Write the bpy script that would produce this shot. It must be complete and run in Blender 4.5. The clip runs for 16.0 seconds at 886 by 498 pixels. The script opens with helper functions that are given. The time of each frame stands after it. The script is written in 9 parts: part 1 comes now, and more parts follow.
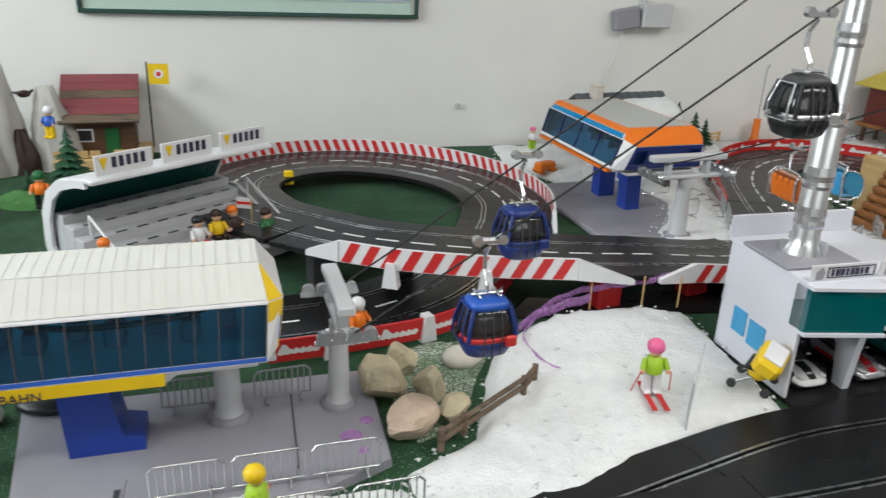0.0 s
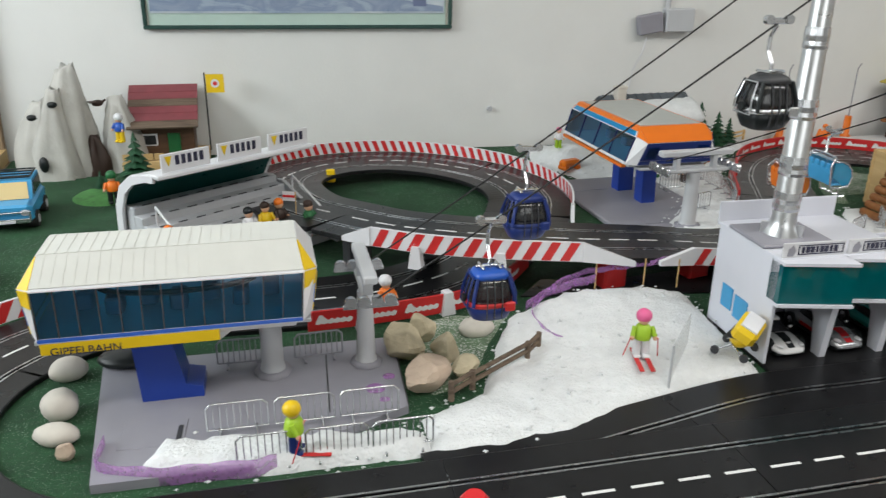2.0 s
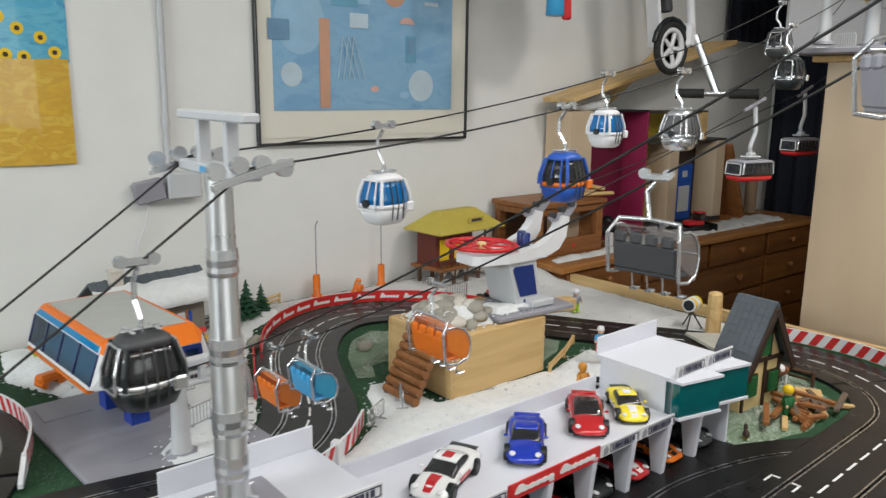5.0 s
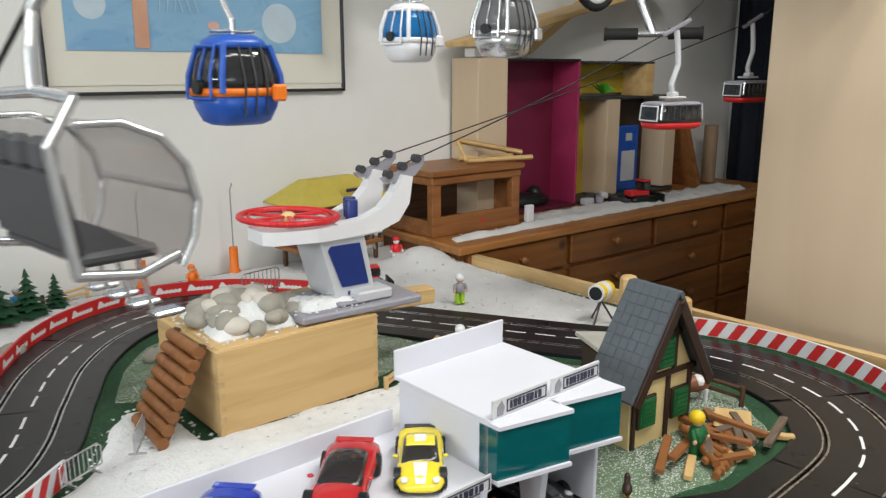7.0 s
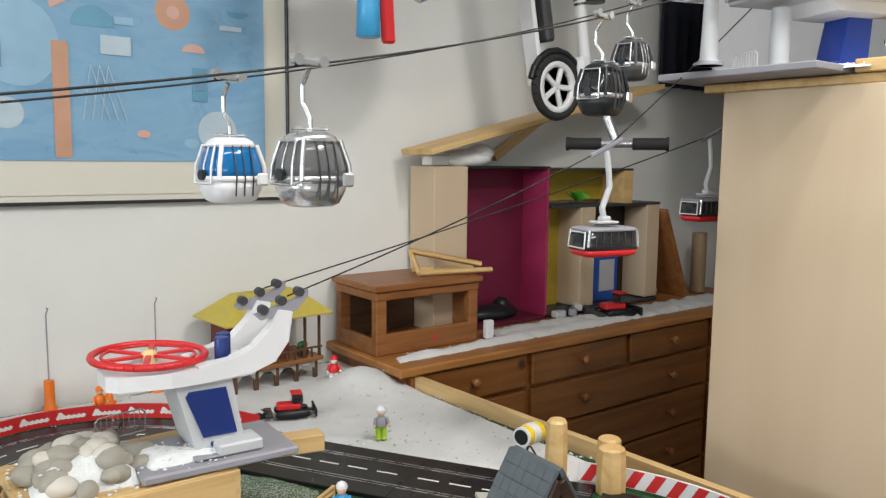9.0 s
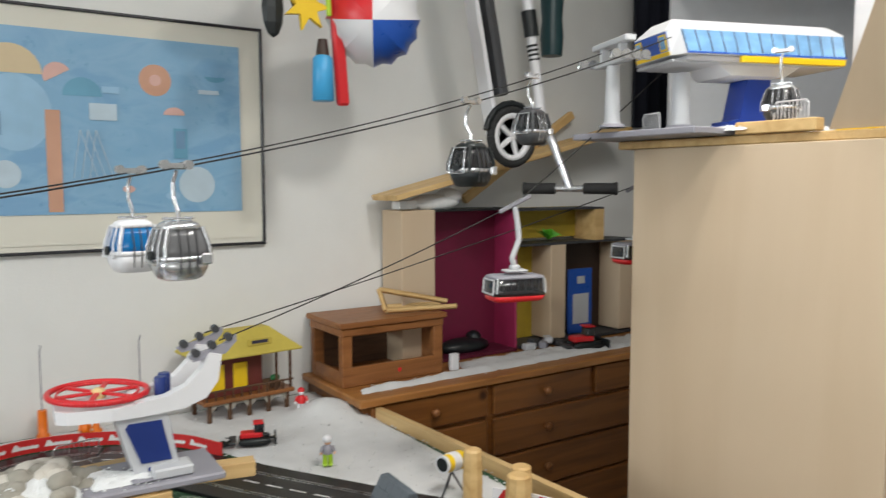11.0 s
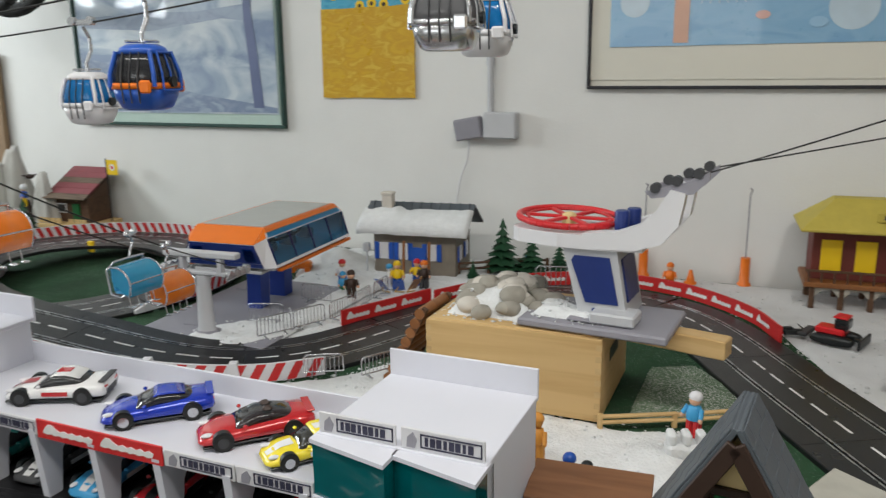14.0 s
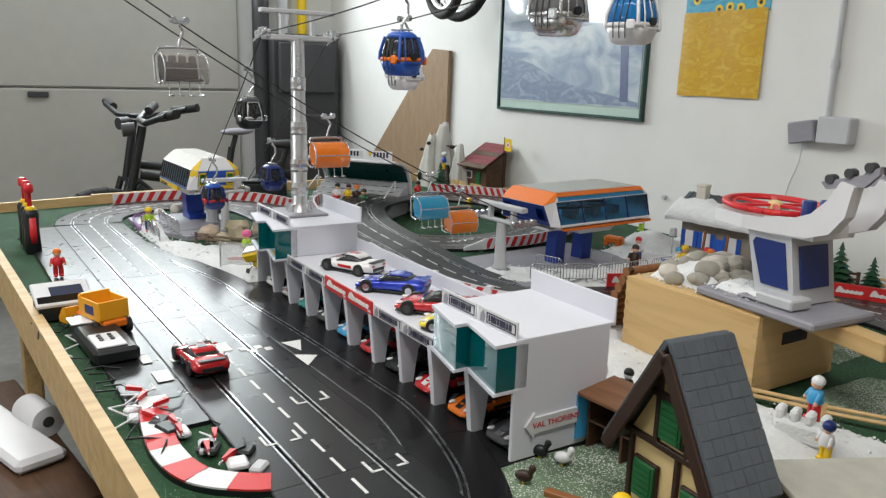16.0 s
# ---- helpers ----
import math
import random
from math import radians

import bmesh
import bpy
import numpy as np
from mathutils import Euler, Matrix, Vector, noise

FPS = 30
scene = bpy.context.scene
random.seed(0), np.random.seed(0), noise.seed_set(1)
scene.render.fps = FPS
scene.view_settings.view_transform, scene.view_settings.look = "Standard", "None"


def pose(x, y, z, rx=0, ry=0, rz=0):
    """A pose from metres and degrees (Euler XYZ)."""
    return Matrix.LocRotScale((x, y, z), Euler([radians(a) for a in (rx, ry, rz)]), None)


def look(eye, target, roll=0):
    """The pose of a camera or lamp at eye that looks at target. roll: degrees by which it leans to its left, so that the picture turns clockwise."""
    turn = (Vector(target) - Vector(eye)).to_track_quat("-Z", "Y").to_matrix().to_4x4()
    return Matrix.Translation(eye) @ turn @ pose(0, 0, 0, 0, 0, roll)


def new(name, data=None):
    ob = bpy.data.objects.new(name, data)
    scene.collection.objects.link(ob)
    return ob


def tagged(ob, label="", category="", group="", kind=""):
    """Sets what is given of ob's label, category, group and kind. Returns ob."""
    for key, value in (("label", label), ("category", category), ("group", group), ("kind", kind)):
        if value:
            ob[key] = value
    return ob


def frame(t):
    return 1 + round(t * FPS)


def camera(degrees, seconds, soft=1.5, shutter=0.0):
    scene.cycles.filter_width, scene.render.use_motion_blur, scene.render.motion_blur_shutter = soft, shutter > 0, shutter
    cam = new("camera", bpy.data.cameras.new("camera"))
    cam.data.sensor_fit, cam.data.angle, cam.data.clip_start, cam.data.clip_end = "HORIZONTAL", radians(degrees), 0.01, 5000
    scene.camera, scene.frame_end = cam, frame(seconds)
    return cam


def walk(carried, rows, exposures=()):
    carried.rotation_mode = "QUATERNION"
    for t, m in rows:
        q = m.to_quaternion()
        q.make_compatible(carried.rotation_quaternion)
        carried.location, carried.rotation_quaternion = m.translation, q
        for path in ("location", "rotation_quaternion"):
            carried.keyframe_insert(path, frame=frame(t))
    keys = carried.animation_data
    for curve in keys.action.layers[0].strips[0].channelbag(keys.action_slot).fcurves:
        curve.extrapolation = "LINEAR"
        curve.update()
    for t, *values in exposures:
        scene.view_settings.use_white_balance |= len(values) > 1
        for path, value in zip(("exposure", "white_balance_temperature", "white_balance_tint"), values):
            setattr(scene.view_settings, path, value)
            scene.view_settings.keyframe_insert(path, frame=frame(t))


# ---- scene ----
cam = camera(59.8, 16.0, 1.3, 0.25)
PATH = [
    (0, (0.054, -0.301, 0.559), (0.519, 1.502, -0.172), 2.4),
    (0.5, (0.027, -0.338, 0.57), (0.267, 1.509, -0.158), 1.3),
    (1, (0.029, -0.388, 0.579), (0.166, 1.458, -0.177), 0.7),
    (1.5, (0.046, -0.432, 0.58), (0.248, 1.415, -0.161), 0.8),
    (2, (0.072, -0.464, 0.583), (0.408, 1.371, -0.138), 0.8),
    (2.5, (0.104, -0.469, 0.588), (0.627, 1.337, -0.093), 1.2),
    (3, (0.156, -0.454, 0.595), (0.862, 1.305, -0.041), 0.2),
    (3.5, (0.225, -0.39, 0.625), (1.119, 1.3, 0.041), -1.2),
    (4, (0.316, -0.325, 0.65), (1.417, 1.271, 0.16), -1.6),
    (4.5, (0.381, -0.266, 0.663), (1.589, 1.268, 0.231), -0.8),
    (5, (0.461, -0.239, 0.664), (1.694, 1.282, 0.256), 0.7),
    (5.2, (0.52, -0.261, 0.643), (1.772, 1.249, 0.256), 0.7),
    (7.3, (1.106, -0.066, 0.545), (2.354, 1.426, 0.082), -0.2),
    (7.5, (1.151, -0.086, 0.562), (2.43, 1.384, 0.109), 0.4),
    (8, (1.253, -0.087, 0.588), (2.556, 1.384, 0.218), 0.0),
    (8.5, (1.297, -0.075, 0.613), (2.573, 1.44, 0.336), 0.2),
    (8.7, (1.306, -0.08, 0.607), (2.556, 1.46, 0.352), 0.5),
    (10.8, (1.39, -0.355, 0.653), (2.432, 1.341, 0.461), -0.6),
    (11, (1.41, -0.378, 0.678), (2.531, 1.269, 0.505), -0.1),
    (11.5, (1.441, -0.367, 0.687), (2.669, 1.203, 0.522), 0.5),
    (12, (1.502, -0.337, 0.686), (2.667, 1.279, 0.505), -0.1),
    (12.5, (1.606, -0.287, 0.673), (2.482, 1.493, 0.418), -1.6),
    (13, (1.692, -0.19, 0.593), (2.095, 1.724, 0.179), -2.0),
    (13.5, (1.839, -0.146, 0.543), (1.575, 1.779, 0.068), -1.3),
    (14, (1.992, -0.136, 0.542), (1.184, 1.636, 0.089), -0.7),
    (14.5, (2.1, -0.078, 0.507), (1.045, 1.562, 0.063), -0.9),
    (15, (2.244, -0.031, 0.48), (0.911, 1.388, 0.026), -0.8),
    (15.5, (2.436, -0.083, 0.478), (0.779, 0.946, 0.037), 0.5),
    (16, (2.505, -0.083, 0.506), (0.833, 0.922, 0.065), 1.7),
]
walk(cam, [(t, look(eye, target, roll)) for t, eye, target, roll in PATH], [(0, -0.08), (1.5, -0.1), (3, -0.14), (5, -0.04), (7.3, 0.2), (8.7, 0.3), (10.8, 0.12), (11.5, 0.16), (12.2, 0.3), (12.6, 0.28), (13.3, -0.05), (14.1, -0.2), (15, -0.08), (16, -0.06)])

# ---- light ----
world = bpy.data.worlds.new("world")
scene.world = world
world.use_nodes = True
world.node_tree.nodes["Background"].inputs[0].default_value = (0.75, 0.82, 0.9, 1)
world.node_tree.nodes["Background"].inputs[1].default_value = 0.012


def area_lamp(name, x, y, z, sx, sy, watts, colour=(1, 0.97, 0.92), rx=0, ry=0):
    d = bpy.data.lights.new(name, "AREA")
    d.shape, d.size, d.size_y, d.energy, d.color = "RECTANGLE", sx, sy, watts, colour
    ob = new(name, d)
    ob.matrix_world = pose(x, y, z, rx, ry)
    return ob


# fluorescent tubes under the garage ceiling, and the daylight from the windows behind
area_lamp("ceiling_lamp", 0.6, -0.5, 1.82, 1.5, 0.25, 17)
area_lamp("ceiling_lamp", 2.1, -0.3, 1.82, 1.5, 0.25, 21, (1, 0.985, 0.95))
area_lamp("ceiling_lamp", -1.1, 0.6, 1.82, 0.25, 1.5, 10, (0.93, 0.97, 1.0))
area_lamp("ceiling_lamp", 2.5, 0.28, 1.82, 0.16, 0.16, 12)
area_lamp("unseen_side_light", 0.8, -2.4, 0.9, 1.8, 0.9, 13, (0.94, 0.97, 0.97), 90, 0)
# unseen lamp added before the windowless door, for the glare on the track
area_lamp("unseen_side_light", -2.2, 0.45, 1.13, 0.4, 1.9, 60, (0.88, 0.95, 0.97), 0, -90)

# ---- materials ----
def M(name, col, rough=0.5, metal=0.0, var=0.12, scale=40.0, bump=0.0, bscale=None, trans=0.0, alpha=1.0, coat=0.0, ior=1.45, dist=0.001):
    m = bpy.data.materials.new(name)
    m.use_nodes = True
    nt = m.node_tree
    p = nt.nodes["Principled BSDF"]
    p.inputs["Roughness"].default_value, p.inputs["Metallic"].default_value = rough, metal
    p.inputs["Transmission Weight"].default_value, p.inputs["Alpha"].default_value = trans, alpha
    p.inputs["Coat Weight"].default_value, p.inputs["IOR"].default_value = coat, ior
    tc = nt.nodes.new("ShaderNodeTexCoord")
    a, b = nt.nodes.new("ShaderNodeTexNoise"), nt.nodes.new("ShaderNodeTexNoise")
    a.inputs["Scale"].default_value, b.inputs["Scale"].default_value = scale, scale * 0.13
    a.inputs["Detail"].default_value = 6
    add = nt.nodes.new("ShaderNodeMath")
    add.operation = "ADD"
    ramp = nt.nodes.new("ShaderNodeMapRange")
    ramp.inputs["From Min"].default_value, ramp.inputs["From Max"].default_value = 0.6, 1.4
    mix = nt.nodes.new("ShaderNodeMix")
    mix.data_type = "RGBA"
    mix.inputs["A"].default_value = (*[max(0.0, c * (1 - var)) for c in col], 1)
    mix.inputs["B"].default_value = (*[min(1.0, c * (1 + var)) for c in col], 1)
    nt.links.new(tc.outputs["Object"], a.inputs["Vector"])
    nt.links.new(tc.outputs["Object"], b.inputs["Vector"])
    nt.links.new(a.outputs["Fac"], add.inputs[0])
    nt.links.new(b.outputs["Fac"], add.inputs[1])
    nt.links.new(add.outputs[0], ramp.inputs["Value"])
    nt.links.new(ramp.outputs["Result"], mix.inputs["Factor"])
    nt.links.new(mix.outputs["Result"], p.inputs["Base Color"])
    rr = nt.nodes.new("ShaderNodeMapRange")
    rr.inputs["To Min"].default_value, rr.inputs["To Max"].default_value = max(0.02, rough - 0.08), min(1, rough + 0.08)
    nt.links.new(a.outputs["Fac"], rr.inputs["Value"])
    nt.links.new(rr.outputs["Result"], p.inputs["Roughness"])
    if bump:
        n = nt.nodes.new("ShaderNodeTexNoise")
        n.inputs["Scale"].default_value, n.inputs["Detail"].default_value = bscale or scale * 3, 5
        bn = nt.nodes.new("ShaderNodeBump")
        bn.inputs["Strength"].default_value, bn.inputs["Distance"].default_value = bump, dist
        nt.links.new(tc.outputs["Object"], n.inputs["Vector"])
        nt.links.new(n.outputs["Fac"], bn.inputs["Height"])
        nt.links.new(bn.outputs["Normal"], p.inputs["Normal"])
    return m


def M_wood(name, c1, c2, scale=6.0, axis="X", rough=0.55, stretch=12.0, knots=False):
    """Grain running along an axis of the object."""
    m = M(name, c1, rough)
    nt = m.node_tree
    p = nt.nodes["Principled BSDF"]
    tc = nt.nodes.new("ShaderNodeTexCoord")
    mp = nt.nodes.new("ShaderNodeMapping")
    mp.inputs["Scale"].default_value = [scale / stretch * 4 if a == axis else scale * 4 for a in "XYZ"]
    n = nt.nodes.new("ShaderNodeTexNoise")
    n.inputs["Scale"].default_value, n.inputs["Detail"].default_value, n.inputs["Distortion"].default_value = 1.0, 7, 0.7
    ramp = nt.nodes.new("ShaderNodeValToRGB")
    e = ramp.color_ramp.elements
    e[0].position, e[0].color = 0.3, (*c2, 1)
    e[1].position, e[1].color = 0.62, (*c1, 1)
    nt.links.new(tc.outputs["Object"], mp.inputs["Vector"])
    nt.links.new(mp.outputs["Vector"], n.inputs["Vector"])
    nt.links.new(n.outputs["Fac"], ramp.inputs["Fac"])
    out = ramp.outputs["Color"]
    if knots:
        v = nt.nodes.new("ShaderNodeTexVoronoi")
        v.inputs["Scale"].default_value = 5.0
        kr = nt.nodes.new("ShaderNodeMapRange")
        kr.inputs["From Min"].default_value, kr.inputs["From Max"].default_value = 0.04, 0.11
        mx = nt.nodes.new("ShaderNodeMix")
        mx.data_type = "RGBA"
        mx.inputs["A"].default_value = (c2[0] * 0.35, c2[1] * 0.3, c2[2] * 0.3, 1)
        nt.links.new(tc.outputs["Object"], v.inputs["Vector"])
        nt.links.new(v.outputs["Distance"], kr.inputs["Value"])
        nt.links.new(kr.outputs["Result"], mx.inputs["Factor"])
        nt.links.new(out, mx.inputs["B"])
        out = mx.outputs["Result"]
    nt.links.new(out, p.inputs["Base Color"])
    bn = nt.nodes.new("ShaderNodeBump")
    bn.inputs["Strength"].default_value, bn.inputs["Distance"].default_value = 0.25, 0.0006
    nt.links.new(n.outputs["Fac"], bn.inputs["Height"])
    nt.links.new(bn.outputs["Normal"], p.inputs["Normal"])
    return m


def M_speck(name, base, speck, scale=220, amount=0.28, rough=0.9, bump=0.8, dist=0.002):
    """Ground cover: a base colour with scattered specks and a rough nap."""
    m = M(name, base, rough, var=0.45, scale=90, bump=bump, bscale=420, dist=dist)
    nt = m.node_tree
    p = nt.nodes["Principled BSDF"]
    old = p.inputs["Base Color"].links[0].from_socket
    tc = nt.nodes.new("ShaderNodeTexCoord")
    v = nt.nodes.new("ShaderNodeTexVoronoi")
    v.inputs["Scale"].default_value = scale
    n = nt.nodes.new("ShaderNodeTexNoise")
    n.inputs["Scale"].default_value, n.inputs["Detail"].default_value = 11, 3
    lo = nt.nodes.new("ShaderNodeMath")
    lo.operation = "MULTIPLY"
    lo.inputs[1].default_value = amount * 2
    cmp_ = nt.nodes.new("ShaderNodeMath")
    cmp_.operation = "LESS_THAN"
    mx = nt.nodes.new("ShaderNodeMix")
    mx.data_type = "RGBA"
    mx.inputs["B"].default_value = (*speck, 1)
    nt.links.new(tc.outputs["Object"], v.inputs["Vector"])
    nt.links.new(tc.outputs["Object"], n.inputs["Vector"])
    nt.links.new(n.outputs["Fac"], lo.inputs[0])
    nt.links.new(v.outputs["Distance"], cmp_.inputs[0])
    nt.links.new(lo.outputs[0], cmp_.inputs[1])
    nt.links.new(cmp_.outputs[0], mx.inputs["Factor"])
    nt.links.new(old, mx.inputs["A"])
    nt.links.new(mx.outputs["Result"], p.inputs["Base Color"])
    return m


def M_tint(name, col, rough=0.04, ior=1.4):
    """Clear plastic coloured in the mass, with a glossy skin."""
    m = bpy.data.materials.new(name)
    m.use_nodes = True
    nt = m.node_tree
    nt.nodes.remove(nt.nodes["Principled BSDF"])
    t, g, f, mx = (nt.nodes.new(k) for k in ("ShaderNodeBsdfTransparent", "ShaderNodeBsdfGlossy", "ShaderNodeFresnel", "ShaderNodeMixShader"))
    t.inputs["Color"].default_value = (*col, 1)
    g.inputs["Roughness"].default_value = rough
    f.inputs["IOR"].default_value = ior
    nt.links.new(f.outputs[0], mx.inputs[0])
    nt.links.new(t.outputs[0], mx.inputs[1])
    nt.links.new(g.outputs[0], mx.inputs[2])
    nt.links.new(mx.outputs[0], nt.nodes["Material Output"].inputs["Surface"])
    return m


WALL = M("wall_paint", (0.74, 0.74, 0.72), 0.85, var=0.04, scale=9, bump=0.25, bscale=160, dist=0.002)
CEIL = M("ceiling_paint", (0.7, 0.7, 0.68), 0.9, var=0.04, scale=9)
CONCRETE = M("concrete", (0.2, 0.195, 0.18), 0.8, var=0.25, scale=18, bump=0.3)
PLYLT = M_wood("plywood_light", (0.58, 0.455, 0.32), (0.535, 0.41, 0.28), 1.6, "Z", 0.5, 9)
PLYTAN = M_wood("chipboard_tan", (0.29, 0.2, 0.12), (0.25, 0.165, 0.1), 8.0, "Z", 0.7, 3)
PINE = M_wood("pine_board", (0.64, 0.44, 0.2), (0.5, 0.31, 0.12), 8.0, "X", 0.5, 14)
PINEY = M_wood("pine_board_long", (0.6, 0.42, 0.2), (0.46, 0.3, 0.13), 8.0, "Y", 0.55, 14)
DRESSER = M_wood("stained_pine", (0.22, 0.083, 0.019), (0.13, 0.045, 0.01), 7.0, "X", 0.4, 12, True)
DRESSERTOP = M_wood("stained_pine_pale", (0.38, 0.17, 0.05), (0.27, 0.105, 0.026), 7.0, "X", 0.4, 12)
OAK = M_wood("brown_wood", (0.29, 0.118, 0.038), (0.19, 0.07, 0.021), 10.0, "X", 0.42, 10)
DARKWOOD = M_wood("dark_wood", (0.10, 0.05, 0.025), (0.06, 0.028, 0.014), 16.0, "X", 0.6, 8)
HUTCHW = M_wood("hutch_wood", (0.2, 0.09, 0.04), (0.14, 0.06, 0.025), 14.0, "X", 0.6, 8)
GREYWOOD = M_wood("weathered_wood", (0.16, 0.115, 0.08), (0.08, 0.055, 0.04), 30.0, "X", 0.8, 8)
ASPHALT = M("track_plastic", (0.0105, 0.0105, 0.0115), 0.3, var=0.3, scale=30, bump=0.25, bscale=900, dist=0.0004)
ASPHALT.node_tree.nodes["Principled BSDF"].inputs["Specular IOR Level"].default_value = 0.36
SLOT = M("slot_black", (0.004, 0.004, 0.004), 0.6)
RAIL = M("rail_steel", (0.52, 0.53, 0.54), 0.28, 1.0, var=0.1, scale=50)
WHITEP = M("white_print", (0.72, 0.72, 0.71), 0.55, var=0.08, scale=80)
REDP = M("red_print", (0.55, 0.025, 0.025), 0.45, var=0.1, scale=60)
WPLAST = M("white_plastic", (0.7, 0.7, 0.72), 0.35, var=0.03, scale=20)
CARDW = M("white_board", (0.64, 0.65, 0.71), 0.6, var=0.03, scale=15)
GRASS = M_speck("grass_mat", (0.014, 0.058, 0.022), (0.24, 0.33, 0.25), 330, 0.18)
SNOWY_GRASS = M_speck("snowy_grass", (0.12, 0.18, 0.11), (0.52, 0.54, 0.5), 300, 0.36)
SNOW = M("snow", (0.745, 0.76, 0.765), 0.95, var=0.1, scale=60, bump=0.7, bscale=200, dist=0.005)
SNOWMAT = M("snow_mat", (0.6, 0.6, 0.6), 0.95, var=0.1, scale=14, bump=0.6, bscale=240, dist=0.002)
GREYPL = M("grey_plastic", (0.27, 0.265, 0.3), 0.5, var=0.08, scale=25)
LGREY = M("light_grey_plastic", (0.5, 0.51, 0.53), 0.45, var=0.05, scale=25)
DGREY = M("dark_grey_plastic", (0.045, 0.046, 0.05), 0.5, var=0.1, scale=25)
FELT = M("black_cloth", (0.008, 0.008, 0.01), 0.9)
BLACK = M("black_plastic", (0.009, 0.012, 0.013), 0.4, var=0.2)
NAVY = M("navy_plastic", (0.012, 0.03, 0.16), 0.35, var=0.06)
BLUE = M("blue_plastic", (0.02, 0.09, 0.42), 0.3, var=0.06)
BLUEGL = M_tint("blue_window", (0.15, 0.6, 0.86))
TEALGL = M("teal_window", (0.0, 0.095, 0.105), 0.07, var=0.15, coat=0.6)
# opaque pale blue: white reflections on the upper station's glass, put into its colour
PALEGL = M("blue_window_reflecting", (0.2, 0.4, 0.66), 0.12, var=0.35, scale=25, coat=0.6)
DTEAL = M("dark_teal", (0.005, 0.06, 0.055), 0.3, var=0.1)
YELLOW = M("yellow_plastic", (0.78, 0.52, 0.01), 0.4, var=0.05)
ORANGE = M("orange_plastic", (0.75, 0.17, 0.01), 0.4, var=0.06)
RED = M("red_plastic", (0.6, 0.02, 0.025), 0.35, var=0.06)
ALU = M("aluminium", (0.66, 0.67, 0.68), 0.3, 0.9, var=0.06, scale=40)
CHROME = M("silver_plastic", (0.6, 0.61, 0.63), 0.22, 0.85, var=0.05)
CABLE = M("cable_black", (0.01, 0.01, 0.01), 0.5)
STONE = M("pebble", (0.33, 0.31, 0.265), 0.8, var=0.3, scale=28, bump=0.4, bscale=160)
STONEW = M("pale_pebble", (0.58, 0.54, 0.48), 0.75, var=0.2, scale=24, bump=0.3, bscale=160)
ROCK = M("quarry_stone", (0.52, 0.45, 0.31), 0.85, var=0.4, scale=22, bump=0.9, bscale=90, dist=0.004)
ROCKB = M("brown_stone", (0.5, 0.39, 0.3), 0.85, var=0.35, scale=22, bump=0.9, bscale=90, dist=0.004)
GREEN = M("green_plastic", (0.012, 0.12, 0.035), 0.45)
PINEGREEN = M("fir_green", (0.015, 0.07, 0.03), 0.6, var=0.4)
SKIN = M("pale_peach", (0.72, 0.42, 0.27), 0.5, var=0.03)
LIME = M("lime_plastic", (0.35, 0.55, 0.03), 0.45)
PINK = M("pink_plastic", (0.75, 0.13, 0.3), 0.4)
PURPLE = M("purple_gauze", (0.5, 0.24, 0.58), 0.7, var=0.35, scale=160, alpha=0.42)
BROWNP = M("brown_plastic", (0.034, 0.017, 0.011), 0.5)
GOLD = M("golden_brown", (0.6, 0.26, 0.04), 0.6)
CHALETW = M("chalet_render", (0.2, 0.175, 0.14), 0.8, var=0.25)
MAGENTA = M("magenta_back_shaded", (0.15, 0.008, 0.038), 0.6, var=0.1)
CREAM = M("cream_render", (0.68, 0.52, 0.25), 0.7, var=0.06)
SLATE = M("slate_roof", (0.085, 0.1, 0.115), 0.6, var=0.15, scale=50)
MAROON = M("maroon_roof", (0.22, 0.05, 0.06), 0.6, var=0.2)
OLIVE = M("olive_yellow_roof", (0.5, 0.4, 0.07), 0.6, var=0.12)
TEALPL = M("light_blue_plastic", (0.05, 0.32, 0.6), 0.35)
GLASSY = M("clear_pane", (0.6, 0.62, 0.62), 0.1, trans=0.0, alpha=0.35)
SMOKE = M("smoked_pane", (0.02, 0.02, 0.022), 0.08, alpha=0.9, coat=0.3)
DOORGREY = M("door_grey", (0.42, 0.41, 0.38), 0.55, var=0.05, scale=14)
RUBBER = M("rubber", (0.018, 0.018, 0.018), 0.75, var=0.2)
PAPERW = M("mat_board", (0.68, 0.66, 0.58), 0.8, var=0.03, scale=9)
SIGNW = M("sign_white", (0.62, 0.62, 0.64), 0.5, var=0.03)
SIGNINK = M("sign_ink", (0.03, 0.03, 0.06), 0.5)

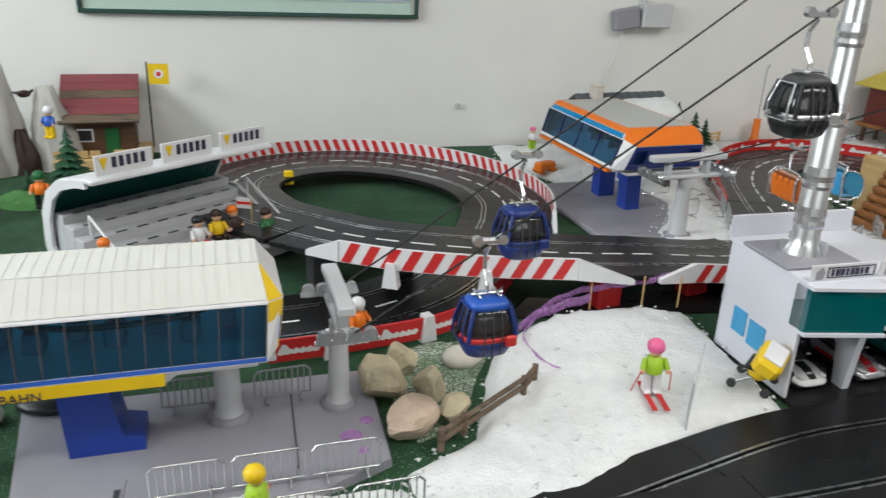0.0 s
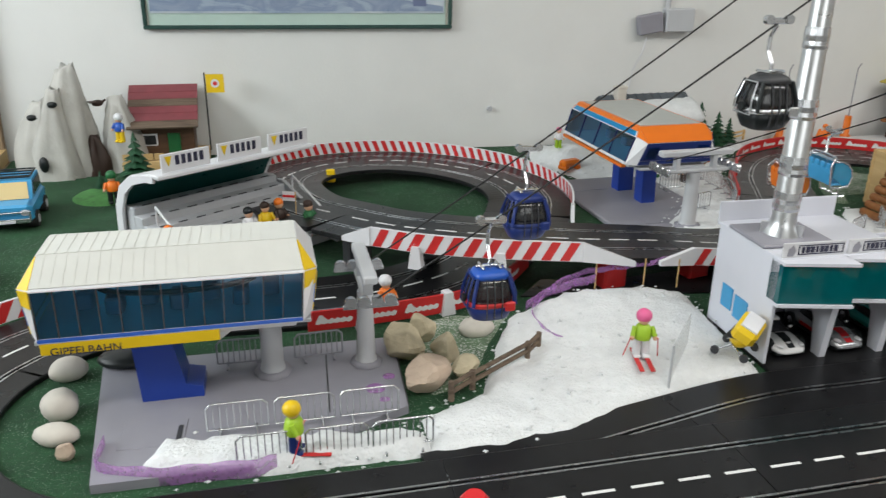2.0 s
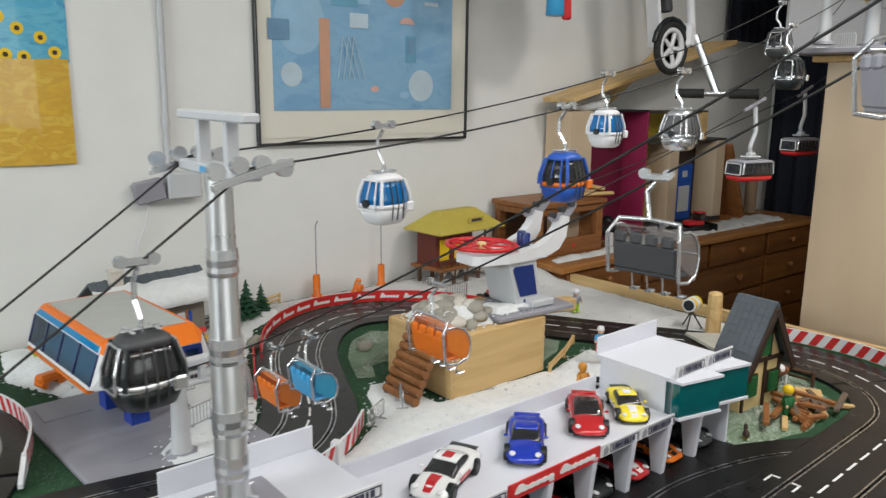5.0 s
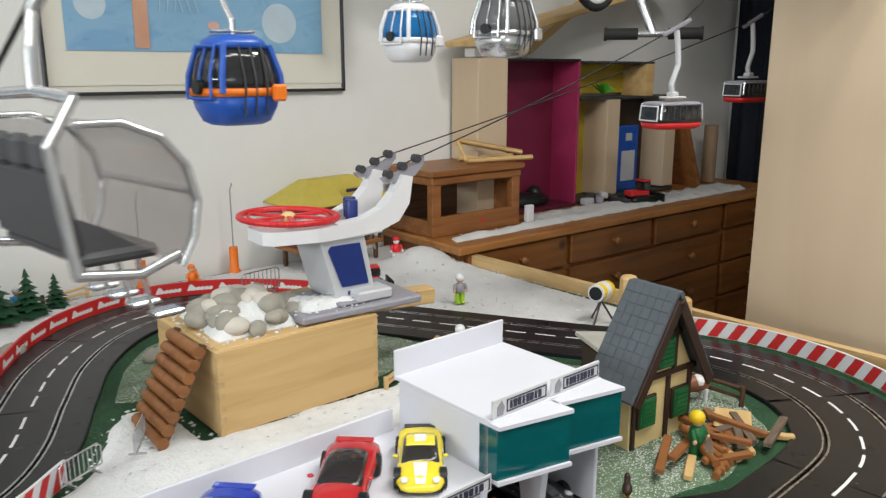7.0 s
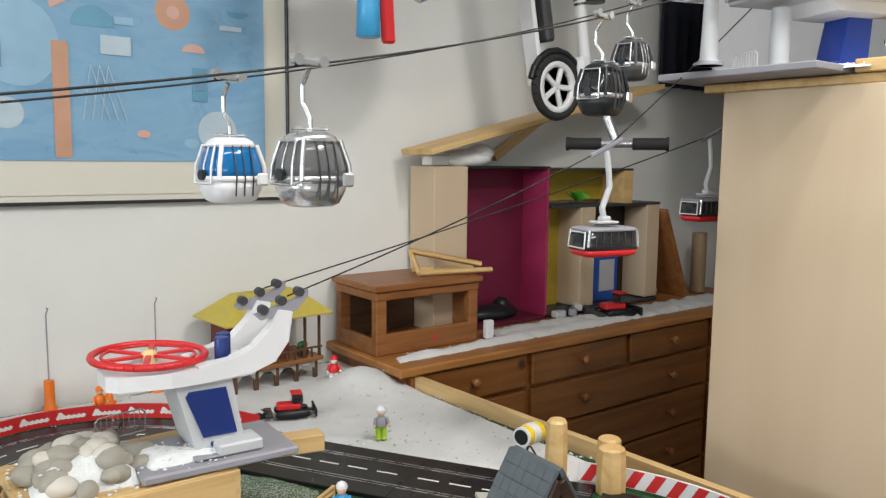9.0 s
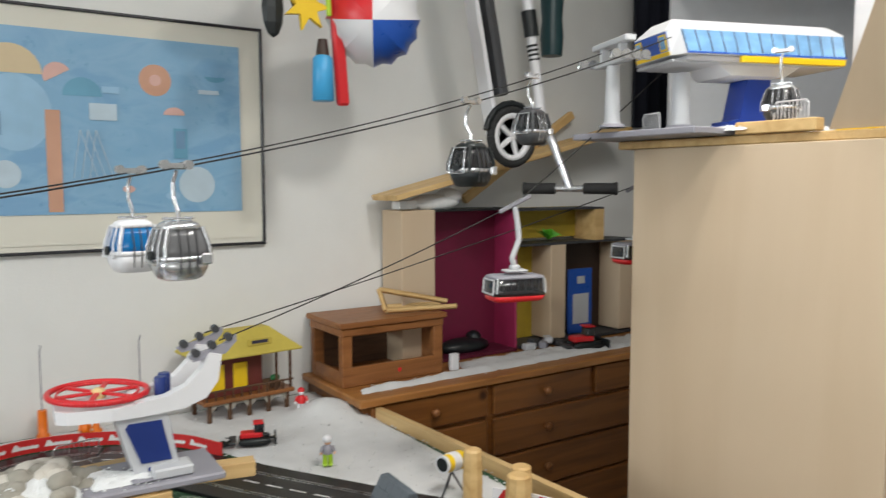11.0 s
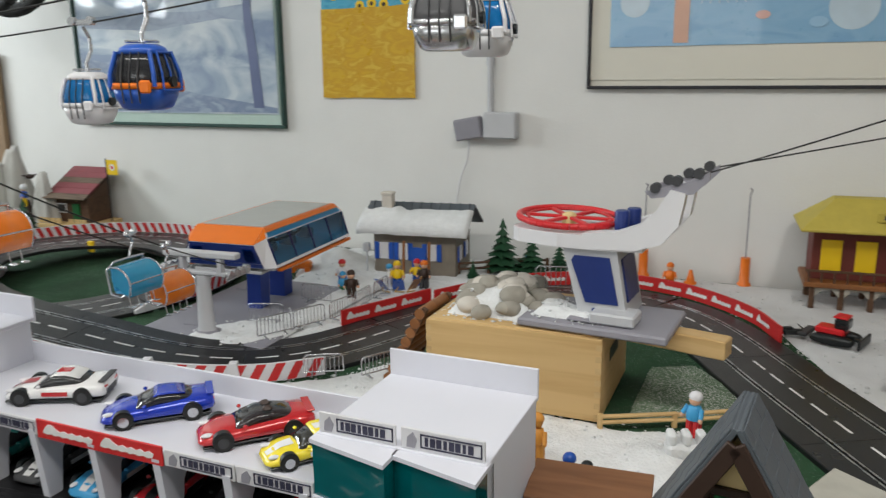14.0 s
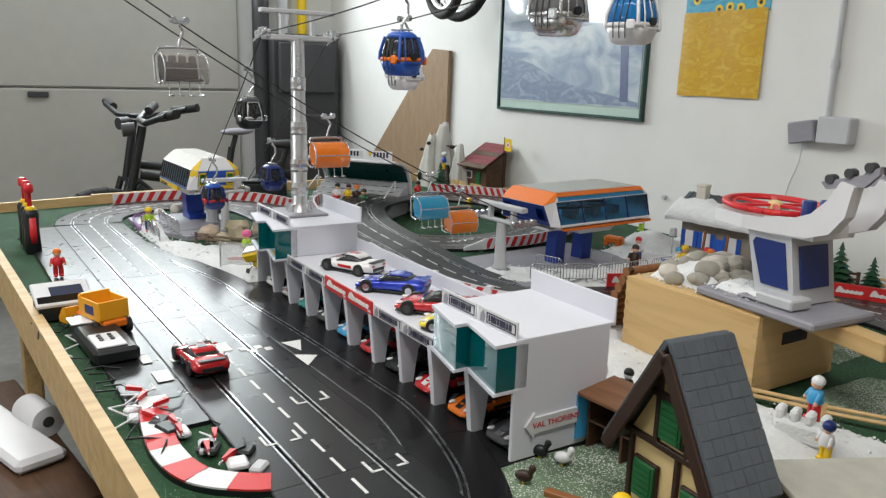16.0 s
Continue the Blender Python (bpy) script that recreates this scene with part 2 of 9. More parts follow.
# ---- builders ----
class Mesh:
    """Collects points, faces and material numbers of one mesh."""

    def __init__(self):
        self.v, self.f, self.m, self.s = [], [], [], []

    def add(self, verts, faces, mi=0, smooth=False, xf=None):
        k = len(self.v)
        self.v += [tuple(xf @ Vector(p)) if xf else tuple(p) for p in verts]
        for q in faces:
            self.f.append([k + i for i in q])
            self.m.append(mi)
            self.s.append(smooth)
        return self

    def box(self, cx, cy, cz, sx, sy, sz, mi=0, c=None, xf=None):
        hx, hy, hz = sx / 2, sy / 2, sz / 2
        c = min(sx, sy, sz) * 0.12 if c is None else min(c, 0.45 * min(sx, sy, sz))
        if c <= 0:
            v = [(cx + a * hx, cy + b * hy, cz + d * hz) for a in (-1, 1) for b in (-1, 1) for d in (-1, 1)]
            return self.add(v, [(0, 1, 3, 2), (4, 6, 7, 5), (0, 4, 5, 1), (2, 3, 7, 6), (0, 2, 6, 4), (1, 5, 7, 3)], mi, False, xf)
        v, ix = [], {}
        for a in (-1, 1):
            for b in (-1, 1):
                for d in (-1, 1):
                    for ax in range(3):
                        o = [hx - c, hy - c, hz - c]
                        o[ax] = (hx, hy, hz)[ax]
                        ix[a, b, d, ax] = len(v)
                        v.append((cx + a * o[0], cy + b * o[1], cz + d * o[2]))
        f = []
        for s in (-1, 1):
            f.append([ix[s, b, d, 0] for b, d in ((-1, -1), (1, -1), (1, 1), (-1, 1))][::s])
            f.append([ix[a, s, d, 1] for a, d in ((-1, -1), (-1, 1), (1, 1), (1, -1))][::s])
            f.append([ix[a, b, s, 2] for a, b in ((-1, -1), (1, -1), (1, 1), (-1, 1))][::s])
        for p in (-1, 1):
            for q in (-1, 1):
                f.append([ix[p, q, -1, 0], ix[p, q, 1, 0], ix[p, q, 1, 1], ix[p, q, -1, 1]][::-p * q])
                f.append([ix[p, -1, q, 0], ix[p, 1, q, 0], ix[p, 1, q, 2], ix[p, -1, q, 2]][::p * q])
                f.append([ix[-1, p, q, 1], ix[1, p, q, 1], ix[1, p, q, 2], ix[-1, p, q, 2]][::-p * q])
        for a in (-1, 1):
            for b in (-1, 1):
                for d in (-1, 1):
                    f.append([ix[a, b, d, 0], ix[a, b, d, 1], ix[a, b, d, 2]][::a * b * d])
        return self.add(v, f, mi, False, xf)

    def prism(self, pts, axis, lo, hi, mi=0, xf=None):
        """A flat outline pushed along an axis. pts: the two other coordinates, in order x, y, z."""
        def at(p, h):
            return {"x": (h, p[0], p[1]), "y": (p[0], h, p[1]), "z": (p[0], p[1], h)}[axis]
        n = len(pts)
        area = sum(pts[i][0] * pts[(i + 1) % n][1] - pts[(i + 1) % n][0] * pts[i][1] for i in range(n))
        if (area < 0) != (axis == "y"):
            pts = pts[::-1]
        v = [at(p, lo) for p in pts] + [at(p, hi) for p in pts]
        f = [list(range(n))[::-1], list(range(n, 2 * n))] + [[i, (i + 1) % n, n + (i + 1) % n, n + i] for i in range(n)]
        return self.add(v, f, mi, False, xf)

    def lathe(self, prof, n=16, mi=0, xf=None, smooth=True):
        """Profile of (radius, z) turned round the z axis."""
        v, f = [], []
        for r, z in prof:
            v += [(r * math.cos(2 * math.pi * i / n), r * math.sin(2 * math.pi * i / n), z) for i in range(n)]
        for j in range(len(prof) - 1):
            f += [[j * n + i, j * n + (i + 1) % n, (j + 1) * n + (i + 1) % n, (j + 1) * n + i] for i in range(n)]
        self.add(v, f, mi, smooth, xf)
        k = len(prof) - 1
        self.add([v[i] for i in range(n)], [list(range(n))[::-1]], mi, False, xf)
        return self.add([v[k * n + i] for i in range(n)], [list(range(n))], mi, False, xf)

    def cyl(self, a, b, r, n=12, mi=0, r2=None):
        a, b = Vector(a), Vector(b)
        xf = Matrix.Translation(a) @ (b - a).to_track_quat("Z", "Y").to_matrix().to_4x4()
        return self.lathe([(r, 0), (r if r2 is None else r2, (b - a).length)], n, mi, xf)

    def tube(self, pts, r, n=8, mi=0, closed=False):
        P = [Vector(p) for p in pts]
        if closed:
            P = P + [P[0]]
        for a, b in zip(P, P[1:]):
            if (b - a).length > 1e-6:
                self.cyl(a, b, r, n, mi)
        for p in P[1:-1]:
            self.ball(p, (r, r, r), 6, 4, mi)
        return self

    def ball(self, c, rad, n=12, k=8, mi=0, xf=None, smooth=True):
        v = [(c[0], c[1], c[2] - rad[2])]
        for j in range(1, k):
            t = math.pi * j / k
            v += [(c[0] + rad[0] * math.sin(t) * math.cos(2 * math.pi * i / n), c[1] + rad[1] * math.sin(t) * math.sin(2 * math.pi * i / n), c[2] - rad[2] * math.cos(t)) for i in range(n)]
        v.append((c[0], c[1], c[2] + rad[2]))
        f = [[0, 1 + (i + 1) % n, 1 + i] for i in range(n)]
        for j in range(k - 2):
            f += [[1 + j * n + i, 1 + j * n + (i + 1) % n, 1 + (j + 1) * n + (i + 1) % n, 1 + (j + 1) * n + i] for i in range(n)]
        e = 1 + (k - 2) * n
        f += [[e + i, e + (i + 1) % n, len(v) - 1] for i in range(n)]
        return self.add(v, f, mi, smooth, xf)

    def done(self, name, mats):
        d = bpy.data.meshes.new(name)
        d.from_pydata(self.v, [], self.f)
        for mt in mats if isinstance(mats, (list, tuple)) else [mats]:
            d.materials.append(mt)
        d.polygons.foreach_set("material_index", self.m)
        d.polygons.foreach_set("use_smooth", self.s)
        d.update()
        return d


def thing(name, label, category, x=0, y=0, z=0, rz=0, group="", kind="", scale=1.0):
    ob = new(name)
    ob.empty_display_size = 0.02
    ob.matrix_world = pose(x, y, z, 0, 0, rz) @ Matrix.Scale(scale, 4)
    return tagged(ob, label, category, group, kind)


def part(name, mesh, mats, parent=None, label="", kind=""):
    ob = new(name, mesh.done(name, mats))
    ob.parent = parent
    if label or kind:
        tagged(ob, label, "", "", kind)
    return ob


def solid(name, mesh, mats, label, category, x=0, y=0, z=0, rz=0, group="", kind="", rx=0, ry=0):
    """A thing that is one mesh."""
    ob = new(name, mesh.done(name, mats))
    ob.matrix_world = pose(x, y, z, rx, ry, rz)
    return tagged(ob, label, category, group, kind)


def spline(pts, step=0.02):
    """Smooth line through points of any dimension, at even steps."""
    P = [np.array(p, float) for p in pts]
    P = [2 * P[0] - P[1]] + P + [2 * P[-1] - P[-2]]
    out = []
    for i in range(1, len(P) - 2):
        n = max(2, int(np.linalg.norm(P[i + 1] - P[i]) / step))
        for k in range(n):
            t = k / n
            a, b, c, d = P[i - 1], P[i], P[i + 1], P[i + 2]
            out.append(0.5 * (2 * b + (c - a) * t + (2 * a - 5 * b + 4 * c - d) * t * t + (3 * b - a - 3 * c + d) * t ** 3))
    out.append(P[-2])
    return out


def arc(cx, cy, r, a0, a1, z0=0.0, z1=None, n=9):
    z1 = z0 if z1 is None else z1
    return [(cx + r * math.cos(radians(a0 + (a1 - a0) * i / (n - 1))), cy + r * math.sin(radians(a0 + (a1 - a0) * i / (n - 1))), z0 + (z1 - z0) * i / (n - 1)) for i in range(n)]


def sides(path):
    """For each point of a path: the point and the level unit vector to its left."""
    out = []
    for i, p in enumerate(path):
        d = path[min(i + 1, len(path) - 1)] - path[max(i - 1, 0)]
        d = np.array([-d[1], d[0], 0.0])
        out.append((p, d / np.linalg.norm(d)))
    return out


def sweep(mesh, path, profile, mi=0, smooth=False):
    """Pushes a closed profile of (left, up) along a path."""
    n, v, f = len(profile), [], []
    sd = sides(path)
    for p, left in sd:
        v += [tuple(p + left * a + np.array([0, 0, b])) for a, b in profile]
    for j in range(len(sd) - 1):
        f += [[j * n + i, (j + 1) * n + i, (j + 1) * n + (i + 1) % n, j * n + (i + 1) % n] for i in range(n)]
    f += [list(range(n)), list(range((len(sd) - 1) * n, len(sd) * n))[::-1]]
    return mesh.add(v, f, mi, smooth)


def cut(path, length):
    """Cuts a path into stretches of about that length, with a hair's gap."""
    d = [0.0]
    for a, b in zip(path, path[1:]):
        d.append(d[-1] + float(np.linalg.norm(b - a)))
    n = max(1, round(d[-1] / length))
    arr = np.array(path)

    def at(s):
        return np.array([np.interp(s, d, arr[:, k]) for k in range(3)])
    out = []
    for i in range(n):
        a, b = d[-1] * i / n + 0.0006, d[-1] * (i + 1) / n - 0.0006
        m = max(3, int((b - a) / 0.02))
        out.append([at(a + (b - a) * k / m) for k in range(m + 1)])
    return out

# ---- the room ----
def slab(name, x0, y0, z0, x1, y1, z1, mat, label, category="wall"):
    return solid(name, Mesh().box((x0 + x1) / 2, (y0 + y1) / 2, (z0 + z1) / 2, x1 - x0, y1 - y0, z1 - z0, 0, 0), mat, label, category, kind="structure")


FLOOR_Z = -0.78
slab("floor", -2.6, -2.9, FLOOR_Z - 0.1, 4.9, 2.1, FLOOR_Z, CONCRETE, "worn grey concrete garage floor", "floor")
slab("ceiling", -2.6, -2.9, 1.86, 4.9, 2.1, 1.96, CEIL, "plain white ceiling", "ceiling")
slab("wall_north", -2.3, 1.915, FLOOR_Z, 4.6, 2.05, 1.86, WALL, "white painted plaster wall with pictures")
slab("wall_east", 4.45, -2.7, FLOOR_Z, 4.6, 1.915, 1.86, WALL, "white painted plaster wall")
slab("wall_south", -2.3, -2.8, FLOOR_Z, 4.6, -2.65, 1.86, WALL, "white painted plaster wall")
slab("wall_west", -2.45, -2.65, FLOOR_Z, -2.3, 1.915, 1.86, WALL, "white painted wall round the garage door")

# garage door of level panels
door = thing("garage_door", "closed plain grey garage door of two level panels", "garage door", -2.28, 0, FLOOR_Z, kind="structure")
for z0, z1 in ((0.0, 1.152), (1.16, 2.6)):
    part("door_panel", Mesh().box(0, -0.35, (z0 + z1) / 2, 0.04, 3.3, z1 - z0, 0, 0.008), DOORGREY, door)
part("handle", Mesh().box(0.03, 0.2, 1.12, 0.03, 0.1, 0.03), DGREY, door)

# ---- table ----
TAB = [(-0.78, 1.9), (-0.58, 0.25), (-0.5, -0.125), (2.52, 0.13), (2.47, 1.55), (2.47, 1.9)]
solid("table", Mesh().prism(TAB, "z", -0.03, -0.004), PLYTAN, "wooden layout table carrying the race track", "table", kind="structure")
solid("grass", Mesh().prism([(p[0] * 0.994 + 0.006, p[1] * 0.994 + 0.006) for p in TAB], "z", -0.0038, 0.0), GRASS, "dark green flocked grass mat on the table", "grass", kind="stuff")


def rim(a, b, h0=-0.06, h1=0.03, w=0.02, label="pale pine edge board of the layout table"):
    a, b = np.array([*a, 0.0]), np.array([*b, 0.0])
    m = Mesh()
    sweep(m, [a, (a + b) / 2, b], [(-w, h0), (0, h0), (0, h1), (-w, h1)])
    return solid("edge_board", m, PINEY, label, "edge board", kind="structure")


rim((-0.5, -0.125), (2.52, 0.13), -0.08, 0.022)
rim((2.52, 0.13), (2.47, 1.56), -0.08, 0.03)
rim((-0.78, 1.9), (-0.58, 0.25), -0.08, 0.035)
rim((-0.58, 0.25), (-0.5, -0.125), -0.08, 0.03)
for x, y in ((-0.4, 0.0), (2.4, 0.25), (-0.65, 1.8), (2.4, 1.8)):
    solid("table_leg", Mesh().box(0, 0, (FLOOR_Z - 0.03) / 2, 0.06, 0.06, -0.03 - FLOOR_Z), PINE, "square pine table leg", "table leg", x, y)

# ---- race track ----
TZ = 0.008
WTRK = 0.099


def track(label, ctrl, dashes=True, lanes=(-0.0495, 0.0495), half=WTRK, base=None):
    top = thing("race_track", label, "race track", kind="structure")
    for path in cut(spline(ctrl, 0.02), 0.345):
        prof = [(-half, -0.009), (half, -0.009), (half, -0.001), (half - 0.002, 0.0)]
        for s in sorted(lanes, reverse=True):
            prof += [(s + 0.0016, 0.0), (s + 0.0016, -0.006), (s - 0.0016, -0.006), (s - 0.0016, 0.0)]
        prof += [(-half + 0.002, 0.0), (-half, -0.001)]
        piece = part("track_piece", sweep(Mesh(), path, prof), ASPHALT, top)
        for s in lanes:
            m = Mesh()
            for o in (-0.0042, 0.0042):
                sweep(m, path, [(s + o - 0.0014, -0.001), (s + o + 0.0014, -0.001), (s + o + 0.0014, 0.0007), (s + o - 0.0014, 0.0007)])
            part("guide_rail", m, RAIL, piece)
        if dashes:
            m = Mesh()
            for j in range(1, len(path) - 2, 3):
                sweep(m, path[j:j + 3], [(-0.0022, 0.0001), (0.0022, 0.0001), (0.0022, 0.0006), (-0.0022, 0.0006)])
            part("centre_dash", m, WHITEP, piece)
    return top


def ymain(x):
    return 0.255 + 0.05 * (x - 1.2)


XU = -0.145
UC = (XU, ymain(XU) + 0.297)
track("black plastic slot-car straight with steel guide rails", [(x, ymain(x), TZ) for x in (XU, 0.2, 0.6, 1.0, 1.4, 1.75, 2.04)])
track("black slot-car hairpin round the lift station", arc(UC[0], UC[1], 0.297, 270, 90, TZ))
track("black slot-car track running back under the bridge",
      [(UC[0], UC[1] + 0.297, TZ), (0.05, 0.787, TZ), (0.2, 0.81, TZ), (0.33, 0.875, TZ), (0.435, 0.985, TZ), (0.52, 1.085, TZ), (0.575, 1.19, TZ + 0.002)])
LOOP = [(0.575, 1.19, TZ + 0.002), (0.605, 1.29, 0.018), (0.593, 1.385, 0.025), (0.538, 1.485, 0.03), (0.445, 1.565, 0.034), (0.34, 1.607, 0.038), (0.24, 1.608, 0.042), (0.13, 1.565, 0.047), (0.045, 1.48, 0.052), (0.008, 1.38, 0.058), (0.015, 1.26, 0.066), (0.06, 1.13, 0.074), (0.14, 1.03, 0.08)]
track("black slot-car loop banked up to the bridge", LOOP)
track("black slot-car bridge and ramp",
      [(0.14, 1.03, 0.08), (0.24, 0.94, 0.084), (0.4, 0.868, 0.085), (0.56, 0.837, 0.079), (0.74, 0.853, 0.06), (0.92, 0.888, 0.032), (1.05, 0.948, 0.014), (1.14, 1.02, TZ + 0.001), (1.2, 1.11, TZ), (1.255, 1.24, TZ)])
track("black slot-car bend round the crate hill",
      [(1.255, 1.24, TZ), (1.34, 1.42, TZ), (1.46, 1.565, TZ), (1.6, 1.63, TZ), (1.75, 1.59, TZ), (1.87, 1.47, TZ), (2.018, 1.219, TZ), (2.15, 1.0, TZ), (2.297, 0.765, TZ)])
RC = (2.04, ymain(2.04) + 0.297)
track("black slot-car bend at the table end", arc(RC[0], RC[1], 0.297, 32, -90, TZ))
# pit lane beside the straight
track("black pit lane along the garages", [(x, y, TZ - 0.001) for x, y in ((0.2, ymain(0.2) + 0.06), (0.36, ymain(0.36) + 0.08), (0.52, 0.335), (0.7, 0.377), (0.9, 0.39), (1.15, 0.417), (1.4, 0.437), (1.56, 0.445), (1.74, 0.41), (1.875, 0.345), (1.98, 0.315))], False, (0.0,), 0.057)
solid("track_infill", Mesh().prism([(0.45, 0.3), (0.7, 0.35), (1.15, 0.39), (1.56, 0.42), (1.75, 0.4), (1.95, 0.37), (1.98, 0.3), (0.45, 0.26)], "z", 0.0, TZ - 0.0022), ASPHALT, "black plastic infill between straight and pit lane", "race track", kind="structure")
# this sheet stands for the black base and the shadow under the bridge
solid("track_infill", Mesh().prism([(0.44, 0.76), (0.9, 0.715), (1.02, 0.8), (0.9, 0.86), (0.6, 0.8), (0.5, 0.83)], "z", 0.0, 0.003), ASPHALT, "black sheet for the dark base and shadow under the bridge", "race track", kind="structure")
# plain shoulder on the table's edge side
track("black shoulder strip of the main straight", [(x, ymain(x) - 0.146, TZ - 0.001) for x in (-0.14, 0.4, 0.8, 1.2, 1.45)], False, (), 0.047)


def barrier(label, ctrl, kind="stripe", h=0.032, lean=0.012, step=0.026, feet=True):
    """A low plastic fence along a path: slanted red stripes on white, or red with pale lettering bars."""
    path = spline(ctrl, 0.012)
    top = thing("track_barrier", label, "barrier")
    t = 0.0022
    panel = part("panel", sweep(Mesh(), path, [(-t, 0.0), (t, 0.0), (t, h), (-t, h)]), REDP if kind == "red" else WPLAST, top)
    d = [0.0]
    for a, b in zip(path, path[1:]):
        d.append(d[-1] + float(np.linalg.norm(b - a)))
    arr = np.array(path)
    lf = np.array([l for _, l in sides(path)])

    def at(s, o, z):
        p = np.array([np.interp(s, d, arr[:, k]) for k in range(3)])
        l = np.array([np.interp(s, d, lf[:, k]) for k in range(3)])
        return tuple(p + l * o + np.array([0, 0, z]))
    m = Mesh()
    s = 0.004
    while s + step < d[-1]:
        for o, q in ((t + 0.0005, 1), (-t - 0.0005, -1)):
            if kind == "stripe":
                v = [at(s, o, 0.001), at(s + step * 0.5, o, 0.001), at(min(d[-1], s + step * 0.5 + lean), o, h - 0.001), at(min(d[-1], s + lean), o, h - 0.001)]
                m.add(v, [[0, 1, 2, 3][::-q]])
            else:
                # one wavy white shape stands for each printed word
                word, ups = Mesh(), []
                for j in range(13):
                    u = s + step * (0.1 + 0.8 * j / 12)
                    up = 0.8 if j in (1, 2) else 0.62 if j % 2 else 0.52
                    ups += [at(u, o, h * (0.3 if j % 2 else 0.36)), at(u + 0.002, o, h * up)]
                word.add(ups, [[2 * j, 2 * j + 2, 2 * j + 3, 2 * j + 1][::-q] for j in range(12)])
                part("lettering", word, WHITEP, panel)
        s += step
    if kind == "stripe":
        part("stripe_print", m, REDP, top)
    if feet:
        k = 0.09
        while k < d[-1] - 0.03:
            p, l = at(k, 0, 0), None
            i = int(np.argmin([abs(k - q) for q in d]))
            ang = math.degrees(math.atan2(lf[i][1], lf[i][0]))
            low = -0.03 if p[2] > 0.03 else -0.004
            f = Mesh().prism([(-0.013, low), (0.013, low), (0.007, low + 0.042), (-0.007, low + 0.042)], "x", -0.009, 0.009, 0, pose(*p, 0, 0, ang))
            part("clamp", f, WPLAST, top)
            k += 0.15
    return top


barrier("red and white striped barrier along the loop", [tuple(p - l * 0.104) for p, l in sides(spline(LOOP[:-3], 0.04))], feet=False)
barrier("red and white striped bridge parapet", [(0.178, 0.842, 0.084), (0.275, 0.785, 0.085), (0.4, 0.747, 0.083), (0.54, 0.729, 0.077)], h=0.036, step=0.034, lean=0.018)
barrier("red and white striped parapet on the far ramp", [(0.76, 0.748, 0.05), (0.9, 0.772, 0.03), (1.04, 0.828, 0.012), (1.16, 0.897, 0.004), (1.245, 0.975, 0.003)], h=0.034, step=0.034, lean=0.018)
barrier("red and white striped barrier behind the hairpin", arc(UC[0], UC[1], 0.408, 205, 95, 0.006), h=0.036, step=0.04, lean=0.02, feet=False)
barrier("red barrier with pale lettering along the lower track", [(0.06, 0.675, 0.004), (0.2, 0.694, 0.004), (0.33, 0.728, 0.004), (0.42, 0.8, 0.004), (0.49, 0.89, 0.004)], "red", 0.034, step=0.075)
barrier("red barrier with pale lettering round the far bend", [(1.25, 1.44, 0.004), (1.33, 1.58, 0.004), (1.44, 1.69, 0.004), (1.6, 1.755, 0.004), (1.78, 1.715, 0.004), (1.93, 1.59, 0.004), (2.0, 1.46, 0.004)], "red", 0.034, step=0.075, feet=False)
barrier("red barrier with pale lettering beside the orange station", [(1.13, 1.22, 0.004), (1.19, 1.35, 0.004), (1.235, 1.45, 0.004)], "red", 0.034, step=0.075, feet=False)
barrier("red and white striped barrier round the table end", arc(RC[0], RC[1], 0.425, 38, -60, 0.006), h=0.036, step=0.04, lean=0.02, feet=False)
for a, b, c in (((0.178, 0.842, 0.084), (0.13, 0.88, 0.084), 0.036), ((0.54, 0.729, 0.077), (0.64, 0.73, 0.062), 0.036), ((0.76, 0.748, 0.05), (0.69, 0.735, 0.058), 0.034), ((0.676, 1.165, 0.01), (0.655, 1.1, 0.008), 0.032)):
    m = Mesh()
    a, b = Vector(a), Vector(b)
    n = (b - a).cross(Vector((0, 0, 1))).normalized() * 0.004
    up = Vector((0, 0, c))
    v = [a - n, b - n, a - n + up, b - n + up * 0.25, a + n, b + n, a + n + up, b + n + up * 0.25]
    m.add(v, [(0, 1, 3, 2), (4, 6, 7, 5), (0, 4, 5, 1), (2, 3, 7, 6), (0, 2, 6, 4), (1, 5, 7, 3)])
    solid("ramp_end_piece", m, WPLAST, "white wedge-shaped parapet end of the bridge", "barrier end")
# bridge legs
for x, y, h in ((0.62, 0.785, 0.06), (0.16, 0.95, 0.072), (0.8, 0.81, 0.042), (0.3, 0.965, 0.075)):
    solid("bridge_support", Mesh().box(0, 0, h / 2, 0.05, 0.035, h, 0, 0.004), REDP if x > 0.6 else DGREY, "upright plastic block carrying the bridge", "bridge support", x, y, 0, 15)


# ---- snow and ground covers ----
def inside(p, poly):
    r = False
    for (x1, y1), (x2, y2) in zip(poly, poly[1:] + poly[:1]):
        if (y1 > p[1]) != (y2 > p[1]) and p[0] < (x2 - x1) * (p[1] - y1) / (y2 - y1) + x1:
            r = not r
    return r


def edge_dist(p, poly):
    best = 9.0
    for (x1, y1), (x2, y2) in zip(poly, poly[1:] + poly[:1]):
        dx, dy = x2 - x1, y2 - y1
        t = max(0, min(1, ((p[0] - x1) * dx + (p[1] - y1) * dy) / (dx * dx + dy * dy)))
        best = min(best, math.hypot(p[0] - x1 - t * dx, p[1] - y1 - t * dy))
    return best


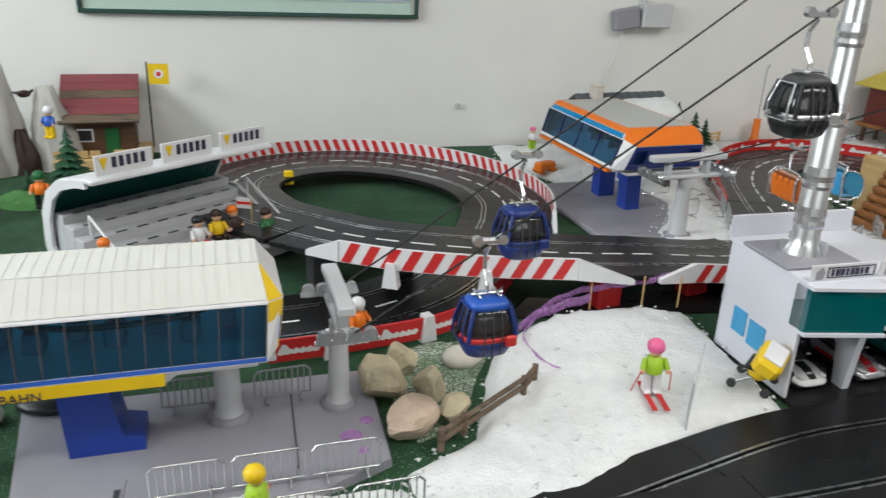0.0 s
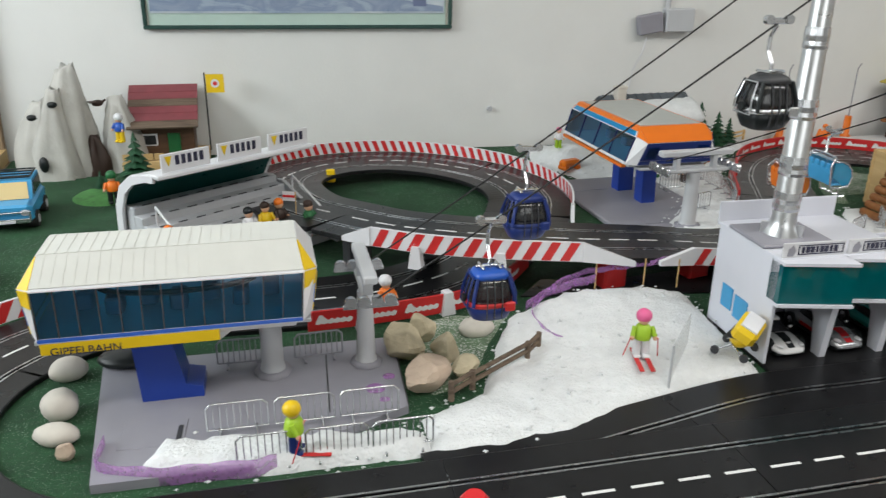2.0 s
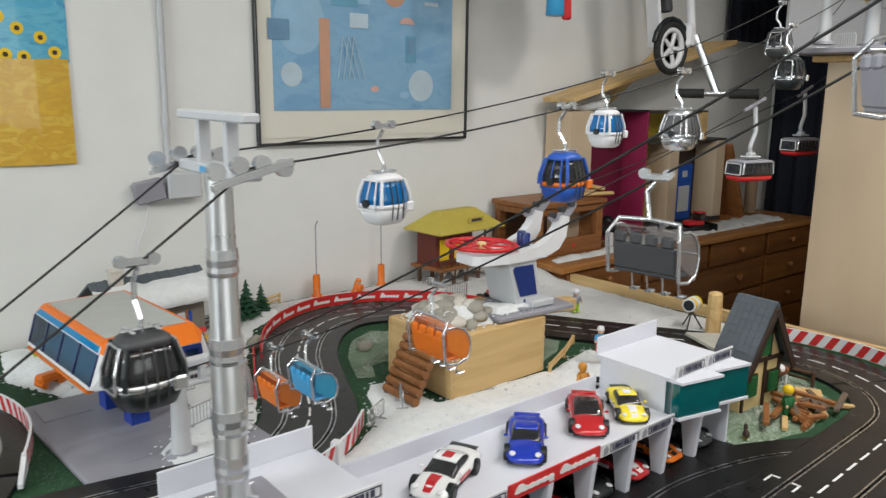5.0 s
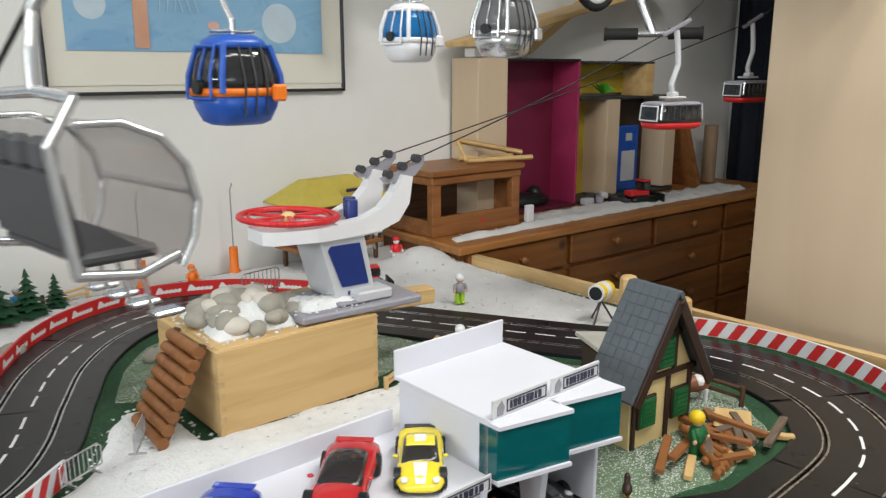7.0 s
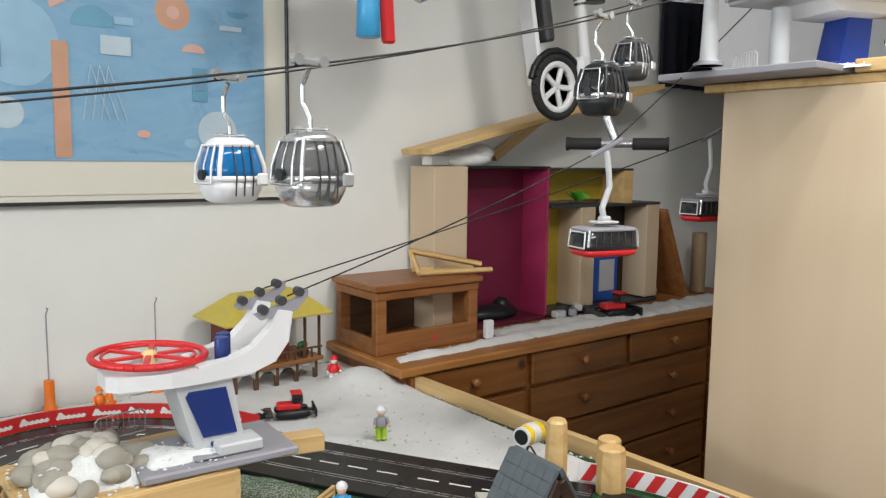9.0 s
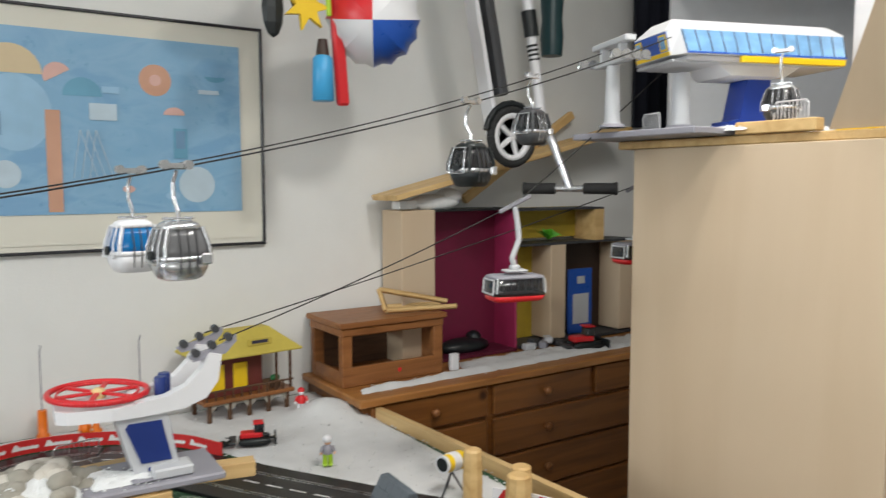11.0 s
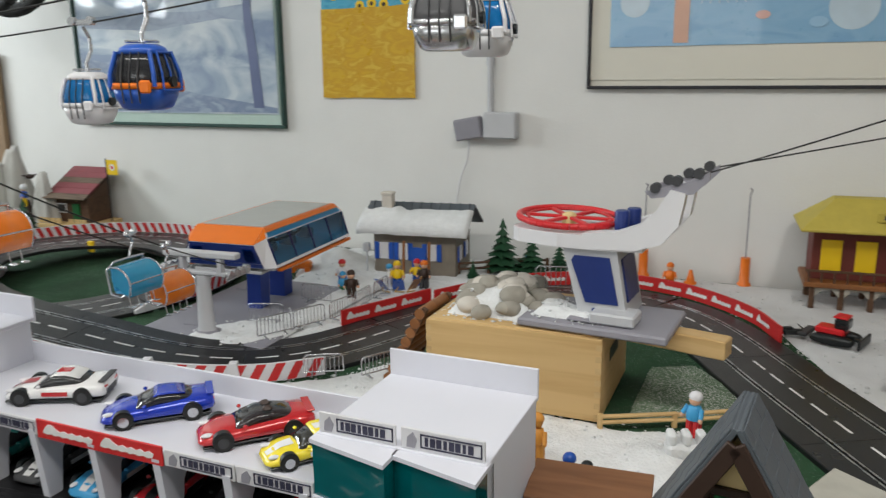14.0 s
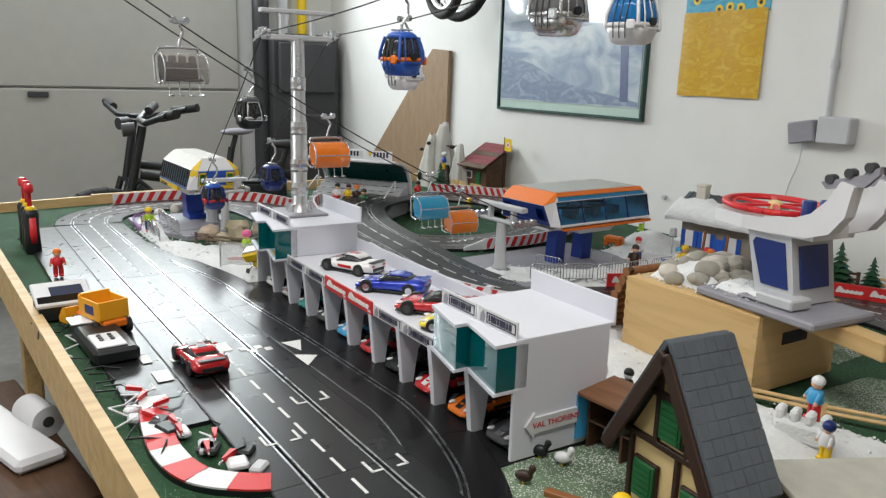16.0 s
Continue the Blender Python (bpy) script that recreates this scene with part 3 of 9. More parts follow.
def drift(name, poly, mat, label, category, top=0.012, rough=0.006, hills=(), step=0.011, slope=0.5, base=-0.001):
    """A lying cover with an uneven top that thins out to its border. hills: (x, y, height, radius)."""
    x0, x1, y0, y1 = min(p[0] for p in poly), max(p[0] for p in poly), min(p[1] for p in poly), max(p[1] for p in poly)
    nx, ny = int((x1 - x0) / step) + 2, int((y1 - y0) / step) + 2
    ids, m, v, f = {}, Mesh(), [], []
    for i in range(nx):
        for j in range(ny):
            p = (x0 + i * step, y0 + j * step)
            if not inside(p, poly):
                continue
            e = edge_dist(p, poly)
            h = min((e - 0.012) * slope, top) + sum(a * math.exp(-((p[0] - hx) ** 2 + (p[1] - hy) ** 2) / (r * r)) for hx, hy, a, r in hills) * min(1, e / 0.05)
            k = min(1, e / 0.02)
            h += k * rough * (noise.noise((p[0] * 22, p[1] * 22, 3)) + 0.6 * noise.noise((p[0] * 60, p[1] * 60, 7)))
            ids[i, j] = len(v)
            v.append((p[0], p[1], base + max(-0.006, h)))
    k = random.Random(int(abs(poly[0][0]) * 1000) + len(v))
    tops = list(v)
    for (i, j), a in ids.items():
        q = [a, ids.get((i + 1, j)), ids.get((i + 1, j + 1)), ids.get((i, j + 1))]
        if None not in q:
            f.append(q)
    m.add(v, f, 0, True)
    # loose clumps on top and along the ragged border
    if mat in (SNOW, SNOWMAT):
        for p in tops:
            low = p[2] - base < 0.003
            if k.random() < (0.55 if low else 0.16):
                r = k.uniform(0.0012, 0.0042)
                c = (p[0] + k.uniform(-0.012, 0.012), p[1] + k.uniform(-0.012, 0.012), max(p[2], base + 0.001) + r * 0.2)
                o = [(c[0] + d[0] * r * k.uniform(0.6, 1.5), c[1] + d[1] * r * k.uniform(0.6, 1.5), c[2] + d[2] * r * k.uniform(0.4, 0.9)) for d in ((1, 0, 0), (0, 1, 0), (-1, 0, 0), (0, -1, 0), (0, 0, 1), (0, 0, -1))]
                m.add(o, [(0, 1, 4), (1, 2, 4), (2, 3, 4), (3, 0, 4), (1, 0, 5), (2, 1, 5), (3, 2, 5), (0, 3, 5)], 0, True)
    return solid(name, m, mat, label, category, kind="stuff")


drift("snow", [(0.19, 0.3), (0.32, 0.305), (0.43, 0.332), (0.52, 0.38), (0.62, 0.412), (0.735, 0.424), (0.75, 0.73), (0.66, 0.755), (0.5, 0.75), (0.39, 0.69), (0.335, 0.58), (0.29, 0.46), (0.19, 0.41)], SNOW, "white fibre snow on the ski slope", "snow", 0.012, 0.006, [(0.58, 0.66, 0.026, 0.15)], slope=0.9)
drift("snow", [(-0.17, 0.318), (0.0, 0.302), (0.22, 0.31), (0.22, 0.38), (0.02, 0.4), (-0.13, 0.405)], SNOW, "loose white snow on the station apron", "snow", 0.02, 0.009, slope=1.6)
drift("snow", [(0.76, 1.13), (0.86, 1.02), (1.0, 1.04), (1.1, 1.12), (1.17, 1.27), (1.24, 1.47), (1.36, 1.68), (1.5, 1.78), (1.5, 1.9), (0.74, 1.9), (0.72, 1.66), (0.79, 1.5), (0.82, 1.3), (0.8, 1.2)], SNOW, "white fibre snow behind the orange station", "snow", 0.008, 0.004, [(0.84, 1.66, 0.05, 0.09), (0.95, 1.52, 0.02, 0.06)])
drift("snow", [(0.93, 0.655), (1.3, 0.67), (1.71, 0.685), (1.8, 0.7), (1.99, 0.74), (2.05, 0.86), (1.97, 1.03), (1.78, 0.975), (1.75, 0.985), (1.45, 0.99), (1.44, 1.14), (1.38, 1.17), (1.335, 1.12), (1.27, 0.99), (1.17, 0.915), (1.02, 0.83)], SNOW, "white fibre snow behind the pit garages", "snow", 0.008, 0.004, [(1.58, 0.82, 0.02, 0.06), (1.86, 0.86, 0.02, 0.05)])
drift("snow_mat", [(1.4, 1.755), (1.6, 1.765), (1.79, 1.725), (1.96, 1.59), (2.02, 1.44), (2.11, 1.22), (2.275, 0.955), (2.39, 0.81), (2.478, 0.8), (2.478, 1.9), (1.4, 1.9)], SNOWMAT, "greyish white snow mat along the wall", "snow", 0.006, 0.002, [(2.36, 1.62, 0.05, 0.09)])
drift("snowy_grass", [(0.22, 0.44), (0.3, 0.47), (0.36, 0.6), (0.42, 0.7), (0.3, 0.72), (0.2, 0.68), (0.2, 0.55)], SNOWY_GRASS, "grass dusted with snow beside the stones", "grass", 0.004, 0.002)
drift("snowy_grass", [(1.36, 1.2), (1.42, 1.16), (1.46, 1.24), (1.6, 1.25), (1.74, 1.24), (1.72, 1.4), (1.6, 1.5), (1.5, 1.45), (1.42, 1.34)], SNOWY_GRASS, "grass dusted with snow inside the far bend", "grass", 0.004, 0.002)
drift("snow", [(0.86, 0.66), (1.3, 0.665), (1.32, 0.72), (1.18, 0.82), (1.06, 0.78), (0.92, 0.73)], SNOW, "white fibre snow between ramp and garages", "snow", 0.008, 0.004)
drift("snowy_grass", [(1.77, 0.99), (1.9, 1.04), (1.98, 1.1), (1.93, 1.22), (1.86, 1.3), (1.77, 1.25)], SNOWY_GRASS, "grass dusted with snow beside the crate", "grass", 0.004, 0.002)
drift("snowy_grass", [(1.71, 0.45), (1.95, 0.4), (2.14, 0.44), (2.23, 0.56), (2.22, 0.7), (2.1, 0.86), (1.98, 0.82), (1.75, 0.7)], SNOWY_GRASS, "grass dusted with snow in the farmyard", "grass", 0.004, 0.002)

# ---- pit garages ----
PIT = (0.735, 0.46, 0.006, 1.3)


def sign(parent, x, y, z, w, h, ink=SIGNINK, back=SIGNW, n=8):
    """A flat board that faces -y: a bordered field with plain bars in place of its lettering."""
    board = part("sign_board", Mesh().box(x + w / 2, y, z + h / 2, w, 0.003, h, 0, 0.0006), back, parent)
    if back is SIGNW:
        for a, b, c, d in ((0.24, 0.97, 0.17, 0.23), (0.24, 0.97, 0.77, 0.83), (0.24, 0.255, 0.17, 0.83), (0.955, 0.97, 0.17, 0.83)):
            part("border", Mesh().box(x + w * (a + b) / 2, y - 0.0018, z + h * (c + d) / 2, w * (b - a), 0.001, h * (d - c), 0, 0), ink, board)
        part("emblem", Mesh().prism([(x + w * 0.07, z + h * 0.12), (x + w * 0.17, z + h * 0.12), (x + w * 0.2, z + h * 0.5), (x + w * 0.15, z + h * 0.86), (x + w * 0.08, z + h * 0.6)], "y", y - 0.0024, y - 0.0014), GREYPL, board)
        for k in range(n):
            part("letter_bar", Mesh().box(x + w * (0.315 + 0.6 * k / n), y - 0.0022, z + h * 0.5, w * (0.058 if k % 3 else 0.036), 0.001, h * 0.4, 0, 0), ink, board)
    else:
        for q in (0.06, 0.53):
            pts = [(x + w * (q + 0.4 * j / 12), z + h * (0.3 if j % 2 else 0.36)) for j in range(13)]
            pts += [(x + w * (q + 0.4 * j / 12) + 0.002, z + h * (0.84 if j in (1, 2) else 0.66 if j % 2 else 0.56)) for j in range(12, -1, -1)]
            part("lettering", Mesh().prism(pts, "y", y - 0.0026, y - 0.0012), ink, board)
    return board


def pit_garage():
    L, D = 1.018, 0.165
    pit = thing("pit_garage", "long white pit garage with open bays, flat roof and two towers", "pit building", *PIT)
    pit.matrix_world = pit.matrix_world @ Matrix.Diagonal((1, 1, 0.93, 1))
    part("rear_wall", Mesh().box(L / 2, D - 0.003, 0.055, L, 0.006, 0.11, 0, 0.001), CARDW, pit)
    part("bay_floor", Mesh().box(L / 2, D / 2 - 0.022, -0.003, L, D + 0.044, 0.006, 0, 0.001), ASPHALT, pit)
    part("roof", Mesh().box(L / 2, D / 2, 0.11, L - 0.006, D, 0.006, 0, 0.001), CARDW, pit)
    part("parapet", Mesh().box(L / 2, D - 0.001, 0.128, L - 0.4, 0.004, 0.034, 0, 0.001), CARDW, pit)
    for k in range(11):
        x = 0.003 + k * (L - 0.006) / 10
        if k in (0, 10):
            part("end_wall", Mesh().box(x, D / 2, 0.09, 0.006, D, 0.18, 0, 0.001), CARDW, pit)
        else:
            part("bay_post", Mesh().prism([(0.004, 0.0), (0.024, 0.0), (0.032, 0.06), (0.06, 0.106), (-0.006, 0.106), (-0.001, 0.06)], "x", x - 0.0055, x + 0.0055), CARDW, pit)
            part("bay_wall", Mesh().box(x, 0.146, 0.053, 0.003, 0.03, 0.106, 0, 0), CARDW, pit)
    for x0, wide in ((0.0, 0.213), (0.829, 0.189)):
        tower = part("tower", Mesh().box(x0 + wide / 2, D / 2 + 0.003, 0.181, wide, D + 0.006, 0.006, 0, 0.001).box(x0 + wide / 2, D - 0.002, 0.147, wide - 0.012, 0.004, 0.066, 0, 0), CARDW, pit)
        inner = x0 + wide - 0.003 if x0 < 0.1 else x0 + 0.003
        part("tower_wall", Mesh().box(inner, D / 2 + 0.002, 0.146, 0.006, D - 0.006, 0.066, 0, 0.001), CARDW, tower)
        part("back_plate", Mesh().box(x0 + wide / 2, D + 0.008, 0.198, wide, 0.004, 0.042, 0, 0.001), CARDW, tower)
        # glazed bays, bent outwards
        for q in (0, 1):
            a, b = x0 + wide * 0.5 * q, x0 + wide * 0.5 * (q + 1)
            d0, d1 = (-0.028, -0.004) if q else (-0.004, -0.028)
            if q == 0:
                d0, d1 = -0.03, -0.008
            else:
                d0, d1 = -0.03, -0.008
            m = Mesh().add([(a, d1, 0.112), (b, d0, 0.112), (b, 0.02, 0.112), (a, 0.02, 0.112), (a, d1, 0.176), (b, d0, 0.176), (b, 0.02, 0.176), (a, 0.02, 0.176)], [(3, 2, 1, 0), (4, 5, 6, 7), (0, 1, 5, 4), (1, 2, 6, 5), (2, 3, 7, 6), (3, 0, 4, 7)])
            part("bay_window", m, TEALGL, tower)
            for z in (0.109, 0.179):
                part("bay_ledge", Mesh().add([(a - 0.001, d1 - 0.004, z - 0.002), (b + 0.001, d0 - 0.004, z - 0.002), (b + 0.001, 0.01, z - 0.002), (a - 0.001, 0.01, z - 0.002), (a - 0.001, d1 - 0.004, z + 0.003), (b + 0.001, d0 - 0.004, z + 0.003), (b + 0.001, 0.01, z + 0.003), (a - 0.001, 0.01, z + 0.003)], [(3, 2, 1, 0), (4, 5, 6, 7), (0, 1, 5, 4), (1, 2, 6, 5), (2, 3, 7, 6), (3, 0, 4, 7)]), CARDW, tower)
            sign(tower, a + 0.003, 0.004, 0.184, wide * 0.5 - 0.006, 0.024)
    for x in (0.215, 0.317, 0.623, 0.725):
        sign(pit, x, -0.003, 0.1, 0.1, 0.022)
    sign(pit, 0.419, -0.004, 0.098, 0.202, 0.027, WHITEP, REDP, 9)
    # sticker on the end wall, and the arrow board on the other
    part("sticker", Mesh().box(-0.001, 0.075, 0.06, 0.002, 0.035, 0.04, 0, 0).box(-0.001, 0.115, 0.065, 0.002, 0.03, 0.04, 0, 0), TEALPL, pit, "blue and white sticker")
    arrow = part("arrow_board", Mesh().prism([(0.02, 0.05), (0.035, 0.07), (0.035, 0.062), (0.11, 0.062), (0.11, 0.038), (0.035, 0.038), (0.035, 0.03)], "x", L, L + 0.004), SIGNW, pit, "white arrow-shaped signboard")
    cu = bpy.data.curves.new("lettering", "FONT")
    cu.body, cu.size, cu.extrude, cu.align_x, cu.align_y = "VAL THORENS", 0.0125, 0.0003, "CENTER", "CENTER"
    tx = new("lettering", cu)
    tx.parent = arrow
    tx.matrix_basis = pose(L + 0.0045, 0.072, 0.05, 90, 0, 90)
    cu.materials.append(REDP)
    part("panel", Mesh().box(L + 0.002, 0.135, 0.045, 0.003, 0.05, 0.07, 0, 0), TEALPL, pit, "turquoise printed panel")
    return pit


pit_garage()


def pitp(x, y, z=0.0):
    v = pose(*PIT[:3], 0, 0, PIT[3]) @ Vector((x, y, z))
    return v.x, v.y, v.z


# ---- slot cars ----
def slot_car(label, paint, x, y, z, rz, stripe=None, s=1.0, open_top=False, low=False, wing=True):
    """A low model sports car; nose towards +x."""
    car = thing("toy_car", label, "toy car", x, y, z, rz, "model race cars", scale=s)
    W, L, n = 0.0315, 0.07, 16

    def skin(rows, mi=0, e=2.6):
        """Rounded rings along x: (x, half-width, bottom, top)."""
        v, f = [], []
        for px, w, z0, z1 in rows:
            for i in range(n):
                t = 2 * math.pi * i / n
                c, q = math.cos(t), math.sin(t)
                v.append((px, w * math.copysign(abs(c) ** (2 / e), c), (z0 + z1) / 2 + (z1 - z0) / 2 * math.copysign(abs(q) ** (2 / e), q)))
        for j in range(len(rows) - 1):
            f += [[j * n + i, (j + 1) * n + i, (j + 1) * n + (i + 1) % n, j * n + (i + 1) % n] for i in range(n)]
        f += [list(range(n)), [(len(rows) - 1) * n + i for i in range(n)][::-1]]
        return Mesh().add(v, f, mi, True)
    part("body", skin([(-L, W * 0.8, 0.011, 0.024), (-L * 0.96, W * 0.92, 0.007, 0.0285), (-L * 0.82, W, 0.005, 0.0305), (-L * 0.6, W * 1.02, 0.004, 0.0305), (-L * 0.38, W * 0.97, 0.004, 0.029), (-L * 0.1, W * 0.93, 0.004, 0.027), (L * 0.2, W * 0.93, 0.004, 0.0255), (L * 0.42, W * 0.98, 0.004, 0.0255), (L * 0.6, W, 0.004, 0.0245), (L * 0.78, W * 0.95, 0.004, 0.021), (L * 0.93, W * 0.8, 0.005, 0.0155), (L, W * 0.55, 0.007, 0.0115)]), paint, car)
    top = 0.0365 if low or open_top else 0.039
    part("cabin_glass", skin([(-L * 0.7, W * 0.5, 0.02, 0.0285), (-L * 0.5, W * 0.7, 0.018, 0.0335), (-L * 0.25, W * 0.72, 0.018, top), (-L * 0.02, W * 0.72, 0.018, top), (L * 0.2, W * 0.76, 0.018, 0.031), (L * 0.4, W * 0.78, 0.018, 0.0235)], 0, 3.2), SMOKE, car)
    if open_top:
        for sy in (-1, 1):
            part("seat", Mesh().box(-L * 0.2, sy * 0.009, 0.035, 0.012, 0.011, 0.009, 0, 0.003), BROWNP, car)
    else:
        part("roof_panel", skin([(-L * 0.5, W * 0.58, 0.0325, 0.0342), (-L * 0.25, W * 0.6, top - 0.0022, top + 0.0006), (-L * 0.02, W * 0.6, top - 0.0022, top + 0.0006), (L * 0.06, W * 0.6, top - 0.004, top - 0.0018)], 0, 4), paint, car)
    if stripe:
        part("stripe", Mesh().add([(L * 0.42, -0.009, 0.0262), (L * 0.42, 0.009, 0.0262), (L * 0.93, 0.006, 0.0163), (L * 0.93, -0.006, 0.0163), (L * 0.66, -0.008, 0.0243), (L * 0.66, 0.008, 0.0243)], [(0, 4, 5, 1), (4, 3, 2, 5)]), stripe, car)
        part("roof_stripe", Mesh().box(-L * 0.14, 0, top + 0.0008, L * 0.26, 0.015, 0.0008, 0, 0), stripe, car)
        for sy in (-1, 1):
            part("side_print", Mesh().box(-L * 0.06, sy * W * 0.945, 0.0155, L * 0.5, 0.001, 0.006, 0, 0), stripe, car)
    if wing:
        part("rear_wing", Mesh().box(-L * 0.93, 0, 0.0385, 0.012, 0.056, 0.0018, 0, 0.0005).box(-L * 0.92, -0.02, 0.0335, 0.005, 0.0015, 0.01, 0, 0).box(-L * 0.92, 0.02, 0.0335, 0.005, 0.0015, 0.01, 0, 0), DGREY if stripe else paint, car)
    else:
        part("rear_lip", Mesh().box(-L * 0.94, 0, 0.0292, 0.01, 0.044, 0.002, 0, 0.0006), DGREY if stripe else paint, car)
    part("splitter", Mesh().box(0, 0, 0.005, L * 1.86, 0.054, 0.003, 0, 0.001), BLACK, car)
    for sx in (-0.6, 0.6):
        for sy in (-1, 1):
            part("wheel_arch", Mesh().cyl((L * sx, sy * 0.0326, 0.012), (L * sx, sy * 0.024, 0.012), 0.0128, 18), BLACK, car)
            wheel = part("wheel", Mesh().cyl((L * sx, sy * 0.0332, 0.011), (L * sx, sy * 0.022, 0.011), 0.011, 18), RUBBER, car)
            part("rim", Mesh().cyl((L * sx, sy * 0.0338, 0.011), (L * sx, sy * 0.0325, 0.011), 0.0068, 12), DGREY if paint in (CARRED, CARWHITE) else CHROME, wheel)
    for sy in (-1, 1):
        part("headlight", Mesh().ball((L * 0.84, sy * 0.0195, 0.0185), (0.008, 0.005, 0.0022), 10, 6), WPLAST, car)
        part("tail_lamp", Mesh().box(-L * 0.985, sy * 0.017, 0.0215, 0.003, 0.01, 0.004, 0, 0.001), REDP, car)
        part("mirror", Mesh().ball((L * 0.22, sy * 0.032, 0.0275), (0.003, 0.004, 0.0022), 8, 5), paint, car)
    part("rear_grille", Mesh().box(-L * 0.995, 0, 0.014, 0.002, 0.036, 0.007, 0, 0.0005), BLACK, car)
    return car


CARBLUE = M("car_blue", (0.01, 0.04, 0.45), 0.2, 0.2, var=0.03, coat=0.8)
CARRED = M("car_red", (0.5, 0.015, 0.02), 0.2, 0.1, var=0.03, coat=0.8)
CARWHITE = M("car_white", (0.75, 0.75, 0.75), 0.22, var=0.02, coat=0.8)
CARTEAL = M("car_teal", (0.02, 0.22, 0.2), 0.25, var=0.03, coat=0.6)
CARSILVER = M("car_silver", (0.5, 0.51, 0.53), 0.25, 0.7, var=0.03)
CARYELLOW = M("car_yellow", (0.8, 0.65, 0.03), 0.25, var=0.03, coat=0.6)
DECKZ = PIT[2] + 0.1135 * 0.93
slot_car("white model race car with dark red stripe on the pit roof", CARWHITE, *pitp(0.372, 0.075)[:2], DECKZ, 206, CARRED, s=0.98, wing=False)
slot_car("bright blue model sports car on the pit roof", CARBLUE, *pitp(0.54, 0.078)[:2], DECKZ, 224, low=True, s=0.98, wing=False)
slot_car("red open-top model sports car on the pit roof", CARRED, *pitp(0.69, 0.08)[:2], DECKZ, 226, open_top=True, s=0.98, wing=False)
slot_car("yellow and white model race car on the pit roof", CARYELLOW, *pitp(0.782, 0.065)[:2], DECKZ, 232, CARWHITE, 0.86, wing=False)
for k, (pnt, st, lab) in enumerate([(CARWHITE, BLACK, "white model race car with black markings in a pit bay"), (CARSILVER, CARRED, "silver and red model race car in a pit bay"), (CARTEAL, None, "dark teal model race car in a pit bay"), (DGREY, CARWHITE, "dark grey model race car in a pit bay"), (TEALPL, CARWHITE, "light blue model race car in a pit bay"), (CARRED, BLACK, "red model race car in a pit bay"), (BLACK, None, "black model race car in a pit bay"), (CARRED, CARWHITE, "red and white model race car in a pit bay"), (ORANGE, BLACK, "orange and black model race car in a pit bay"), (DGREY, CARSILVER, "dark model race car with silver markings in a pit bay")]):
    slot_car(lab, pnt, *pitp(0.054 + 0.1012 * k, 0.075)[:2], 0.006, -86, st, 0.95)
slot_car("dark red model race car standing on the start line", CARRED, 1.225, ymain(1.225) - 0.05, TZ + 0.001, 184, BLACK, 1.0, low=True, wing=False)

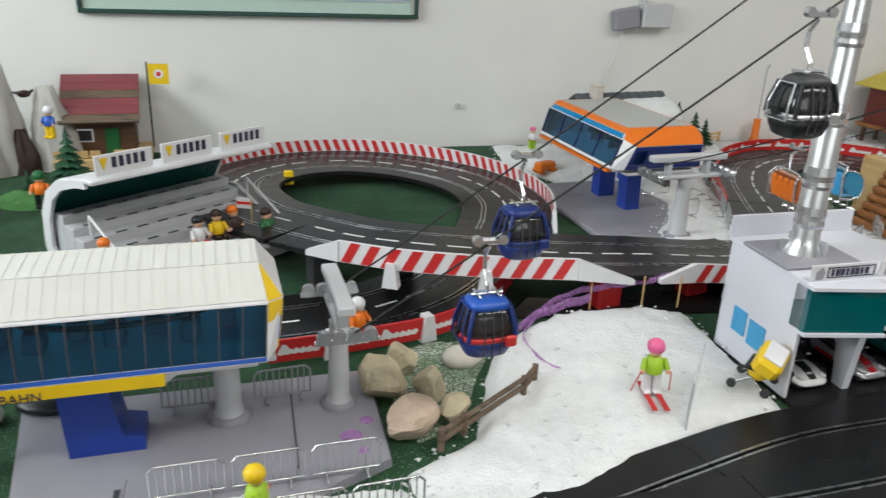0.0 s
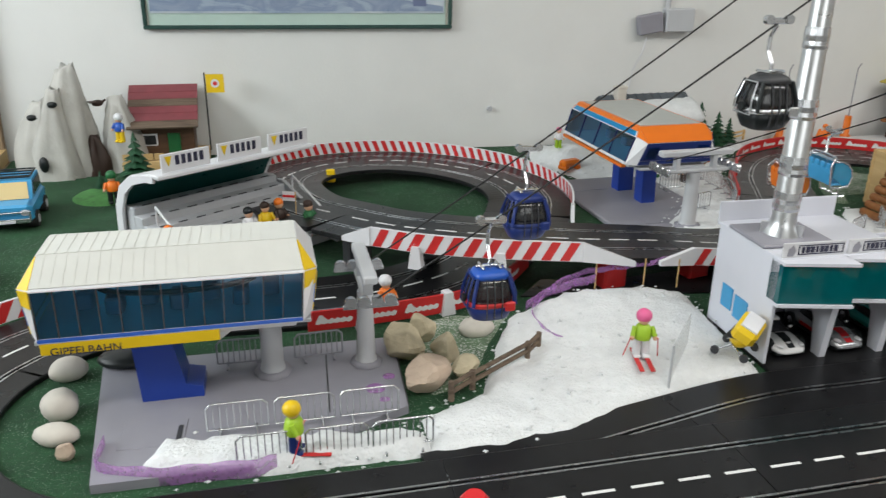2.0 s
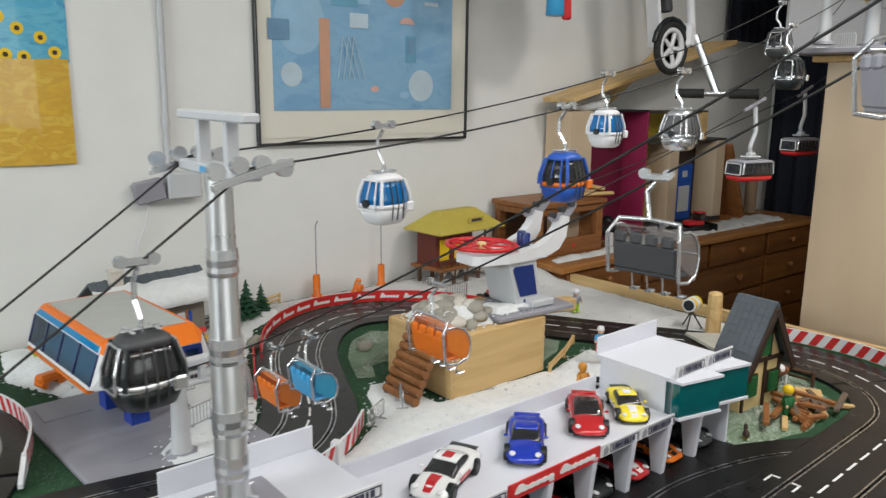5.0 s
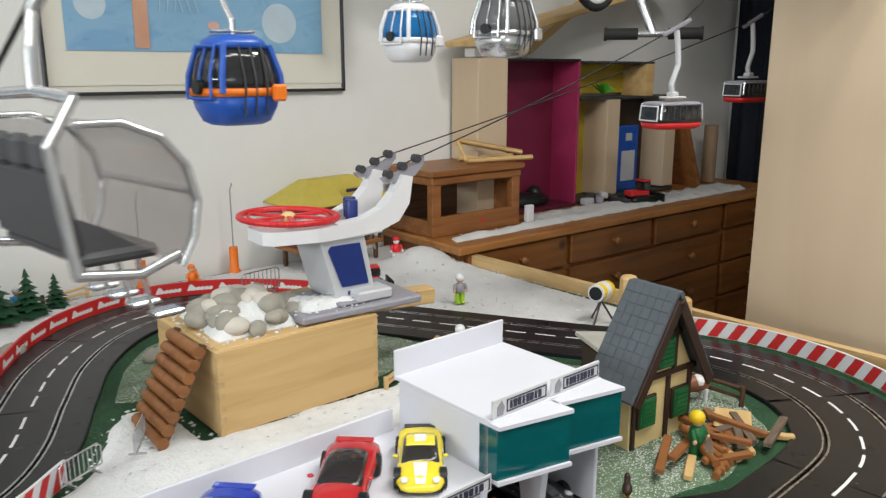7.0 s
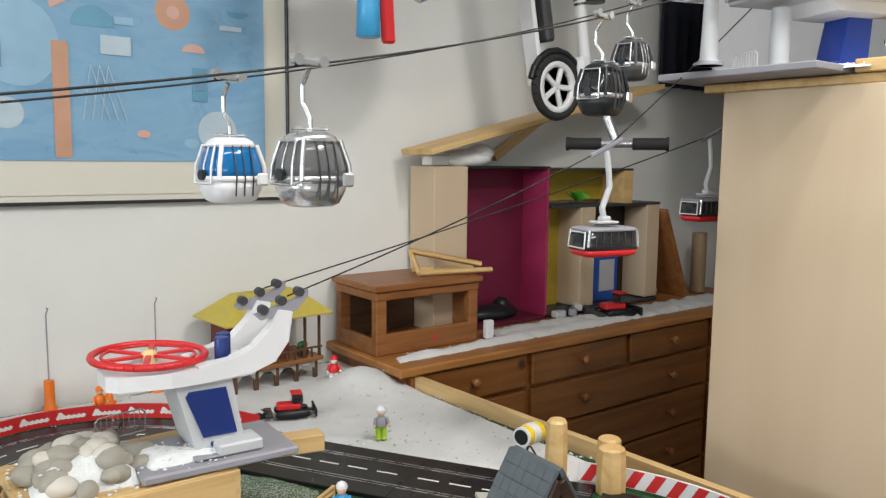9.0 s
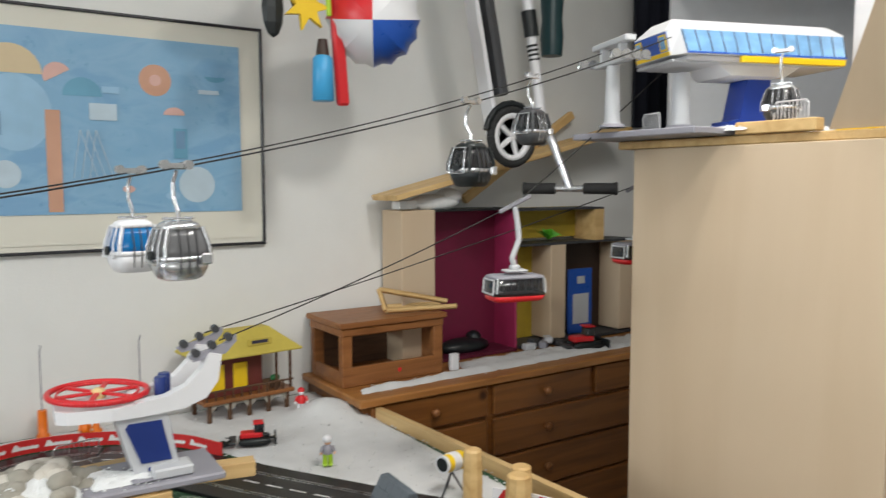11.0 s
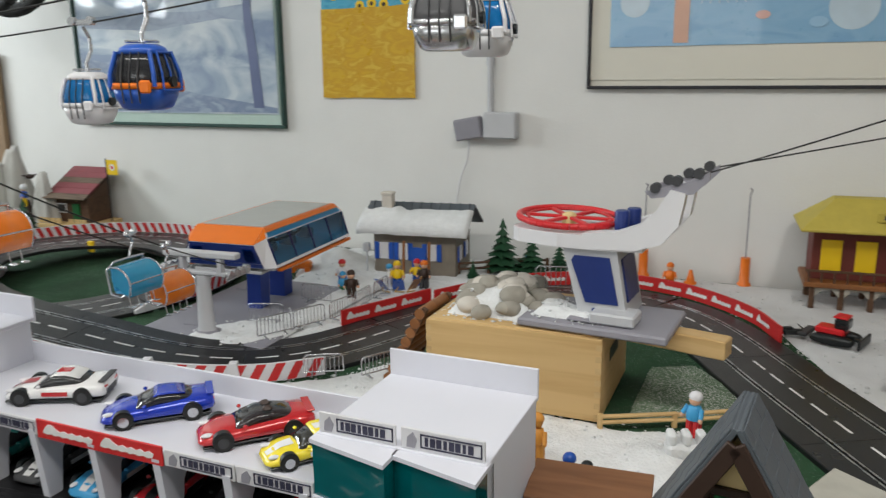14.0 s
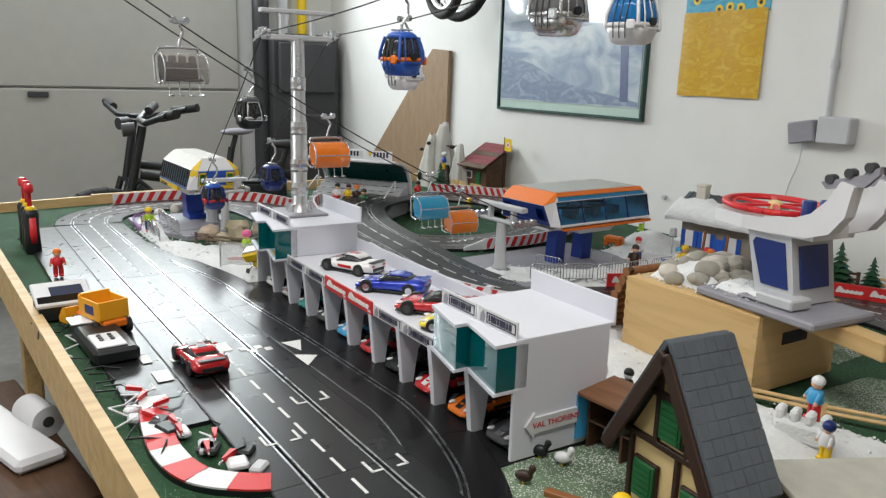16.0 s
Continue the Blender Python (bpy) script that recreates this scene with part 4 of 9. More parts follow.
# ---- cable-car stations ----
def housing(parent, wall, trim, glass, roof, corner, edged):
    """Station hall along x with sloping glass sides and pointed ends; floor at z = 0."""
    P = {}
    for e in (-1, 1):
        for s in (-1, 1):
            P["a", e, s] = Vector((e * 0.158, s * 0.09, 0.01))
            P["c", e, s] = Vector((e * 0.172, s * (0.072 if edged else 0.06), 0.01))
            P["b", e, s] = Vector((e * (0.162 if edged else 0.163), s * 0.074, 0.082 if edged else 0.078))
            P["n", e, s] = Vector((e * (0.186 if edged else 0.18), s * (0.062 if edged else 0.056), 0.07 if edged else 0.074))
            P["t", e, s] = Vector((e * (0.15 if edged else 0.157), s * (0.064 if edged else 0.036), 0.102 if edged else 0.112))
    keys = list(P)
    num = {q: i for i, q in enumerate(keys)}
    walls = {}
    for s in (-1, 1):
        walls["side", 0, s] = [("a", -s, s), ("a", s, s), ("b", s, s), ("b", -s, s)] if s < 0 else [("a", 1, 1), ("a", -1, 1), ("b", -1, 1), ("b", 1, 1)]
        if s < 0:
            walls["side", 0, s] = [("a", -1, -1), ("a", 1, -1), ("b", 1, -1), ("b", -1, -1)]
        walls["slope", 0, s] = [walls["side", 0, s][3], walls["side", 0, s][2], ("t", -s, s), ("t", s, s)]
        for e in (-1, 1):
            q = [("a", e, s), ("c", e, s), ("n", e, s), ("b", e, s)]
            walls["corner", e, s] = q if e * s < 0 else [q[1], q[0], q[3], q[2]]
            q = [("b", e, s), ("n", e, s), ("t", e, s)]
            walls["flash", e, s] = q if e * s < 0 else [q[1], q[0], q[2]]
    for e in (-1, 1):
        walls["nose", e, 0] = [("c", e, -e), ("c", e, e), ("n", e, e), ("n", e, -e)]
        walls["brow", e, 0] = [("n", e, -e), ("n", e, e), ("t", e, e), ("t", e, -e)]
    f = [[num[q] for q in w] for k, w in walls.items() if k[0] != "side"]
    f += [[num["t", -1, -1], num["t", 1, -1], num["t", 1, 1], num["t", -1, 1]], [num[q] for q in (("a", -1, 1), ("a", 1, 1), ("c", 1, 1), ("c", 1, -1), ("a", 1, -1), ("a", -1, -1), ("c", -1, -1), ("c", -1, 1))]]
    part("hall", Mesh().add([P[q] for q in keys], f), wall, parent)
    part("hall_base", Mesh().box(0, 0, 0.004, 0.3, 0.16, 0.011, 0, 0.002), wall, parent)

    def panel(key, u0, u1, v0, v1, lift):
        """A thin plate on a wall, between fractions of its length and height."""
        w = [P[q] for q in walls[key]]
        a, b, c, d = w if len(w) == 4 else (w[0], w[1], w[2], w[2])
        out = (b - a).cross(d - a).normalized() * lift
        at = lambda u, k: a.lerp(b, u).lerp(d.lerp(c, u), k)
        q = [at(u0, v0), at(u1, v0), at(u1, v1), at(u0, v1)]
        return Mesh().add([p + out for p in q] + [p - out * 0.5 for p in q], [(0, 1, 2, 3), (0, 4, 5, 1), (1, 5, 6, 2), (2, 6, 7, 3), (3, 7, 4, 0)])
    ring = Mesh()
    for j in range(28):
        a, b = 2 * math.pi * j / 28, 2 * math.pi * (j + 1) / 28
        ring.cyl((0.1 * math.cos(a), 0.035 * math.sin(a), 0.045), (0.1 * math.cos(b), 0.035 * math.sin(b), 0.045), 0.004, 6)
    part("inner_rail", ring, DTEAL, parent, "dark green running rail inside the hall")
    for j in range(7):
        part("inner_block", Mesh().box(-0.12 + 0.04 * j, 0.012 * (-1) ** j, 0.024, 0.022, 0.03, 0.026, 0, 0.003), GREYPL, parent)
    for s in (-1, 1):
        k = ("side", 0, s)
        for v0, v1 in ((0.0, 0.1), (0.97, 1.0)):
            part("window_frame", panel(k, 0.0, 1.0, v0, v1, 0.001), wall, parent)
        win = part("window_band", panel(k, 0.0, 1.0, 0.1, 0.97, 0.0012), glass, parent)
        bars = 5 if edged else 14
        for j in range(bars):
            u = 0.004 + 0.992 * j / (bars - 1)
            part("glazing_bar", panel(k, u - 0.0022, u + 0.0022, 0.1, 0.97, 0.0022), DGREY if trim is YELLOW else NAVY, win)
        part("sill_line", panel(k, 0.0, 1.0, 0.02, 0.09, 0.002), BLUE if trim is YELLOW else wall, parent)
        part("lower_band", Mesh().box(-0.052 if trim is YELLOW else -0.01, s * 0.086, 0.0015, 0.21 if trim is YELLOW else 0.31, 0.01, 0.017 if trim is YELLOW else 0.008, 0, 0.001), trim, parent)
        for e in (-1, 1):
            part("corner_flash", panel(("flash", e, s), 0.02, 0.98, 0.02, 0.96, 0.0014), wall if glass is PALEGL else trim, parent)
            if glass is BLUEGL and not edged:
                part("corner_flash", panel(("corner", e, s), 0.04, 0.96, 0.66, 0.99, 0.0014), trim, parent)
    for e in (-1, 1):
        part("nose_panel", panel(("nose", e, 0), 0.0, 1.0, 0.2, 0.98, 0.0012), corner, parent)
        part("nose_stripe", panel(("nose", e, 0), 0.0, 1.0, 0.02, 0.18, 0.0012), trim if trim is YELLOW else corner, parent)
        for s in (-1, 1):
            q = part("nose_trim", panel(("nose", e, 0), 0.02 if s < 0 else 0.77, 0.23 if s < 0 else 0.98, 0.22, 0.9, 0.0022), corner if edged else trim, parent)
            part("nose_window", panel(("nose", e, 0), 0.05 if s < 0 else 0.8, 0.2 if s < 0 else 0.95, 0.3, 0.82, 0.003), glass, q)
        part("brow", panel(("brow", e, 0), 0.0, 1.0, 0.0, 1.0, 0.0014), trim if edged else wall, parent)
    ring = [(-0.157, -0.036), (0.157, -0.036), (0.157, 0.036), (-0.157, 0.036)]
    if edged:
        ring = [(x * 0.955, y * 1.77) for x, y in ring]
        part("roof_edge", Mesh().prism(ring, "z", 0.102, 0.1035), trim, parent)
        part("roof_panel", Mesh().prism([(x * 0.95, y * 0.92) for x, y in ring], "z", 0.1034, 0.1048), roof, parent)
        for s in (-1, 1):
            part("upper_window", panel(("slope", 0, s), 0.02, 0.98, 0.0, 0.5, 0.0014), glass, parent)
            part("eave_line", panel(("slope", 0, s), 0.0, 1.0, 0.55, 1.0, 0.0014), trim, parent)
    else:
        rp = part("roof_panel", Mesh().prism(ring, "z", 0.112, 0.1135), roof, parent)
        for k in range(24):
            x = -0.15 + 0.3 * k / 23
            part("roof_rib", Mesh().box(x, 0, 0.1137, 0.0028, 0.072, 0.0008, 0, 0), roof, rp)
        for s in (-1, 1):
            sl = part("roof_slope", panel(("slope", 0, s), 0.0, 1.0, 0.06, 1.0, 0.0012), roof, parent)
            for k in range(24):
                u = 0.03 + 0.94 * k / 23
                part("roof_rib", panel(("slope", 0, s), u - 0.0035, u + 0.0035, 0.08, 0.99, 0.0016), roof, sl)
    return parent


def station(label, x, y, z, rz, wall, trim, glass, roof, corner, pillar, base=True, lettering=None, edged=False, lift=0.12, tall=0.93):
    st = thing("cable_car_station", label, "cable-car station", x, y, z, rz)
    hall = part("hall_floor", Mesh().box(0, 0, lift - 0.002, 0.34, 0.13, 0.006, 0, 0.001), LGREY, st)
    hall.location = (0, 0, 0)
    sub = new("station_hall")
    sub.parent = st
    sub.location = (0, 0, lift)
    sub.scale = (1, 1, tall)
    housing(sub, wall, trim, glass, roof, corner, edged)
    part("drive_pillar", Mesh().prism([(-0.05, 0.012), (-0.016, 0.012), (-0.022, 0.12), (-0.054, 0.12)] if edged else [(-0.058, 0.012), (0.022, 0.012), (0.022, 0.028), (0.0, 0.033), (-0.016, 0.12), (-0.064, 0.12)], "y", -0.02 if edged else -0.046, 0.012 if edged else 0.01), pillar, st, "bright blue drive pillar")
    if edged:
        part("front_pillar", Mesh().prism([(0.05, 0.012), (0.085, 0.012), (0.078, 0.12), (0.045, 0.12)], "y", -0.014, 0.014), pillar, st, "bright blue front pillar")
    part("drive_box", Mesh().prism([(-0.06, lift - 0.024), (0.05, lift - 0.024), (0.085, lift + 0.002), (-0.1, lift + 0.002)], "y", -0.055, 0.055), wall if wall is WPLAST else LGREY, st)
    if not edged:
        col = part("column", Mesh().lathe([(0.022, 0.012), (0.018, 0.02), (0.0155, 0.03), (0.0155, 0.12)], 16, 0, pose(0.115, 0, 0)), LGREY, st)
        part("column_foot", Mesh().lathe([(0.027, 0.012), (0.027, 0.018), (0.018, 0.02)], 8, 0, pose(0.115, 0, 0)), GREYPL, col)
    mast = part("mast", Mesh().lathe([(0.02, 0.012), (0.014, 0.025), (0.011, 0.13)], 12, 0, pose(0.25, 0, 0)), LGREY, st)
    part("mast_foot", Mesh().lathe([(0.024, 0.012), (0.024, 0.017), (0.016, 0.02)], 8, 0, pose(0.25, 0, 0)), GREYPL, mast)
    part("crossbar", Mesh().box(0.25, 0, 0.172, 0.02, 0.135, 0.012, 0, 0.002).box(0.25, 0, 0.135, 0.016, 0.125, 0.008, 0, 0.002).box(0.25, -0.035, 0.153, 0.014, 0.008, 0.035, 0, 0.001).box(0.25, 0.035, 0.153, 0.014, 0.008, 0.035, 0, 0.001), LGREY, mast)
    for s in (-1, 1):
        arm = part("roller_arm", Mesh().box(0.25, s * 0.066, 0.136, 0.075, 0.004, 0.007, 0, 0.001), CHROME, mast)
        for k in range(4):
            part("roller", Mesh().cyl((0.223 + 0.018 * k, s * 0.062, 0.142), (0.223 + 0.018 * k, s * 0.07, 0.142), 0.0085, 14), CHROME, arm)
    if lettering:
        cu = bpy.data.curves.new("lettering", "FONT")
        cu.body, cu.size, cu.extrude, cu.align_x, cu.align_y = lettering, 0.0145, 0.0004, "CENTER", "CENTER"
        tx = new("lettering", cu)
        tx.parent = st
        tx.matrix_basis = pose(-0.105, -0.0913, 0.1215, 90, 0, 0)
        cu.materials.append(SIGNINK)
    if base:
        part("base_plate", Mesh().box(0.08, 0.0, 0.006, 0.43, 0.25, 0.012, 0, 0.003).box(-0.07, -0.07, 0.0125, 0.07, 0.07, 0.0015, 0, 0).box(0.2, -0.05, 0.0125, 0.04, 0.03, 0.0012, 0, 0), GREYPL, st)
    return st


ROOFW = M("ribbed_white_roof", (0.62, 0.62, 0.58), 0.6, var=0.05)
ROOFG = M("pale_grey_roof", (0.42, 0.43, 0.41), 0.6, var=0.08)
PILLARB = M("pillar_blue", (0.015, 0.05, 0.32), 0.35, var=0.05)
st1 = station("white cable-car station with blue windows and yellow trim", -0.106, 0.532, 0, 3.0, WPLAST, YELLOW, BLUEGL, ROOFW, BLUE, PILLARB, False, "GIPFELBAHN", lift=0.124)
st2 = station("orange and navy cable-car station with pale grey roof", 0.884, 1.318, 0, -85, WPLAST, ORANGE, BLUEGL, ROOFG, NAVY, PILLARB, edged=True, tall=0.84)
st2.matrix_world = st2.matrix_world @ Matrix.Diagonal((1.07, 1.3, 1.06, 1))
drift("snow", [(0.86, 1.08), (0.88, 0.99), (1.0, 0.98), (1.07, 1.08), (1.09, 1.3), (1.09, 1.52), (0.97, 1.5), (0.99, 1.26), (0.92, 1.14)], SNOW, "loose snow strewn over the station base", "snow", 0.005, 0.005, base=0.0125)
pf = thing("platform", "flat grey station platform with purple stains", "platform")
slabm = part("slab", Mesh().prism([(-0.237, 0.6), (-0.19, 0.312), (-0.02, 0.318), (0.19, 0.42), (0.19, 0.62)], "z", 0.0, 0.0125), GREYPL, pf)
part("hatch", Mesh().box(-0.135, 0.405, 0.0128, 0.078, 0.06, 0.0014, 0, 0.0005), GREYPL, pf)
part("hatch_slot", Mesh().box(-0.103, 0.4, 0.0138, 0.006, 0.035, 0.001, 0, 0), DGREY, pf)
for gx in (0.085, 0.19):
    part("groove", Mesh().box(gx, 0.5, 0.0128, 0.002, 0.16, 0.0008, 0, 0), DGREY, pf)
for px, py, r in ((0.15, 0.47, 0.014), (0.172, 0.5, 0.009), (0.16, 0.44, 0.007)):
    part("stain", Mesh().lathe([(r, 0.0126), (r * 0.8, 0.0129)], 11, 0, pose(px, py, 0)), PURPLE, pf)

# ---- wooden crate hill with the red drive wheel ----
def crate():
    cr = thing("wooden_crate", "pale wooden crate turned over as a hill", "crate", 1.603, 1.076, 0.003, 1.5)
    for s in (-1, 1):
        part("long_board", Mesh().box(0, s * 0.109, 0.07, 0.292, 0.009, 0.135, 0, 0.001), PINE, cr)
    for s in (-1, 1):
        end = Mesh().box(s * 0.1415, 0, 0.07, 0.009, 0.208, 0.135, 0, 0.001)
        if s > 0:
            end.box(0.1463, -0.01, 0.09, 0.0006, 0.07, 0.022, 1, 0)
        for k in range(7):
            for q in (-1, 1):
                end.box(s * 0.1415, q * 0.109, 0.01 + 0.019 * k, 0.0096, 0.0096, 0.0095, 0, 0)
        part("end_board", end, [PINEY, BLACK], cr)
    part("top_board", Mesh().box(0, 0, 0.136, 0.278, 0.212, 0.006, 0, 0.001), PINE, cr)
    return cr


crate()

# ---- masts, ropes and cabins ----
def sagline(a, b, sag, n=24):
    a, b = Vector(a), Vector(b)
    return [tuple(a.lerp(b, k / n) - Vector((0, 0, 4 * sag * (k / n) * (1 - k / n)))) for k in range(n + 1)]


def rope(label, pts, r=0.0013):
    m = Mesh()
    for p, q in zip(pts, pts[1:]):
        m.cyl(p, q, r, 6)
    return solid("haul_rope", m, CABLE, label, "rope")


A0, A1, A2 = (0.155, 0.537, 0.15), (0.79, 0.549, 0.585), (2.75, 0.795, 0.985)
SAG, CSAG, HALF = 0.07, 0.1, 0.08
C0, C1 = (0.906, 1.051, 0.165), (1.2, -0.75, 1.28)
B0 = (1.86, 1.07, 0.385)
BN = [(1.86, 1.025, 0.385), (2.45, 0.88, 0.632), (2.92, 0.88, 0.95)]
BF = [(1.86, 1.115, 0.385), (2.96, 1.0, 0.67), (3.4, 0.99, 0.85)]


def off(p, dx, dy, dz=0.0):
    return (p[0] + dx, p[1] + dy, p[2] + dz)


for s in (-1, 1):
    rope("thin black haul rope up to the tall mast", sagline(off(A0, 0, s * 0.066), off(A1, 0, s * HALF), 0.006))
    rope("thin black haul rope from the mast to the upper station", sagline(off(A1, 0, s * HALF), off(A2, 0, s * 0.075), SAG))
    rope("thin black haul rope of the chair lift", sagline(off(C0, s * 0.066, 0), off(C1, s * 0.066, 0.0), CSAG))
    ends = BN if s < 0 else BF
    rope("thin black rope of the aerial tram", sagline(ends[0], ends[1], 0.008)[:-1] + sagline(ends[1], ends[2], 0.004))


def tall_mast():
    x, y, z = 0.79, 0.549, PIT[2] + 0.184 * 0.93
    ms = thing("lift_mast", "tall round silver lift mast wrapped with clear tape", "lift mast", x, y, z)
    part("plinth", Mesh().box(0, 0, 0.003, 0.12, 0.1, 0.006, 0, 0.002), GREYPL, ms)
    part("pole", Mesh().lathe([(0.028, 0.006), (0.022, 0.018), (0.0185, 0.03), (0.0185, 0.2), (0.017, 0.205), (0.0145, 0.398)], 20), ALU, ms)
    for k in range(5):
        part("fin", Mesh().box(0, 0.024, 0.014, 0.003, 0.016, 0.02, 0, 0.0005, pose(0, 0, 0, 0, 0, 72 * k)), ALU, ms)
    for k in (0.06, 0.115, 0.2, 0.3):
        r = 0.0195 if k < 0.2 else 0.0188 if k < 0.25 else 0.0168
        b = Mesh().lathe([(r, k - 0.016), (r + 0.001, k - 0.011), (r + 0.0002, k - 0.005), (r + 0.0012, k + 0.003), (r, k + 0.014)], 14, 0, None, False)
        part("tape", b, CHROME, ms, "shiny crumpled clear tape")
    z1 = 0.4
    part("yoke", Mesh().box(0, 0, z1, 0.026, 0.16, 0.012, 0, 0.002).box(0, -0.036, z1 + 0.03, 0.014, 0.01, 0.05, 0, 0.001).box(0, 0.036, z1 + 0.03, 0.014, 0.01, 0.05, 0, 0.001), LGREY, ms)
    part("crossbar", Mesh().box(0, 0, z1 + 0.056, 0.02, 0.172, 0.01, 0, 0.002), LGREY, ms)
    part("plaque", Mesh().box(-0.0135, 0, z1, 0.001, 0.03, 0.006, 0, 0), TEALPL, ms, "small blue maker's plaque without lettering")
    for s in (-1, 1):
        arm = part("roller_arm", Mesh().box(0, s * 0.087, 0, 0.09, 0.004, 0.008, 0, 0.001, pose(0, 0, z1 + 0.002, 0, -14, 0)), CHROME, ms)
        for k in range(4):
            part("roller", Mesh().cyl((-0.036 + 0.024 * k, s * 0.076, z1 + 0.006 + 0.005 * (1.5 - abs(k - 1.5))), (-0.036 + 0.024 * k, s * 0.085, z1 + 0.006 + 0.005 * (1.5 - abs(k - 1.5))), 0.009, 14), CHROME, arm)


tall_mast()


def line_at(a, b, s, sag):
    v = Vector(a).lerp(Vector(b), s) - Vector((0, 0, 4 * sag * s * (1 - s)))
    return v


def shell(m, rows, mi=0, n=20, e=3.2):
    """A rounded box of stacked rings: rows of (z, half-length, half-width)."""
    v, f = [], []
    for z, a, b in rows:
        for i in range(n):
            t = 2 * math.pi * i / n
            c, s = math.cos(t), math.sin(t)
            v.append((a * math.copysign(abs(c) ** (2 / e), c), b * math.copysign(abs(s) ** (2 / e), s), z))
    for j in range(len(rows) - 1):
        f += [[j * n + i, j * n + (i + 1) % n, (j + 1) * n + (i + 1) % n, (j + 1) * n + i] for i in range(n)]
    f += [list(range(n))[::-1], list(range((len(rows) - 1) * n, len(rows) * n))]
    return m.add(v, f, mi, True)


def gondola(label, p, rz, body, glass, roof, accent=None):
    """Cable-car cabin that hangs from the rope at p."""
    g = thing("gondola", label, "gondola", p[0], p[1], p[2], rz, "gondolas")
    z = -0.136
    part("lower_shell", shell(Mesh(), [(z, 0.02, 0.017), (z + 0.003, 0.026, 0.022), (z + 0.014, 0.031, 0.027), (z + 0.026, 0.0335, 0.0295)]), body, g)
    part("window_band", shell(Mesh(), [(z + 0.0255, 0.0328, 0.0288), (z + 0.038, 0.0322, 0.0282), (z + 0.053, 0.0285, 0.025), (z + 0.062, 0.025, 0.022)]), glass, g)
    part("roof", shell(Mesh(), [(z + 0.0615, 0.0262, 0.023), (z + 0.068, 0.023, 0.02), (z + 0.072, 0.016, 0.014)]), roof, g)
    part("belt", shell(Mesh(), [(z + 0.0235, 0.0336, 0.0296), (z + 0.0275, 0.0342, 0.0302), (z + 0.03, 0.0334, 0.0294)]), body if accent is None else accent, g)
    for sx in (-1, 1):
        for sy in (-1, 1):
            part("corner_post", Mesh().tube([(sx * 0.0285, sy * 0.025, z + 0.026), (sx * 0.0278, sy * 0.0244, z + 0.04), (sx * 0.0215, sy * 0.019, z + 0.064)], 0.0026, 8), body, g)
    for sy in (-1, 1):
        for dx in (-0.0105, 0.0, 0.0105):
            part("door_post", Mesh().tube([(dx, sy * 0.0278, z + 0.008), (dx, sy * 0.0302, z + 0.028), (dx, sy * 0.0288, z + 0.04), (dx, sy * 0.0225, z + 0.063)], 0.0009, 5), DGREY if body is not DGREY else CHROME, g)
        part("ski_rack", Mesh().box(0.021, sy * 0.0315, z + 0.026, 0.014, 0.005, 0.014, 0, 0.002), body if accent is None else accent, g)
    for sx in (-1, 1):
        part("bumper", Mesh().cyl((sx * 0.033, 0, z + 0.031), (sx * 0.0375, 0, z + 0.031), 0.006, 10), BLACK, g)
        part("end_frame", Mesh().tube([(sx * 0.0345, -0.017, z + 0.022), (sx * 0.0345, 0.017, z + 0.022), (sx * 0.0335, 0.0165, z + 0.04), (sx * 0.0262, 0.013, z + 0.063), (sx * 0.0262, -0.013, z + 0.063), (sx * 0.0335, -0.0165, z + 0.04)], 0.0013, 6, 0, True), CHROME if body in (BLACK, DGREY, CHROME) else body, g)
        part("end_bar", Mesh().tube([(sx * 0.0335, 0, z + 0.032), (sx * 0.0325, 0, z + 0.042), (sx * 0.0255, 0, z + 0.064)], 0.001, 5), body, g)
    hanger = part("hanger", Mesh().tube([(0, 0, z + 0.07), (0, 0, z + 0.084), (0.0, 0.012, z + 0.1), (0, 0.012, z + 0.118), (0, 0.002, -0.004)], 0.0026, 8), CHROME, g)
    part("roof_frame", Mesh().box(0, 0, z + 0.075, 0.04, 0.005, 0.003, 0, 0.001).box(0.012, 0, z + 0.075, 0.004, 0.026, 0.003, 0, 0.001).box(-0.012, 0, z + 0.075, 0.004, 0.026, 0.003, 0, 0.001), CHROME, g)
    part("grip", Mesh().box(0, 0.002, 0.002, 0.026, 0.008, 0.008, 0, 0.002).cyl((-0.015, 0.004, 0.004), (-0.015, -0.004, 0.004), 0.006, 10).cyl((0.015, 0.004, 0.004), (0.015, -0.004, 0.004), 0.006, 10), CHROME, hanger)
    return g


def lineA(s, side, upper):
    a, b, sag = (A1, A2, SAG) if upper else (A0, A1, 0.006)
    return line_at(off(a, 0, side * (HALF if upper else 0.066)), off(b, 0, side * (0.075 if upper else HALF)), s, sag)


gondola("dark blue gondola with smoked windows on the lower rope", lineA(0.38, 1, False), 4, NAVY, SMOKE, NAVY)
gondola("blue gondola with smoked windows and red flash on the lower rope", lineA(0.24, -1, False), 4, NAVY, SMOKE, BLUE, REDP)
gondola("black and silver gondola close below the tall mast", lineA(0.82, -1, False), 4, BLACK, SMOKE, DGREY, CHROME)
gondola("white gondola with bright blue windows on the upper rope", lineA(0.44, 1, True), 9, WPLAST, M("bright_blue_pane", (0.004, 0.13, 0.36), 0.1, var=0.1, coat=0.4), WPLAST)
gondola("blue and orange-banded gondola on the upper rope", lineA(0.27, -1, True), 9, BLUE, SMOKE, BLUE, ORANGE)
